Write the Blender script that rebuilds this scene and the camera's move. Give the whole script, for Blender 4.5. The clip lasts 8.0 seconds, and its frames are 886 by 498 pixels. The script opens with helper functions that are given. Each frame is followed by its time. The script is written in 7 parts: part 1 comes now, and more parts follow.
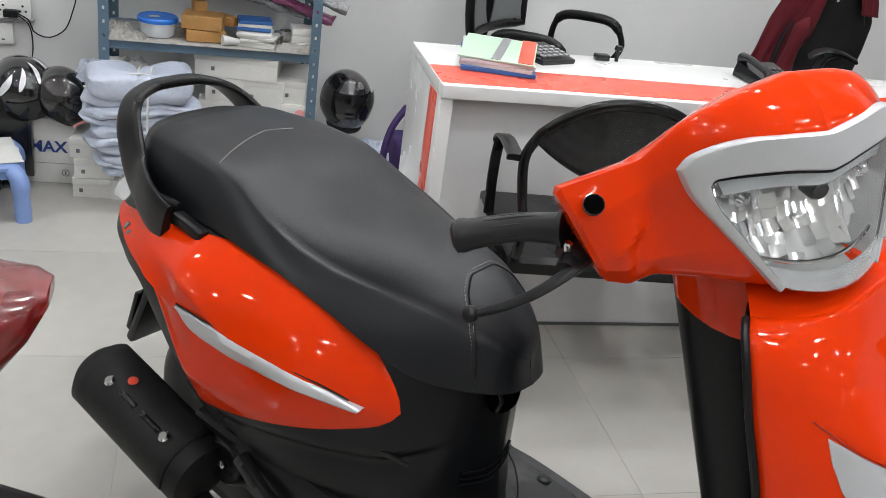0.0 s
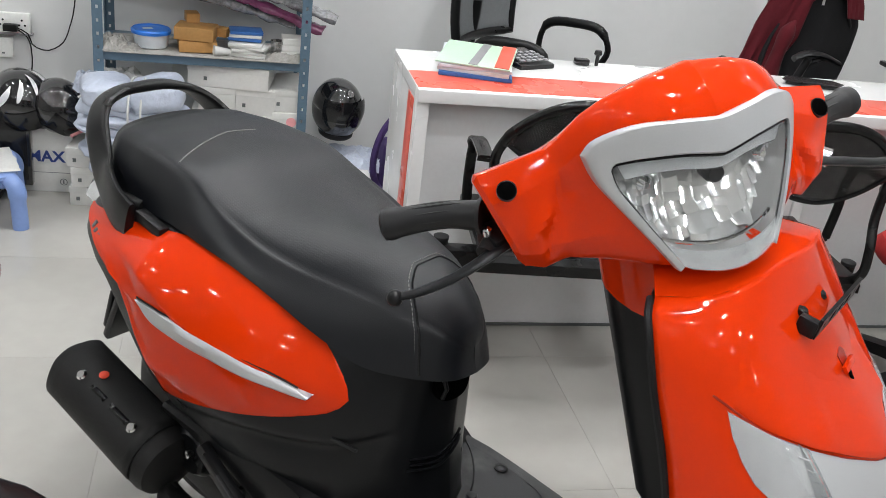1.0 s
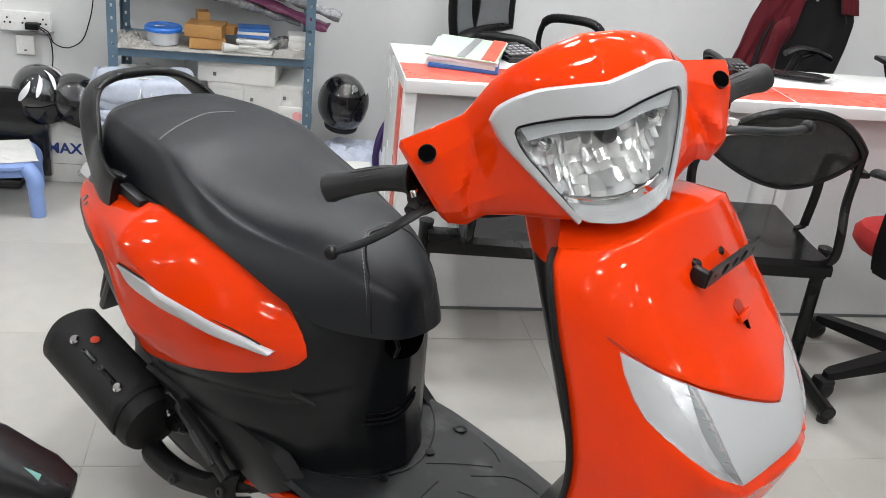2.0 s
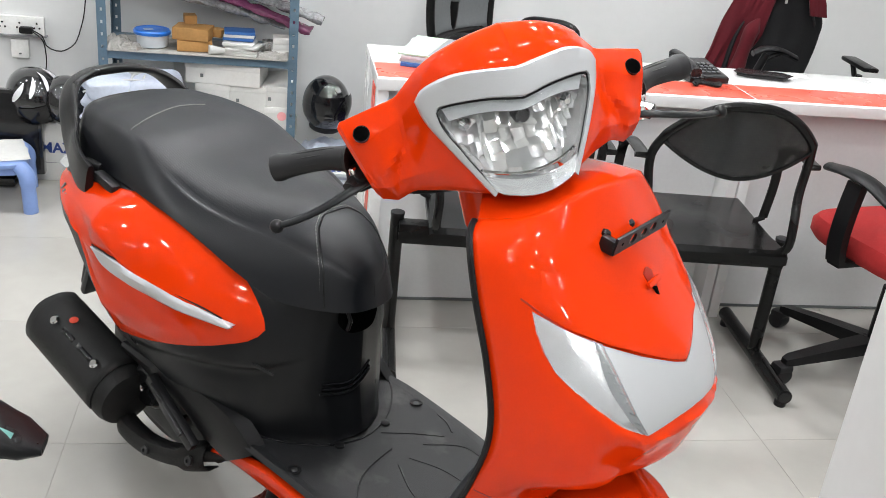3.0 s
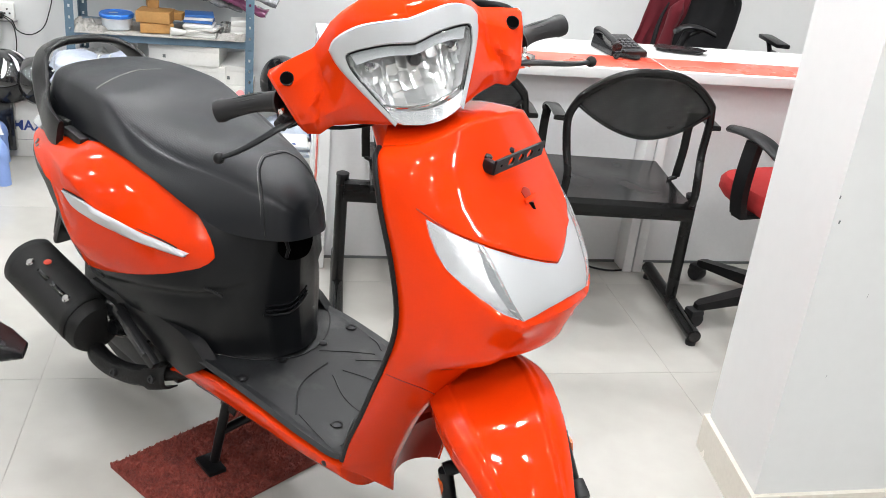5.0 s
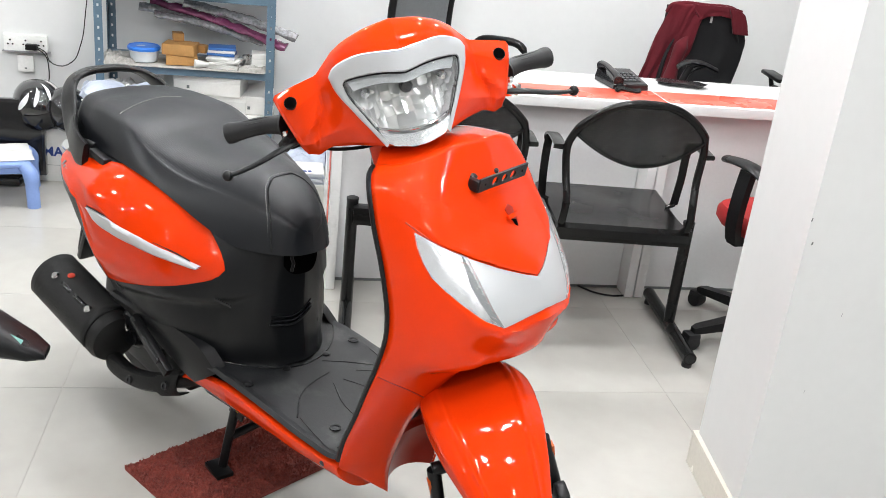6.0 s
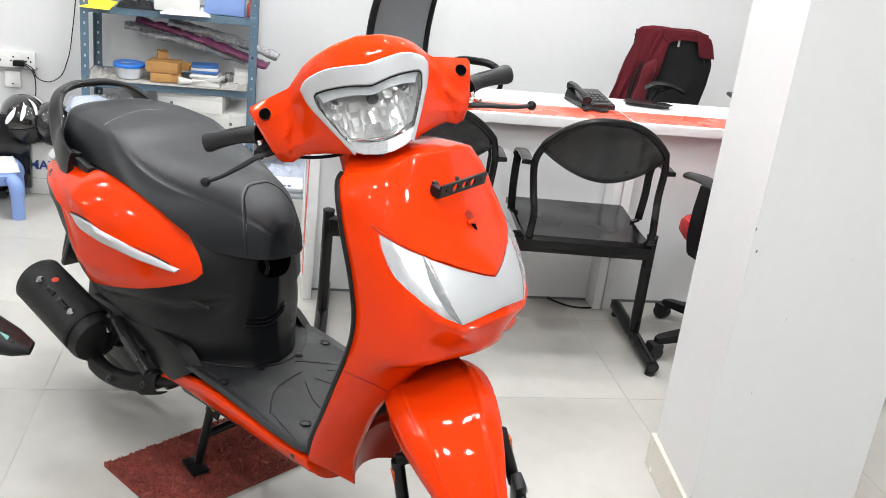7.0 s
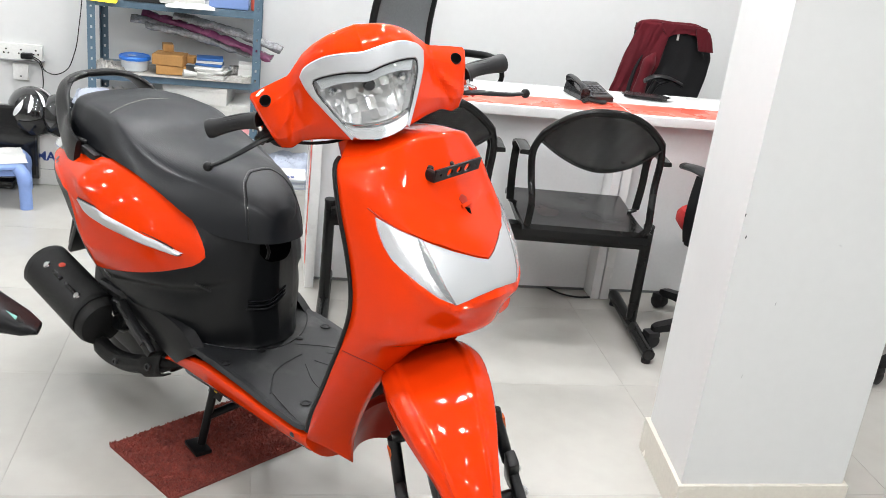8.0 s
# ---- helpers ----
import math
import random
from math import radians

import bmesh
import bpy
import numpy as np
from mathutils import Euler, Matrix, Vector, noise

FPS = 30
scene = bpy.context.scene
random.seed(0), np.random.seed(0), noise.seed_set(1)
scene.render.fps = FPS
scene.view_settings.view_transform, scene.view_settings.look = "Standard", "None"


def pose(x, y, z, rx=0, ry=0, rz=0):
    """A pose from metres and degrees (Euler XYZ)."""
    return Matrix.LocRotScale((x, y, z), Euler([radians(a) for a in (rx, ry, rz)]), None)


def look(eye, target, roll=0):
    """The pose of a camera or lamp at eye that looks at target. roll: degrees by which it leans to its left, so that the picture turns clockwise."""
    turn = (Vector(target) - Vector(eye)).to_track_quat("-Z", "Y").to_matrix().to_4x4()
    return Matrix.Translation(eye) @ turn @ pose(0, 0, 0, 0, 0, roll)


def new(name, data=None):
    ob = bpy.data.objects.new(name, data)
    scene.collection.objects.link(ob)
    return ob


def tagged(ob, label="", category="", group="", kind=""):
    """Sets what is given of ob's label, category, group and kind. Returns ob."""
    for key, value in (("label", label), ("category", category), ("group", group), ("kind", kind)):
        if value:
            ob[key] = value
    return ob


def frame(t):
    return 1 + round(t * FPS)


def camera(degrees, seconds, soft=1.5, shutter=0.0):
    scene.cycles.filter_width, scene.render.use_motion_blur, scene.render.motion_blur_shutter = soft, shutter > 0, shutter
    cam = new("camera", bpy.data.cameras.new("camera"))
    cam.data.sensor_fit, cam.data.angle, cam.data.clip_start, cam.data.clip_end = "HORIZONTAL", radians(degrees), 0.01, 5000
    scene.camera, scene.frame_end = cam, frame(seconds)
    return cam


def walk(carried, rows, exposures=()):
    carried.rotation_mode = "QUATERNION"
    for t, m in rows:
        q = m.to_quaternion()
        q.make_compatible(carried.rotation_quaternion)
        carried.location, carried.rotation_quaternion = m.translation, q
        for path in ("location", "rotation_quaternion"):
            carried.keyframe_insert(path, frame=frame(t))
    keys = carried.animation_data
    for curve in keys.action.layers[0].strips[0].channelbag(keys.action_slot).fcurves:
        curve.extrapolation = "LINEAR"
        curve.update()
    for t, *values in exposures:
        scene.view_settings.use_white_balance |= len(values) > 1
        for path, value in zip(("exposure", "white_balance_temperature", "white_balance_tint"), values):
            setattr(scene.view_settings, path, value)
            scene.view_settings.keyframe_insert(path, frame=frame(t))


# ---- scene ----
cam = camera(50.1, 8.0, soft=0.8)
PATH = [
    (0, (0.056, 0.009, 1.407), (0.533, 1.758, 0.562), 8.3),
    (0.5, (0.104, -0.023, 1.41), (0.542, 1.734, 0.559), 7.3),
    (1, (0.157, -0.071, 1.414), (0.59, 1.698, 0.588), 7.2),
    (1.5, (0.208, -0.14, 1.415), (0.594, 1.639, 0.587), 7.1),
    (2, (0.269, -0.22, 1.42), (0.628, 1.567, 0.597), 6.5),
    (3.5, (0.373, -0.432, 1.434), (0.719, 1.366, 0.628), 6.2),
    (4, (0.391, -0.522, 1.434), (0.761, 1.272, 0.63), 6.4),
    (4.5, (0.394, -0.605, 1.434), (0.794, 1.17, 0.603), 6.0),
    (4.7, (0.395, -0.634, 1.437), (0.812, 1.139, 0.612), 6.3),
    (5.8, (0.437, -0.787, 1.465), (0.763, 1.033, 0.703), 5.7),
    (6, (0.442, -0.819, 1.467), (0.79, 1.002, 0.717), 6.1),
    (6.5, (0.451, -0.894, 1.472), (0.831, 0.925, 0.732), 6.5),
    (7, (0.463, -0.949, 1.48), (0.841, 0.885, 0.777), 6.8),
    (7.5, (0.474, -0.988, 1.481), (0.846, 0.846, 0.775), 6.9),
    (8, (0.476, -1.013, 1.475), (0.842, 0.821, 0.765), 6.8),
]
EXPOSURES = [(0.0, -0.55), (1.0, -0.48), (2.0, -0.26), (3.5, -0.01), (4.0, 0.10), (4.5, 0.22), (6.0, 0.18), (8.0, 0.15)]
walk(cam, [(t, look(eye, target, roll)) for t, eye, target, roll in PATH], EXPOSURES)

# ---- light ----
world = bpy.data.worlds.new("world")
scene.world = world
world.use_nodes = True
world.node_tree.nodes["Background"].inputs[0].default_value = (0.8, 0.85, 0.9, 1)
world.node_tree.nodes["Background"].inputs[1].default_value = 0.05

CEILING_Z = 2.85
LAMP_POWER = 12.5
LAMP_ROWS = {-2.9: (-3.6, -1.8, 0.2, 1.8, 3.4), -1.6: (-4.4, -2.8, -1.0, 0.9, 2.4, 4.0), -0.4: (0.0, 0.9, 3.0), 0.6: (-4.9, -3.6, -2.3, 0.3, 0.88), 1.75: (-4.5, -3.0, 0.35, 1.2, 2.6), 2.85: (-3.4, -1.9, -0.4, 0.45, 1.3, 2.2)}
LAMP_SPOTS = [(x, y) for y, xs in LAMP_ROWS.items() for x in xs]


# ---- materials ----
def node_mat(name):
    m = bpy.data.materials.new(name)
    m.use_nodes = True
    return m, m.node_tree.nodes, m.node_tree.links


def surface(name, color, rough=0.5, metal=0.0, coat=0.0, vary=0.08, scale=6.0, fine=90.0, bump=0.0, bump_scale=200.0,
            spec=0.5, stain=None, per_piece=0.0, rough_vary=0.08, island=0.0, sheen=0.0, dots=0.0):
    """A painted, plastic or fabric surface: two scales of colour variation, uneven gloss and fine relief."""
    m, n, l = node_mat(name)
    b = n["Principled BSDF"]
    b.inputs["Metallic"].default_value = metal
    b.inputs["Coat Weight"].default_value = coat
    b.inputs["Coat Roughness"].default_value = 0.035
    b.inputs["Specular IOR Level"].default_value = spec
    b.inputs["Sheen Weight"].default_value = sheen
    tc = n.new("ShaderNodeTexCoord")
    big = n.new("ShaderNodeTexNoise")
    big.inputs["Scale"].default_value = scale
    big.inputs["Detail"].default_value = 5
    small = n.new("ShaderNodeTexNoise")
    small.inputs["Scale"].default_value = fine
    small.inputs["Detail"].default_value = 3
    for t in (big, small):
        l.new(tc.outputs["Object"], t.inputs["Vector"])
    add = n.new("ShaderNodeMath")
    add.operation = "ADD"
    l.new(big.outputs["Fac"], add.inputs[0])
    l.new(small.outputs["Fac"], add.inputs[1])
    ramp = n.new("ShaderNodeMapRange")
    ramp.inputs["From Min"].default_value, ramp.inputs["From Max"].default_value = 0.6, 1.4
    ramp.inputs["To Min"].default_value, ramp.inputs["To Max"].default_value = 1 - vary, 1 + vary
    l.new(add.outputs[0], ramp.inputs["Value"])
    value = ramp.outputs["Result"]
    for amount, kind, out in ((per_piece, "ShaderNodeObjectInfo", "Random"), (island, "ShaderNodeNewGeometry", "Random Per Island")):
        if amount:
            info = n.new(kind)
            pr = n.new("ShaderNodeMapRange")
            pr.inputs["To Min"].default_value, pr.inputs["To Max"].default_value = 1 - amount, 1 + amount
            l.new(info.outputs[out], pr.inputs["Value"])
            mul = n.new("ShaderNodeMath")
            mul.operation = "MULTIPLY"
            l.new(value, mul.inputs[0])
            l.new(pr.outputs["Result"], mul.inputs[1])
            value = mul.outputs[0]
    mix = n.new("ShaderNodeVectorMath")
    mix.operation = "SCALE"
    mix.inputs[0].default_value = color[:3]
    l.new(value, mix.inputs["Scale"])
    col = mix.outputs["Vector"]
    if stain:
        s_col, s_scale, lo, hi, amount = stain
        sn = n.new("ShaderNodeTexNoise")
        sn.inputs["Scale"].default_value = s_scale
        sn.inputs["Detail"].default_value = 6
        sn.inputs["Roughness"].default_value = 0.65
        l.new(tc.outputs["Object"], sn.inputs["Vector"])
        sr = n.new("ShaderNodeMapRange")
        sr.inputs["From Min"].default_value, sr.inputs["From Max"].default_value = lo, hi
        sr.inputs["To Max"].default_value = amount
        l.new(sn.outputs["Fac"], sr.inputs["Value"])
        sm = n.new("ShaderNodeMix")
        sm.data_type = "RGBA"
        l.new(sr.outputs["Result"], sm.inputs["Factor"])
        l.new(col, sm.inputs["A"])
        sm.inputs["B"].default_value = (*s_col, 1)
        col = sm.outputs["Result"]
    l.new(col, b.inputs["Base Color"])
    rr = n.new("ShaderNodeMapRange")
    rr.inputs["From Min"].default_value, rr.inputs["From Max"].default_value = 0.3, 0.7
    rr.inputs["To Min"].default_value, rr.inputs["To Max"].default_value = max(rough - rough_vary, 0.0), min(rough + rough_vary, 1)
    l.new(big.outputs["Fac"], rr.inputs["Value"])
    l.new(rr.outputs["Result"], b.inputs["Roughness"])
    if bump:
        bn = n.new("ShaderNodeTexNoise")
        bn.inputs["Scale"].default_value = bump_scale
        bn.inputs["Detail"].default_value = 2
        l.new(tc.outputs["Object"], bn.inputs["Vector"])
        bp = n.new("ShaderNodeBump")
        bp.inputs["Strength"].default_value = bump
        bp.inputs["Distance"].default_value = 0.002
        l.new(bn.outputs["Fac"], bp.inputs["Height"])
        l.new(bp.outputs["Normal"], b.inputs["Normal"])
        if dots:
            # regular pin-dot embossing on the faces that look up
            vo = n.new("ShaderNodeTexVoronoi")
            vo.inputs["Scale"].default_value = 1 / dots
            vo.inputs["Randomness"].default_value = 0.0
            vo.voronoi_dimensions = "2D"
            l.new(tc.outputs["Object"], vo.inputs["Vector"])
            pit = n.new("ShaderNodeMapRange")
            pit.inputs["From Min"].default_value, pit.inputs["From Max"].default_value = 0.12, 0.34
            l.new(vo.outputs["Distance"], pit.inputs["Value"])
            geo, sep = n.new("ShaderNodeNewGeometry"), n.new("ShaderNodeSeparateXYZ")
            l.new(geo.outputs["Normal"], sep.inputs[0])
            top = n.new("ShaderNodeMapRange")
            top.inputs["From Min"].default_value, top.inputs["From Max"].default_value = 0.72, 0.82
            l.new(sep.outputs["Z"], top.inputs["Value"])
            amount = n.new("ShaderNodeMath")
            amount.operation = "MULTIPLY"
            amount.inputs[1].default_value = 0.09
            l.new(top.outputs["Result"], amount.inputs[0])
            b2 = n.new("ShaderNodeBump")
            b2.inputs["Distance"].default_value = 0.0012
            l.new(amount.outputs[0], b2.inputs["Strength"])
            l.new(pit.outputs["Result"], b2.inputs["Height"])
            l.new(bp.outputs["Normal"], b2.inputs["Normal"])
            l.new(b2.outputs["Normal"], b.inputs["Normal"])
    return m


def clear_glass(name, tint=(1, 1, 1), gloss=1.5, haze=0.0):
    """Thin clear plastic: straight through, with a Fresnel gloss."""
    m, n, l = node_mat(name)
    n.remove(n["Principled BSDF"])
    out = n["Material Output"]
    tr = n.new("ShaderNodeBsdfTransparent")
    tr.inputs["Color"].default_value = (*tint, 1)
    gl = n.new("ShaderNodeBsdfGlossy")
    gl.inputs["Roughness"].default_value = 0.03
    fr = n.new("ShaderNodeFresnel")
    fr.inputs["IOR"].default_value = gloss
    mx = n.new("ShaderNodeMixShader")
    l.new(fr.outputs[0], mx.inputs[0])
    l.new(tr.outputs[0], mx.inputs[1])
    l.new(gl.outputs[0], mx.inputs[2])
    last = mx.outputs[0]
    if haze:
        df = n.new("ShaderNodeBsdfDiffuse")
        df.inputs["Color"].default_value = (0.8, 0.8, 0.8, 1)
        hz = n.new("ShaderNodeMixShader")
        hz.inputs[0].default_value = haze
        l.new(last, hz.inputs[1])
        l.new(df.outputs[0], hz.inputs[2])
        last = hz.outputs[0]
    l.new(last, out.inputs[0])
    return m


def glow(name, color, strength):
    m, n, l = node_mat(name)
    b = n["Principled BSDF"]
    b.inputs["Emission Color"].default_value = (*color, 1)
    b.inputs["Emission Strength"].default_value = strength
    return m


RED = surface("red_paint", (0.63, 0.033, 0.002), 0.5, spec=0.0, coat=0.8, vary=0.03, fine=300, rough_vary=0.03)
RED.node_tree.nodes["Principled BSDF"].inputs["Coat IOR"].default_value = 1.38
# darker red: inside of the arch, and painted shade in gaps and recesses
RED_INNER_SHADE = surface("red_inner_and_shade", (0.30, 0.018, 0.007), 0.34, spec=0.3, vary=0.06)
SILVER = surface("silver_paint", (0.47, 0.48, 0.49), 0.38, metal=0.35, coat=0.6, vary=0.03, fine=600)
BLACK_PLASTIC = surface("black_plastic", (0.0048, 0.0052, 0.006), 0.33, spec=0.26, vary=0.2, bump=0.12, bump_scale=900, stain=((0.02, 0.02, 0.02), 7, 0.62, 0.9, 0.3))
SATIN_BLACK = surface("satin_black_plastic", (0.006, 0.006, 0.0065), 0.34, spec=0.24, vary=0.15, bump=0.1, bump_scale=700)
SEAT_VINYL = surface("seat_vinyl", (0.0050, 0.0058, 0.0078), 0.40, spec=0.36, vary=0.12, bump=0.14, bump_scale=900, stain=((0.016, 0.016, 0.016), 5, 0.55, 0.9, 0.3), dots=0.0046)
FLOOR_RUBBER = surface("floorboard_plastic", (0.010, 0.0105, 0.0115), 0.42, spec=0.32, vary=0.25, bump=0.3, bump_scale=600, stain=((0.15, 0.148, 0.14), 9, 0.56, 0.9, 0.55))
RUBBER = surface("rubber", (0.010, 0.010, 0.011), 0.5, spec=0.35, vary=0.15, bump=0.06, bump_scale=900)
EXHAUST_BLACK = surface("exhaust_black", (0.007, 0.007, 0.007), 0.5, spec=0.3, vary=0.2, bump=0.5, bump_scale=700)
CHROME = surface("chrome", (0.85, 0.85, 0.86), 0.08, metal=1.0, vary=0.02, rough_vary=0.03)
REFLECTOR = surface("lamp_reflector", (0.96, 0.96, 0.96), 0.10, metal=0.72, vary=0.03, rough_vary=0.02)
ALUMINIUM = surface("cast_aluminium", (0.42, 0.42, 0.42), 0.4, metal=0.9, vary=0.1, bump=0.2)
DARK_METAL = surface("dark_metal", (0.05, 0.05, 0.052), 0.45, metal=0.7, vary=0.2, bump=0.2)
STITCH = surface("stitch_thread", (0.22, 0.215, 0.205), 0.8, vary=0.1)
LENS_CLEAR = clear_glass("clear_lens", (0.97, 0.98, 0.98), 1.45)
LENS_FROSTED = clear_glass("frosted_lens", (0.95, 0.96, 0.97), 1.45, haze=0.12)
LAMP_WHITE = surface("lamp_diffuser", (0.74, 0.76, 0.77), 0.35, vary=0.10, scale=40, fine=400)
LENS_GREY = surface("signal_inner", (0.68, 0.69, 0.69), 0.18, metal=0.75, vary=0.12, scale=9, fine=60, rough_vary=0.10)
WHITE_WALL = surface("wall_paint", (0.68, 0.685, 0.68), 0.55, vary=0.02, scale=1.2, fine=30, bump=0.06, bump_scale=60, stain=((0.62, 0.62, 0.6), 2.2, 0.62, 0.9, 0.3))
# the white wall paint, darkened to offset the strong light on the pillar
PILLAR_PAINT_DIMMED = surface("pillar_paint_dimmed", (0.60, 0.605, 0.60), 0.5, vary=0.02, scale=1.2, fine=30, bump=0.06, bump_scale=60)
# dim grey for the unseen walls, so that they reflect less light
DIM_WALL = surface("unseen_wall_dim_grey", (0.30, 0.295, 0.28), 0.6, vary=0.04, scale=1.5)
CEILING_PAINT = surface("ceiling_paint", (0.60, 0.60, 0.60), 0.8, vary=0.02)
LAMINATE = surface("white_laminate", (0.72, 0.72, 0.715), 0.28, vary=0.02, scale=3, stain=((0.6, 0.6, 0.59), 4, 0.6, 0.9, 0.25))
LAMINATE_GREY = surface("grey_laminate", (0.75, 0.755, 0.76), 0.4, vary=0.03, scale=2, stain=((0.58, 0.58, 0.58), 3, 0.58, 0.9, 0.3))
LAMINATE_RED = surface("red_laminate", (0.72, 0.10, 0.06), 0.3, vary=0.03)
TILE = surface("polished_tile", (0.405, 0.392, 0.362), 0.13, vary=0.05, scale=1.6, fine=14, per_piece=0.02, spec=0.55, rough_vary=0.07, stain=((0.50, 0.485, 0.445), 1.1, 0.5, 0.85, 0.25))
GROUT = surface("tile_grout", (0.36, 0.345, 0.315), 0.7, vary=0.1)
SKIRT_TILE = surface("skirting_tile", (0.6, 0.57, 0.5), 0.25, vary=0.06, scale=5, stain=((0.75, 0.75, 0.72), 9, 0.6, 0.8, 0.7))
CHAIR_BLACK = surface("black_powder_coat", (0.006, 0.006, 0.006), 0.22, spec=0.26, vary=0.2, bump=0.08, bump_scale=400, stain=((0.06, 0.06, 0.06), 8, 0.64, 0.9, 0.3))
MESH_BLACK = surface("black_mesh_fabric", (0.009, 0.009, 0.010), 0.7, spec=0.25, vary=0.2, bump=0.5, bump_scale=500)
MESH_GREY = surface("grey_mesh_fabric", (0.16, 0.17, 0.175), 0.75, vary=0.1, bump=0.5, bump_scale=600)
RED_FABRIC = surface("red_fabric", (0.34, 0.020, 0.020), 0.8, spec=0.25, vary=0.12, bump=0.5, bump_scale=400, sheen=0.02)
MAROON = surface("maroon_cloth", (0.085, 0.006, 0.011), 0.85, spec=0.2, vary=0.15, bump=0.3, bump_scale=350, sheen=0.08)
MAT_RED = surface("coir_mat", (0.19, 0.036, 0.025), 0.95, vary=0.45, scale=40, fine=240, bump=1.0, bump_scale=260, stain=((0.07, 0.015, 0.015), 14, 0.5, 0.8, 0.7))
RACK_BLUE = surface("rack_paint", (0.085, 0.14, 0.19), 0.45, vary=0.12, scale=10, stain=((0.3, 0.3, 0.3), 12, 0.64, 0.8, 0.5))
CARTON_WHITE = surface("white_card", (0.66, 0.655, 0.63), 0.65, vary=0.05, per_piece=0.07, stain=((0.5, 0.48, 0.44), 5, 0.58, 0.85, 0.4))
CARTON_BROWN = surface("brown_card", (0.42, 0.22, 0.07), 0.7, vary=0.12, scale=9, per_piece=0.15)
PAPER = surface("paper", (0.58, 0.58, 0.56), 0.7, vary=0.06, per_piece=0.06, island=0.06)
NEWSPRINT = surface("newsprint", (0.30, 0.29, 0.27), 0.8, vary=0.25, scale=14, fine=160, stain=((0.10, 0.09, 0.08), 16, 0.5, 0.75, 0.8))
BAG_PLASTIC = surface("pale_plastic_sheet", (0.42, 0.46, 0.55), 0.35, vary=0.12, scale=12, bump=0.9, bump_scale=45, per_piece=0.06)
WRAP = surface("plastic_wrap", (0.26, 0.26, 0.27), 0.16, vary=0.6, scale=16, bump=0.8, bump_scale=70)
WRAP_PURPLE = surface("purple_wrap", (0.20, 0.05, 0.12), 0.22, vary=0.35, scale=14, bump=0.8, bump_scale=60)
BLUE_PLASTIC = surface("blue_plastic", (0.02, 0.16, 0.60), 0.35, vary=0.06)
TUB_WHITE = surface("tub_plastic", (0.62, 0.66, 0.70), 0.3, vary=0.04)
BLUE_PAPER = surface("blue_cover", (0.03, 0.12, 0.36), 0.5, vary=0.08)
PINK = surface("pink_ink", (0.8, 0.35, 0.36), 0.6)
STOOL_BLUE = surface("stool_plastic", (0.20, 0.30, 0.58), 0.4, vary=0.05)
GLOSS_BLACK = surface("gloss_black", (0.008, 0.008, 0.009), 0.12, coat=1.0, vary=0.1)
SCREEN = surface("dark_screen", (0.006, 0.006, 0.007), 0.12, vary=0.1)
HELMET_SILVER = surface("helmet_silver", (0.72, 0.72, 0.73), 0.3, metal=0.25, coat=0.8)
PURPLE = surface("purple_cloth", (0.035, 0.014, 0.09), 0.8, vary=0.2, bump=0.4)
GREEN_FILE = surface("green_file", (0.46, 0.61, 0.48), 0.5, vary=0.05)
FILE_RED = surface("red_file", (0.62, 0.10, 0.06), 0.45)
INK_BLUE = surface("blue_ink", (0.02, 0.05, 0.22), 0.5)
INK_GREY = surface("grey_ink", (0.12, 0.13, 0.13), 0.5)
PHONE_BLACK = surface("phone_plastic", (0.010, 0.010, 0.011), 0.26, vary=0.1)
KEY_GREY = surface("key_plastic", (0.25, 0.25, 0.26), 0.4)
PHONE_KEY = surface("phone_key_plastic", (0.07, 0.07, 0.075), 0.4)
STEEL = surface("steel", (0.55, 0.55, 0.55), 0.25, metal=1.0, vary=0.08)
SWITCH_WHITE = surface("switch_plastic", (0.78, 0.78, 0.76), 0.35)
ORANGE = surface("orange_sticker", (0.75, 0.06, 0.02), 0.5)
# matt black that stands for the shade inside holes and recesses
VOID = surface("unlit_cavity", (0.002, 0.002, 0.002), 0.95, spec=0.0)
AMBER = surface("amber_reflector", (0.55, 0.10, 0.02), 0.2, coat=0.8)
YELLOW = surface("yellow_sticker", (0.75, 0.55, 0.03), 0.5)
TEAL = surface("teal_sticker", (0.10, 0.28, 0.25), 0.5)
DARK_RED_LENS = surface("tail_lens_red", (0.13, 0.004, 0.004), 0.3, coat=0.8, vary=0.35, scale=20)
LAMP_GLOW = glow("lamp_glow", (0.97, 0.985, 1.0), 38.0)
GLINT_BULB_GLOW = glow("glint_bulb_glow", (0.97, 0.985, 1.0), 110.0)
WOOD = surface("varnished_wood", (0.30, 0.17, 0.07), 0.4, vary=0.2, scale=20)


# ---- geometry helpers ----
def spline(rows, q):
    """A smooth curve through rows whose first column rises, at q."""
    r = np.array(rows, float)
    k, y = r[:, 0], r[:, 1:]
    m = np.gradient(y, k, axis=0)
    q = np.clip(np.asarray(q, float), k[0], k[-1])
    i = np.clip(np.searchsorted(k, q, side="right") - 1, 0, len(k) - 2)
    h = k[i + 1] - k[i]
    t, h = ((q - k[i]) / h)[..., None], h[..., None]
    return (2 * t**3 - 3 * t**2 + 1) * y[i] + (t**3 - 2 * t**2 + t) * h * m[i] + (3 * t**2 - 2 * t**3) * y[i + 1] + (t**3 - t**2) * h * m[i + 1]


def curve(points, n=24):
    """n points along a smooth curve through points."""
    p = np.array(points, float)
    d = np.r_[0, np.cumsum(np.linalg.norm(np.diff(p, axis=0), axis=1))]
    return spline(np.c_[d, p], np.linspace(0, d[-1], n))


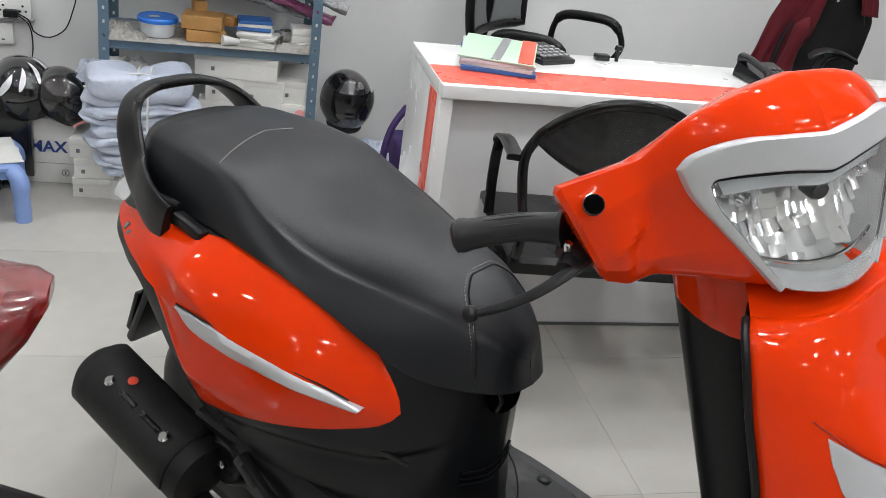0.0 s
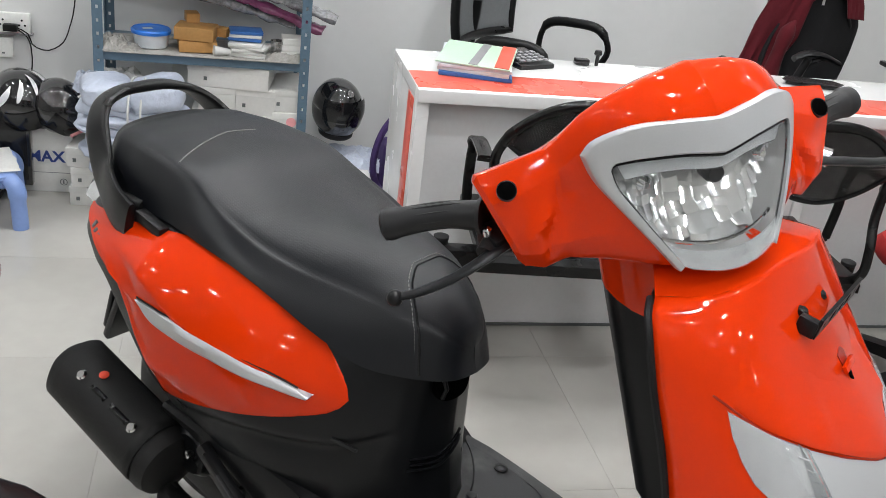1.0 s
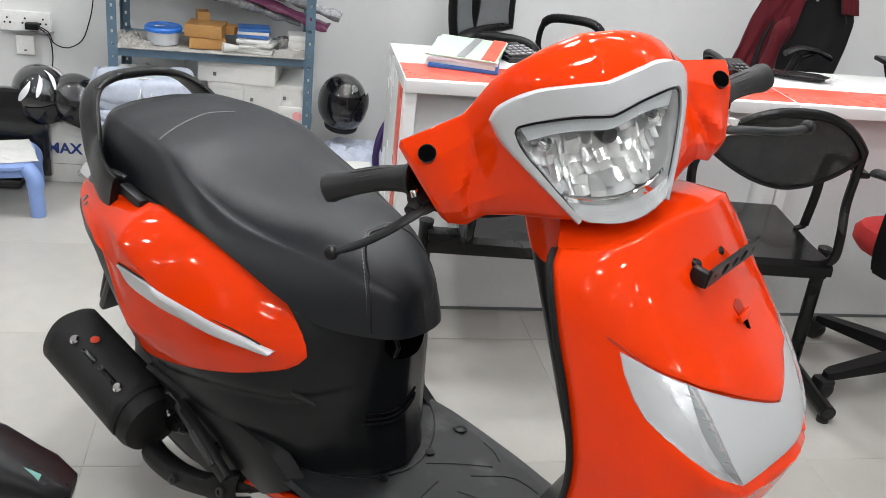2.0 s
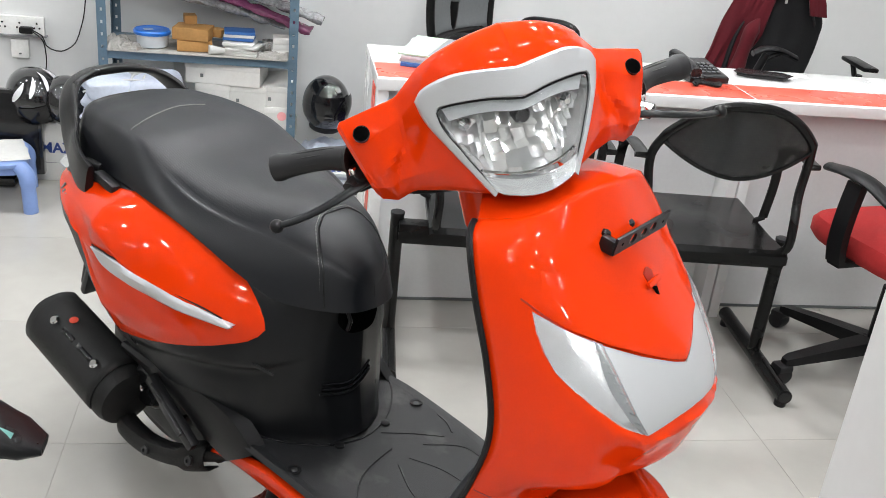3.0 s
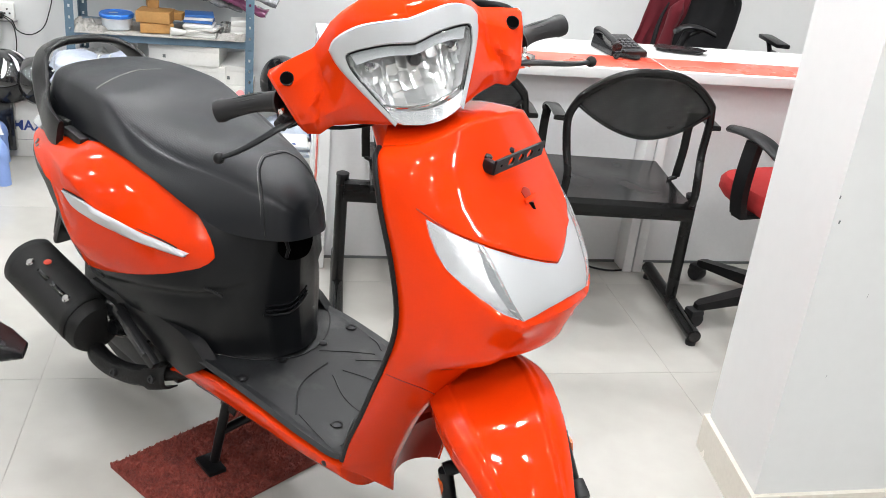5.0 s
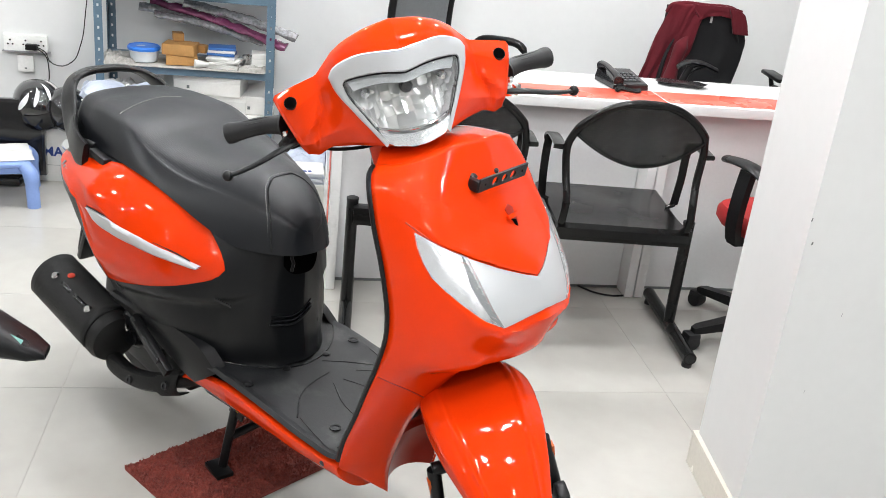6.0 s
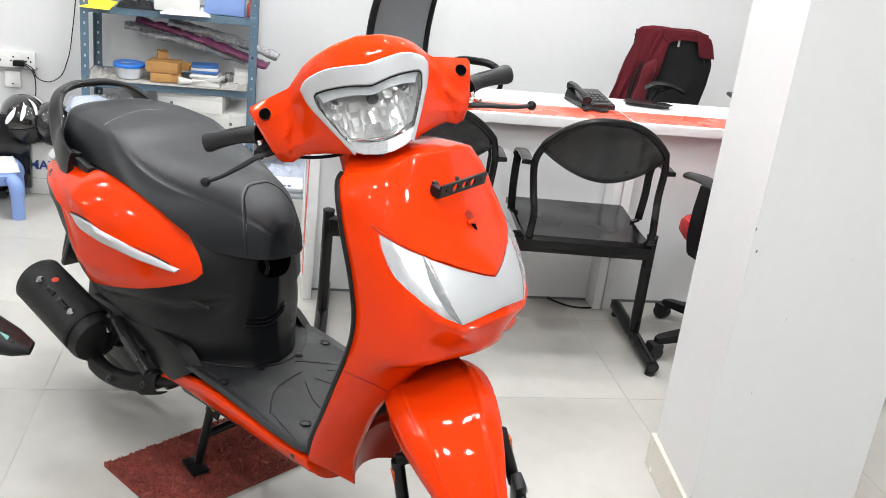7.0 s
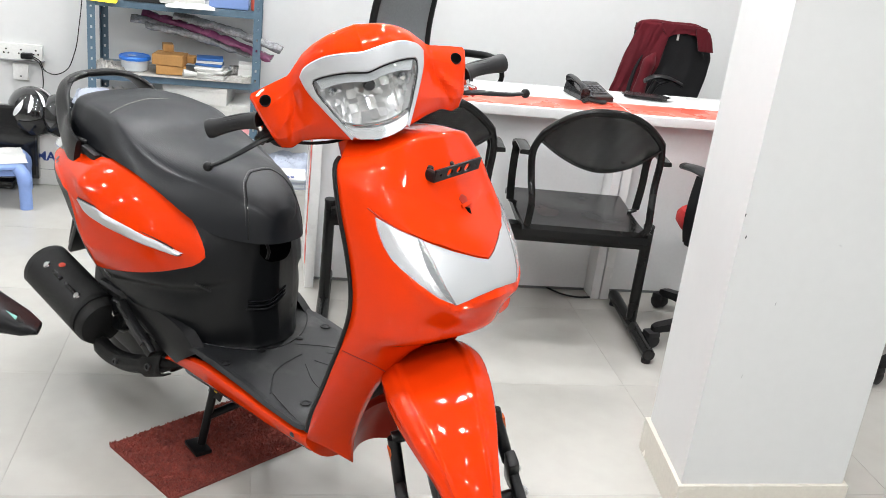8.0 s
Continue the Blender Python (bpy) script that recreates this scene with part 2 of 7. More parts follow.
def join(*geos):
    verts, faces, base = [], [], 0
    for v, f in geos:
        v = np.asarray(v, float).reshape(-1, 3)
        verts.append(v)
        faces += [tuple(i + base for i in q) for q in f]
        base += len(v)
    return np.concatenate(verts), faces


def grid(p, close_u=False, close_v=False, flip=False):
    """Quads over an array of points [u][v]."""
    p = np.asarray(p, float)
    nu, nv = p.shape[:2]
    faces = []
    for i in range(nu if close_u else nu - 1):
        for j in range(nv if close_v else nv - 1):
            a, b = i * nv + j, i * nv + (j + 1) % nv
            c, d = ((i + 1) % nu) * nv + (j + 1) % nv, ((i + 1) % nu) * nv + j
            faces.append((a, d, c, b) if flip else (a, b, c, d))
    return p.reshape(-1, 3), faces


def loft(rings, cap=True):
    """A closed skin over rings of points, with flat ends."""
    rings = np.asarray(rings, float)
    v, f = grid(rings, close_v=True)
    n = rings.shape[1]
    if cap:
        f = f + [tuple(range(n))[::-1], tuple(range(len(v) - n, len(v)))]
    return v, f


def tube(points, r, n=10, squash=1.0, closed=False):
    p = np.array(points, float)
    r = np.broadcast_to(np.asarray(r, float), (len(p),))
    t = np.gradient(p, axis=0)
    if closed:
        t = np.roll(p, -1, 0) - np.roll(p, 1, 0)
    t /= np.linalg.norm(t, axis=1)[:, None] + 1e-12
    up = np.array([0, 0, 1.0]) if abs(t[0][2]) < 0.9 else np.array([1.0, 0, 0])
    rings = []
    for k in range(len(p)):
        side = np.cross(t[k], up)
        side /= np.linalg.norm(side) + 1e-12
        up = np.cross(side, t[k])
        a = np.linspace(0, 2 * np.pi, n, endpoint=False)
        rings.append(p[k] + r[k] * (np.cos(a)[:, None] * side + squash * np.sin(a)[:, None] * up))
    if closed:
        return grid(rings, close_u=True, close_v=True)
    return loft(rings)


def rod(a, b, r, r2=None, n=14):
    return tube([a, b], [r, r if r2 is None else r2], n)


def lathe(profile, origin=(0, 0, 0), axis=(0, 0, 1), n=28):
    """Turns (radius, height) pairs round an axis."""
    q = Vector((0, 0, 1)).rotation_difference(Vector(axis)).to_matrix()
    q = np.array(q)
    a = np.linspace(0, 2 * np.pi, n, endpoint=False)
    rings = [np.c_[r * np.cos(a), r * np.sin(a), np.full(n, h)] @ q.T + np.array(origin, float) for r, h in profile]
    return loft(rings)


def box(centre, size, bevel=0.004, turn=(0, 0, 0), seg=2):
    bm = bmesh.new()
    bmesh.ops.create_cube(bm, size=1.0, matrix=Matrix.Diagonal((*size, 1)))
    if bevel:
        bmesh.ops.bevel(bm, geom=list(bm.edges), offset=min(bevel, 0.45 * min(size)), segments=seg, affect="EDGES", profile=0.6)
    bmesh.ops.transform(bm, matrix=pose(*centre, *turn), verts=list(bm.verts))
    v = np.array([x.co[:] for x in bm.verts])
    bm.verts.index_update()
    f = [tuple(x.index for x in q.verts) for q in bm.faces]
    bm.free()
    return v, f


def disc(centre, axis, r, h=0.002, n=18):
    return lathe([(r, 0), (r, h * 0.8), (r * 0.93, h)], centre, axis, n)


def outline(*runs, n=16):
    """A closed outline of smooth runs that meet in corners."""
    return np.concatenate([curve(run, n)[:-1] for run in runs])


def patch(edge, place, lift=0.003, rings=9, skirt=0.006, middle=None):
    """A panel with the outline edge (u, v), laid on the surface place(u, v) and lifted from it; lift may be a function of (u, v, rho)."""
    edge = np.array(edge, float)
    c = np.array(middle if middle is not None else edge.mean(0), float)

    def laid(uv, rho, extra=0.0):
        u, v = uv[:, 0], uv[:, 1]
        p = place(u, v)
        e = 1e-3
        nrm = np.cross(place(u + e, v) - place(u - e, v), place(u, v + e) - place(u, v - e))
        nrm /= np.linalg.norm(nrm, axis=1)[:, None] + 1e-12
        up = lift(u, v, rho) if callable(lift) else lift
        return p + nrm * (np.broadcast_to(up, u.shape) + extra)[:, None]

    rows = [laid(edge, 1.0, -skirt), laid(edge, 1.0, -0.0012)]
    for k in range(rings):
        rho = (1 - (k + 0.18) / rings) if k else 0.985
        rows.append(laid(c + (edge - c) * rho, rho))
    v, f = grid(rows, close_v=True)
    mid = laid(c[None], 0.0)
    n = len(edge)
    last = len(v) - n
    f += [(last + j, last + (j + 1) % n, len(v)) for j in range(n)]
    return np.concatenate([v, mid]), f


def weld(geo):
    """Joins points that lie on one another."""
    v, f = geo
    keys, where = np.unique(np.round(np.asarray(v, float), 5), axis=0, return_inverse=True)
    where = where.ravel()
    return keys, [tuple(int(where[i]) for i in q) for q in f]


def mirror(geo, axis=1):
    v, f = geo
    v = np.array(v, float)
    v[:, axis] *= -1
    return v, [q[::-1] for q in f]


def moved(geo, m):
    v, f = geo
    m = np.array(m)
    return np.asarray(v, float) @ m[:3, :3].T + m[:3, 3], f


def part(name, geo, material, parent=None, label="", sharp=38, smooth=True):
    """Links one mesh object, under a thing or a part where one is given."""
    v, f = geo
    me = bpy.data.meshes.new(name)
    me.from_pydata([tuple(p) for p in np.asarray(v, float)], [], [tuple(int(i) for i in q) for q in f])
    bm = bmesh.new()
    bm.from_mesh(me)
    bmesh.ops.recalc_face_normals(bm, faces=list(bm.faces))
    bm.to_mesh(me)
    bm.free()
    me.update()
    if smooth:
        me.polygons.foreach_set("use_smooth", [True] * len(me.polygons))
        me.set_sharp_from_angle(angle=radians(sharp))
    me.materials.append(material)
    ob = new(name, me)
    if parent:
        ob.parent = parent
    if label:
        ob["label"] = label
    return ob


def thing(name, label, category, at=None, group="", kind=""):
    """An empty at a thing's base, to hold its parts."""
    ob = new(name)
    ob.empty_display_size = 0.1
    if at is not None:
        ob.matrix_basis = at
    return tagged(ob, label, category, group, kind)


def single(name, geo, material, label, category, at=None, group="", kind="", sharp=38, smooth=True):
    ob = part(name, geo, material, None, "", sharp, smooth)
    if at is not None:
        ob.matrix_basis = at
    return tagged(ob, label, category, group, kind)


# ---- the room ----
X0, X1, Y0, Y1 = -5.8, 5.2, -4.0, 3.68
T = 0.15


def slab(name, lo, hi, material, label, category, bevel=0.0):
    lo, hi = np.array(lo, float), np.array(hi, float)
    return single(name, box((lo + hi) / 2, hi - lo, bevel), material, label, category, kind="structure", smooth=False)


slab("wall_north", (X0 - T, Y1, 0), (X1 + T, Y1 + T, CEILING_Z), WHITE_WALL, "white painted plaster back wall with faint scuffs", "wall")
slab("wall_south", (X0 - T, Y0 - T, 0), (X1 + T, Y0, CEILING_Z), DIM_WALL, "unseen wall closing the showroom, grey to keep reflections dark", "wall")
slab("wall_west", (X0 - T, Y0, 0), (X0, Y1, CEILING_Z), DIM_WALL, "unseen side wall of the showroom, grey to keep reflections dark", "wall")
slab("wall_east", (X1, Y0, 0), (X1 + T, Y1, CEILING_Z), WHITE_WALL, "plain white painted side wall of the showroom", "wall")
slab("ceiling", (X0 - T, Y0 - T, CEILING_Z), (X1 + T, Y1 + T, CEILING_Z + T), CEILING_PAINT, "plain off-white ceiling with many round recessed lamps", "ceiling")
floor = slab("floor", (X0 - T, Y0 - T, -0.12), (X1 + T, Y1 + T, -0.0012), GROUT, "polished cream vitrified tile floor with thin joints", "floor")
slab("baseboard", (X0, Y1 - 0.012, 0), (X1, Y1, 0.09), SKIRT_TILE, "cream tile skirting along the back wall", "baseboard", 0.002)

# the square pillar, its left face a little askew, with a tiled foot
pillar_plan = [(1.600, 1.245), (1.566, 0.930), (2.030, 0.932), (2.060, 1.245)]


def prism(plan, z0, z1):
    low = [(x, y, z0) for x, y in plan]
    high = [(x, y, z1) for x, y in plan]
    n = len(plan)
    faces = [(k, (k + 1) % n, n + (k + 1) % n, n + k) for k in range(n)]
    return np.array(low + high), faces + [tuple(range(n))[::-1], tuple(range(n, 2 * n))]


def grown(plan, by):
    cx, cy = np.mean(plan, 0)
    return [(x + math.copysign(by, x - cx), y + math.copysign(by, y - cy)) for x, y in plan]


pillar = single("pillar", prism(pillar_plan, 0.0, CEILING_Z), PILLAR_PAINT_DIMMED, "square white painted pillar with chips along its edge", "pillar", kind="structure", smooth=False)
foot = grown(pillar_plan, 0.012)
for k in range(4):
    (ax, ay), (bx, by), (cx, cy), (dx, dy) = foot[k], foot[(k + 1) % 4], pillar_plan[(k + 1) % 4], pillar_plan[k]
    v = np.array([(x, y, z) for z in (0.0, 0.100) for x, y in ((ax, ay), (bx, by), (cx, cy), (dx, dy))])
    part("skirting_tile", (v, [(0, 1, 5, 4), (1, 2, 6, 5), (2, 3, 7, 6), (3, 0, 4, 7), (4, 5, 6, 7), (3, 2, 1, 0)]), SKIRT_TILE, pillar,
         "cream skirting tile smeared with white paint", smooth=False)
rng = random.Random(5)
chips = []
for k in range(2):
    z = 0.78 + 0.03 * k + rng.uniform(-0.04, 0.04)
    chips.append(box((1.566 + rng.uniform(0, 0.02), 0.929, z), (rng.uniform(0.0015, 0.003), 0.002, rng.uniform(0.003, 0.008)), 0.0005, (0, rng.uniform(-30, 30), 0)))
for x, z, h, a in ((1.70, 0.62, 0.010, 12), (1.83, 0.78, 0.007, -60), (1.66, 0.42, 0.008, 8), (1.62, 0.9, 0.012, 25)):
    chips.append(box((x, 0.9308, z), (0.0009, 0.001, h), 0.0003, (0, a, 0)))
part("paint_chip", join(*chips), INK_GREY, pillar, "small grey chips and scratches in the paint")

# round recessed ceiling lamps
for k, (x, y) in enumerate(LAMP_SPOTS):
    lamp = thing("ceiling_lamp", "lit white ceiling lamp with two small bulbs added for glints", "lamp", pose(x, y, CEILING_Z), "ceiling lamps")
    part("lamp_rim", lathe([(0.088, 0.0), (0.088, -0.006), (0.076, -0.010), (0.074, -0.002)], n=28), SWITCH_WHITE, lamp)
    part("diffuser", lathe([(0.074, -0.001), (0.074, -0.004)], n=28), LAMP_GLOW, lamp)
    # two small glowing bulbs added per lamp, for extra glints on the paint
    swing = radians(37 + 71 * k)
    for sgn, reach in ((-1, 0.16), (1, 0.12)):
        bx, by = sgn * reach * math.cos(swing), sgn * reach * math.sin(swing)
        part("bulb", lathe([(0.022, -0.010), (0.024, -0.020), (0.014, -0.030)], (bx, by, 0), n=12), GLINT_BULB_GLOW, lamp)
        part("bulb_holder", lathe([(0.030, 0.0), (0.030, -0.008), (0.022, -0.012)], (bx, by, 0), n=12), INK_GREY, lamp)
    data = bpy.data.lights.new("downlight", "AREA")
    data.shape, data.size, data.energy, data.color = "DISK", 0.13, LAMP_POWER, (0.97, 0.985, 1.0)
    light = new("downlight", data)
    light.matrix_basis = pose(x, y, CEILING_Z - 0.012)


# ---- the scooter ----
AZIMUTH = -48.9
scooter = thing("scooter", "glossy red-orange scooter with black seat, steering turned, on its centre stand", "scooter", pose(0.5331, 1.1548, 0, 0, 0, AZIMUTH))
STEER_AXIS = Vector((-math.sin(radians(26)), 0, math.cos(radians(26))))
STEER = Matrix.Translation((0.235, 0, 0.95)) @ Matrix.Rotation(radians(-39.5), 4, STEER_AXIS) @ Matrix.Translation((-0.235, 0, -0.95))


def turned(geo):
    return moved(geo, STEER)


# front apron: level z, inner x and y, outer x and y, boxiness
APRON = [
    (0.215, 0.340, 0.080, 0.310, 0.150, 0.05), (0.274, 0.347, 0.091, 0.300, 0.185, 0.05), (0.373, 0.380, 0.106, 0.322, 0.208, 0.05), (0.469, 0.424, 0.115, 0.360, 0.214, 0.08),
    (0.540, 0.466, 0.105, 0.385, 0.216, 0.15), (0.585, 0.503, 0.086, 0.401, 0.216, 0.35), (0.605, 0.530, 0.055, 0.407, 0.216, 0.5),
    (0.625, 0.575, 0.000, 0.413, 0.216, 0.7), (0.670, 0.606, 0.000, 0.422, 0.216, 0.7), (0.715, 0.614, 0.000, 0.420, 0.216, 0.7),
    (0.750, 0.602, 0.000, 0.412, 0.216, 0.7), (0.790, 0.578, 0.000, 0.400, 0.216, 0.7), (0.873, 0.512, 0.000, 0.369, 0.216, 0.7),
    (0.930, 0.474, 0.000, 0.350, 0.212, 0.7), (0.970, 0.450, 0.000, 0.338, 0.202, 0.7), (1.012, 0.428, 0.000, 0.328, 0.180, 0.7),
]


LIP_A = [0, 0.22, 0.49, 0.72, 0.83, 0.885, 1.0]
LIP_Z = [0.733, 0.7285, 0.7185, 0.750, 0.780, 0.806, 0.83]


def apron_at(s, z):
    """The apron's face: s from -1 (right) to 1 across, z the level at the middle."""
    s, z = np.broadcast_arrays(np.asarray(s, float), np.asarray(z, float))
    xi, yi, xe, ye, b = np.moveaxis(spline(APRON, z), -1, 0)
    yi = np.where(z < 0.622, np.clip(yi, 0, 1), 0.0)
    a = np.abs(s)
    drop = (1 - b) * a**np.interp(z, [0.52, 0.64], [1.2, 1.5]) + b * a**9
    y = np.sign(s) * (yi + (ye - yi) * a) * np.where(s > 0, 0.86, 1.0)
    fall = 0.05 * np.clip((z - 0.9) / 0.11, 0, 1)**2 * a**2.8
    lift = 0.060 * a * np.clip((0.32 - z) / 0.105, 0, 1)
    # red lip under the lamps and the garnish, with a scooped cheek below it
    below = np.interp(a, LIP_A, LIP_Z) - z
    lip = 0.009 * np.clip(below / 0.010, 0, 1) * np.clip(1 - (below - 0.012) / 0.030, 0, 1)**1.5 * np.clip((0.95 - a) / 0.2, 0, 1)
    cheek = 0.012 * np.exp(-((below - 0.066) / 0.026)**2) * np.clip((a - 0.15) / 0.25, 0, 1) * np.clip((0.90 - a) / 0.25, 0, 1)
    return np.stack([xi - (xi - xe) * drop + lip - cheek, y, z - fall + lift], -1)


def spread(n):
    """Steps from 0 to 1, closer towards 1."""
    return np.linspace(0, 1, n)**0.55


levels = np.r_[np.linspace(0.215, 0.60, 34), np.linspace(0.609, 1.012, 48)]
halves = [grid(apron_at(side * np.maximum(spread(44), 1e-6)[None, :], levels[:, None]), flip=side > 0) for side in (-1, 1)]
front_apron = part("front_apron", weld(join(*halves)), RED, scooter, "glossy red-orange front apron with lower wings", sharp=50)
front_apron.modifiers.new("thickness", "SOLIDIFY").thickness = 0.004
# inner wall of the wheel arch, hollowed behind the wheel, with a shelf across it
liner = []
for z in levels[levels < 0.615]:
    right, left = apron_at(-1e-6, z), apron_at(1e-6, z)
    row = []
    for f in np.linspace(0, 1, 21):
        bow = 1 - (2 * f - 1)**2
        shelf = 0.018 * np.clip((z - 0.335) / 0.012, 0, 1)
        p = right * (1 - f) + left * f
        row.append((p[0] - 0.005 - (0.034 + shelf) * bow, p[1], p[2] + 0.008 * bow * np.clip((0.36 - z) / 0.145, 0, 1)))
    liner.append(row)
part("arch_liner", grid(np.array(liner)), RED_INNER_SHADE, scooter, "darker red inside of the wheel arch", sharp=25)
for side in (-1, 1):
    # parting line between apron and wing
    part("parting_line", tube(apron_at(side * np.linspace(0.02, 0.985, 16), np.linspace(0.508, 0.576, 16)) + np.array([0.0005, 0, 0]), 0.0012, 6), RED_INNER_SHADE, front_apron)

# black leg shield behind the apron, with its rolled edge
zs = np.linspace(0.33, 1.0, 30)
edge_curve = apron_at(-1.0, zs)
half = []
for p in edge_curve:
    k = (p[2] - 0.33) / 0.64
    x_in = p[0] - 0.045 - 0.05 * max(1 - k / 0.6, 0)
    half.append([(p[0] + (x_in - p[0]) * f**0.7, p[1] * (1 - f), p[2]) for f in np.linspace(0, 1, 10)])
half = np.array(half)
full = np.concatenate([half, (half * np.array([1, -1, 1]))[:, ::-1][:, 1:]], axis=1)
shield = part("leg_shield", grid(full), BLACK_PLASTIC, scooter, "black plastic inner leg shield")
shield.modifiers.new("thickness", "SOLIDIFY").thickness = 0.003
for side in (-1, 1):
    trim_path = apron_at(side * 1.0, np.linspace(0.335, 1.005, 40)) + np.array([-0.004, side * 0.001, 0])
    part("edge_trim", tube(trim_path, 0.0048, 8), SATIN_BLACK, scooter, "black rubber edge trim")
ridge_line = apron_at(np.linspace(-1, 1, 40), 1.012)
cap_rows = [ridge_line + f * (np.stack([0.262 + 0 * ridge_line[:, 0], ridge_line[:, 1] * 0.45, 0.985 + 0 * ridge_line[:, 0]], -1) - ridge_line) + np.array([0, 0, 0.010 * math.sin(math.pi * f)]) for f in np.linspace(0, 1, 8)]
part("apron_cap", grid(np.array(cap_rows)), RED, front_apron, "red top edge of the apron", sharp=60)


def face(u, v):
    return apron_at(u, v)


# raised hood that ends in a point over the silver garnish
hood_low = [(-0.915, 0.889), (-0.83, 0.866), (-0.66, 0.842), (-0.38, 0.816), (-0.12, 0.796), (0.0, 0.789)]
hood_right = [(u, v) for u, v in hood_low]
hood_left = [(-u, v) for u, v in hood_low[::-1]]
hood_top = [(0.915, 0.889), (0.80, 0.935), (0.5, 0.955), (0.0, 0.962), (-0.5, 0.955), (-0.80, 0.935), (-0.915, 0.889)]


def hood_lift(u, v, rho):
    a = np.abs(u)
    line = np.interp(a, [0, 0.12, 0.38, 0.66, 0.83, 0.915], [0.789, 0.796, 0.816, 0.842, 0.866, 0.889])
    up = np.clip(1 - (v - line) / 0.10, 0, 1)
    ridge = 0.0035 * np.exp(-((a - 0.42 + 1.2 * (v - 0.87)) / 0.05)**2) * np.clip((0.95 - v) / 0.06, 0, 1)
    up = up * up * (3 - 2 * up) * np.clip((0.93 - a) / 0.22, 0, 1)
    return 0.0072 * up - 0.0011 + ridge * up


part("hood", patch(outline(hood_right, hood_left, hood_top, n=22), face, hood_lift, 14, 0.008, (0.0, 0.885)), RED, front_apron, "pointed red hood panel", sharp=50)
# thin dark red tube standing in for the shadow gap under the hood
for pts in (hood_right, hood_left):
    q = curve(pts, 30)
    part("hood_gasket", tube(face(q[:, 0], q[:, 1] - 0.003) + np.array([0.0005, 0, 0]), 0.0014, 6), RED_INNER_SHADE, front_apron)

lens_edge = outline(
    [(-0.89, 0.873), (-0.80, 0.857), (-0.63, 0.836)],
    [(-0.63, 0.836), (-0.605, 0.794), (-0.565, 0.754), (-0.49, 0.7185)],
    [(-0.49, 0.7185), (-0.72, 0.750), (-0.83, 0.780), (-0.885, 0.806), (-0.895, 0.838), (-0.89, 0.873)], n=20)
garnish_rows = []
for f in np.r_[0, 0, np.linspace(0, 1, 13), 1, 1]:
    wing = float(np.interp(f, [0, 0.35, 0.69, 1], [0.63, 0.605, 0.565, 0.49]))
    q = np.linspace(-1, 1, 61)
    top_v = np.interp(np.abs(q) * 0.63, [0, 0.12, 0.38, 0.63], [0.7865, 0.793, 0.812, 0.835])
    low_v = np.interp(np.abs(q) * 0.49, [0, 0.22, 0.49], [0.733, 0.7285, 0.7185])
    garnish_rows.append((q * wing, top_v + (low_v - top_v) * f))
garnish_lift = np.r_[-0.006, 0.001, 0.0035, [0.0045] * 11, 0.0035, 0.001, -0.006]
sheet = []
for (u, v), up in zip(garnish_rows, garnish_lift):
    p, e = face(u, v), 0.01
    nrm = np.cross(face(u + e, v) - face(u - e, v), face(u, v + 0.004) - face(u, v - 0.004))
    sheet.append(p + up * nrm / np.linalg.norm(nrm, axis=1)[:, None])
part("front_garnish", grid(np.array(sheet)), SILVER, front_apron, "silver chevron garnish")
for side in (-1, 1):
    e = lens_edge * np.array([-side, 1])
    mid = (-side * -0.72, 0.80)
    signal = part("turn_signal", patch(e, face, lambda u, v, r: 0.0022, 8, 0.006, mid), LENS_GREY, front_apron, "clear front turn signal")
    part("signal_lens", patch(e, face, lambda u, v, r: 0.0065 + 0.003 * (1 - r**4), 8, 0.004, mid), LENS_FROSTED, signal, "clear plastic lens").visible_shadow = False
    strip = outline([(-0.66, 0.842), (-0.63, 0.80), (-0.57, 0.752), (-0.50, 0.721)], [(-0.50, 0.721), (-0.62, 0.752), (-0.685, 0.80), (-0.66, 0.842)], n=14) * np.array([-side, 1])
    part("signal_divider", patch(strip, face, lambda u, v, r: 0.0032, 4, 0.002), INK_GREY, signal, "grey ribbed divider strip")
    ribs = [rod(face(-side * -(0.52 + 0.10 * k / 8 + 0.02), 0.726 + 0.10 * k / 8) + np.array([0.004, 0, 0]), face(-side * -(0.53 + 0.12 * k / 8 + 0.05), 0.732 + 0.10 * k / 8) + np.array([0.004, 0, 0]), 0.0012, n=5) for k in range(9)]
    part("signal_rib", join(*ribs), CHROME, signal)

# emblem recess with its two clips, its shaded depth painted by dark patches
hole = outline([(-0.045, 0.894), (0.01, 0.900), (0.075, 0.894)], [(0.075, 0.894), (0.070, 0.880), (0.056, 0.864)], [(0.056, 0.864), (0.015, 0.868), (-0.020, 0.880), (-0.045, 0.894)], n=8)
hole2 = outline([(-0.012, 0.877), (0.055, 0.874)], [(0.055, 0.874), (0.048, 0.864)], [(0.048, 0.864), (0.015, 0.868), (-0.012, 0.877)], n=6)
for e, m, up in ((hole, RED_INNER_SHADE, 0.0), (hole2, VOID, 0.0012)):
    part("emblem_slot", patch(e, face, lambda u, v, r, up=up: 0.0012 + up + np.clip(hood_lift(u, v, r), 0, 1), 3, 0.002), m, front_apron, "empty emblem slot, dark for the shade inside it")
part("emblem_clip", box(face(0.01, 0.884) + np.array([0.006, 0, 0]), (0.006, 0.034, 0.009), 0.002, (8, -32, 0)), RED, front_apron)


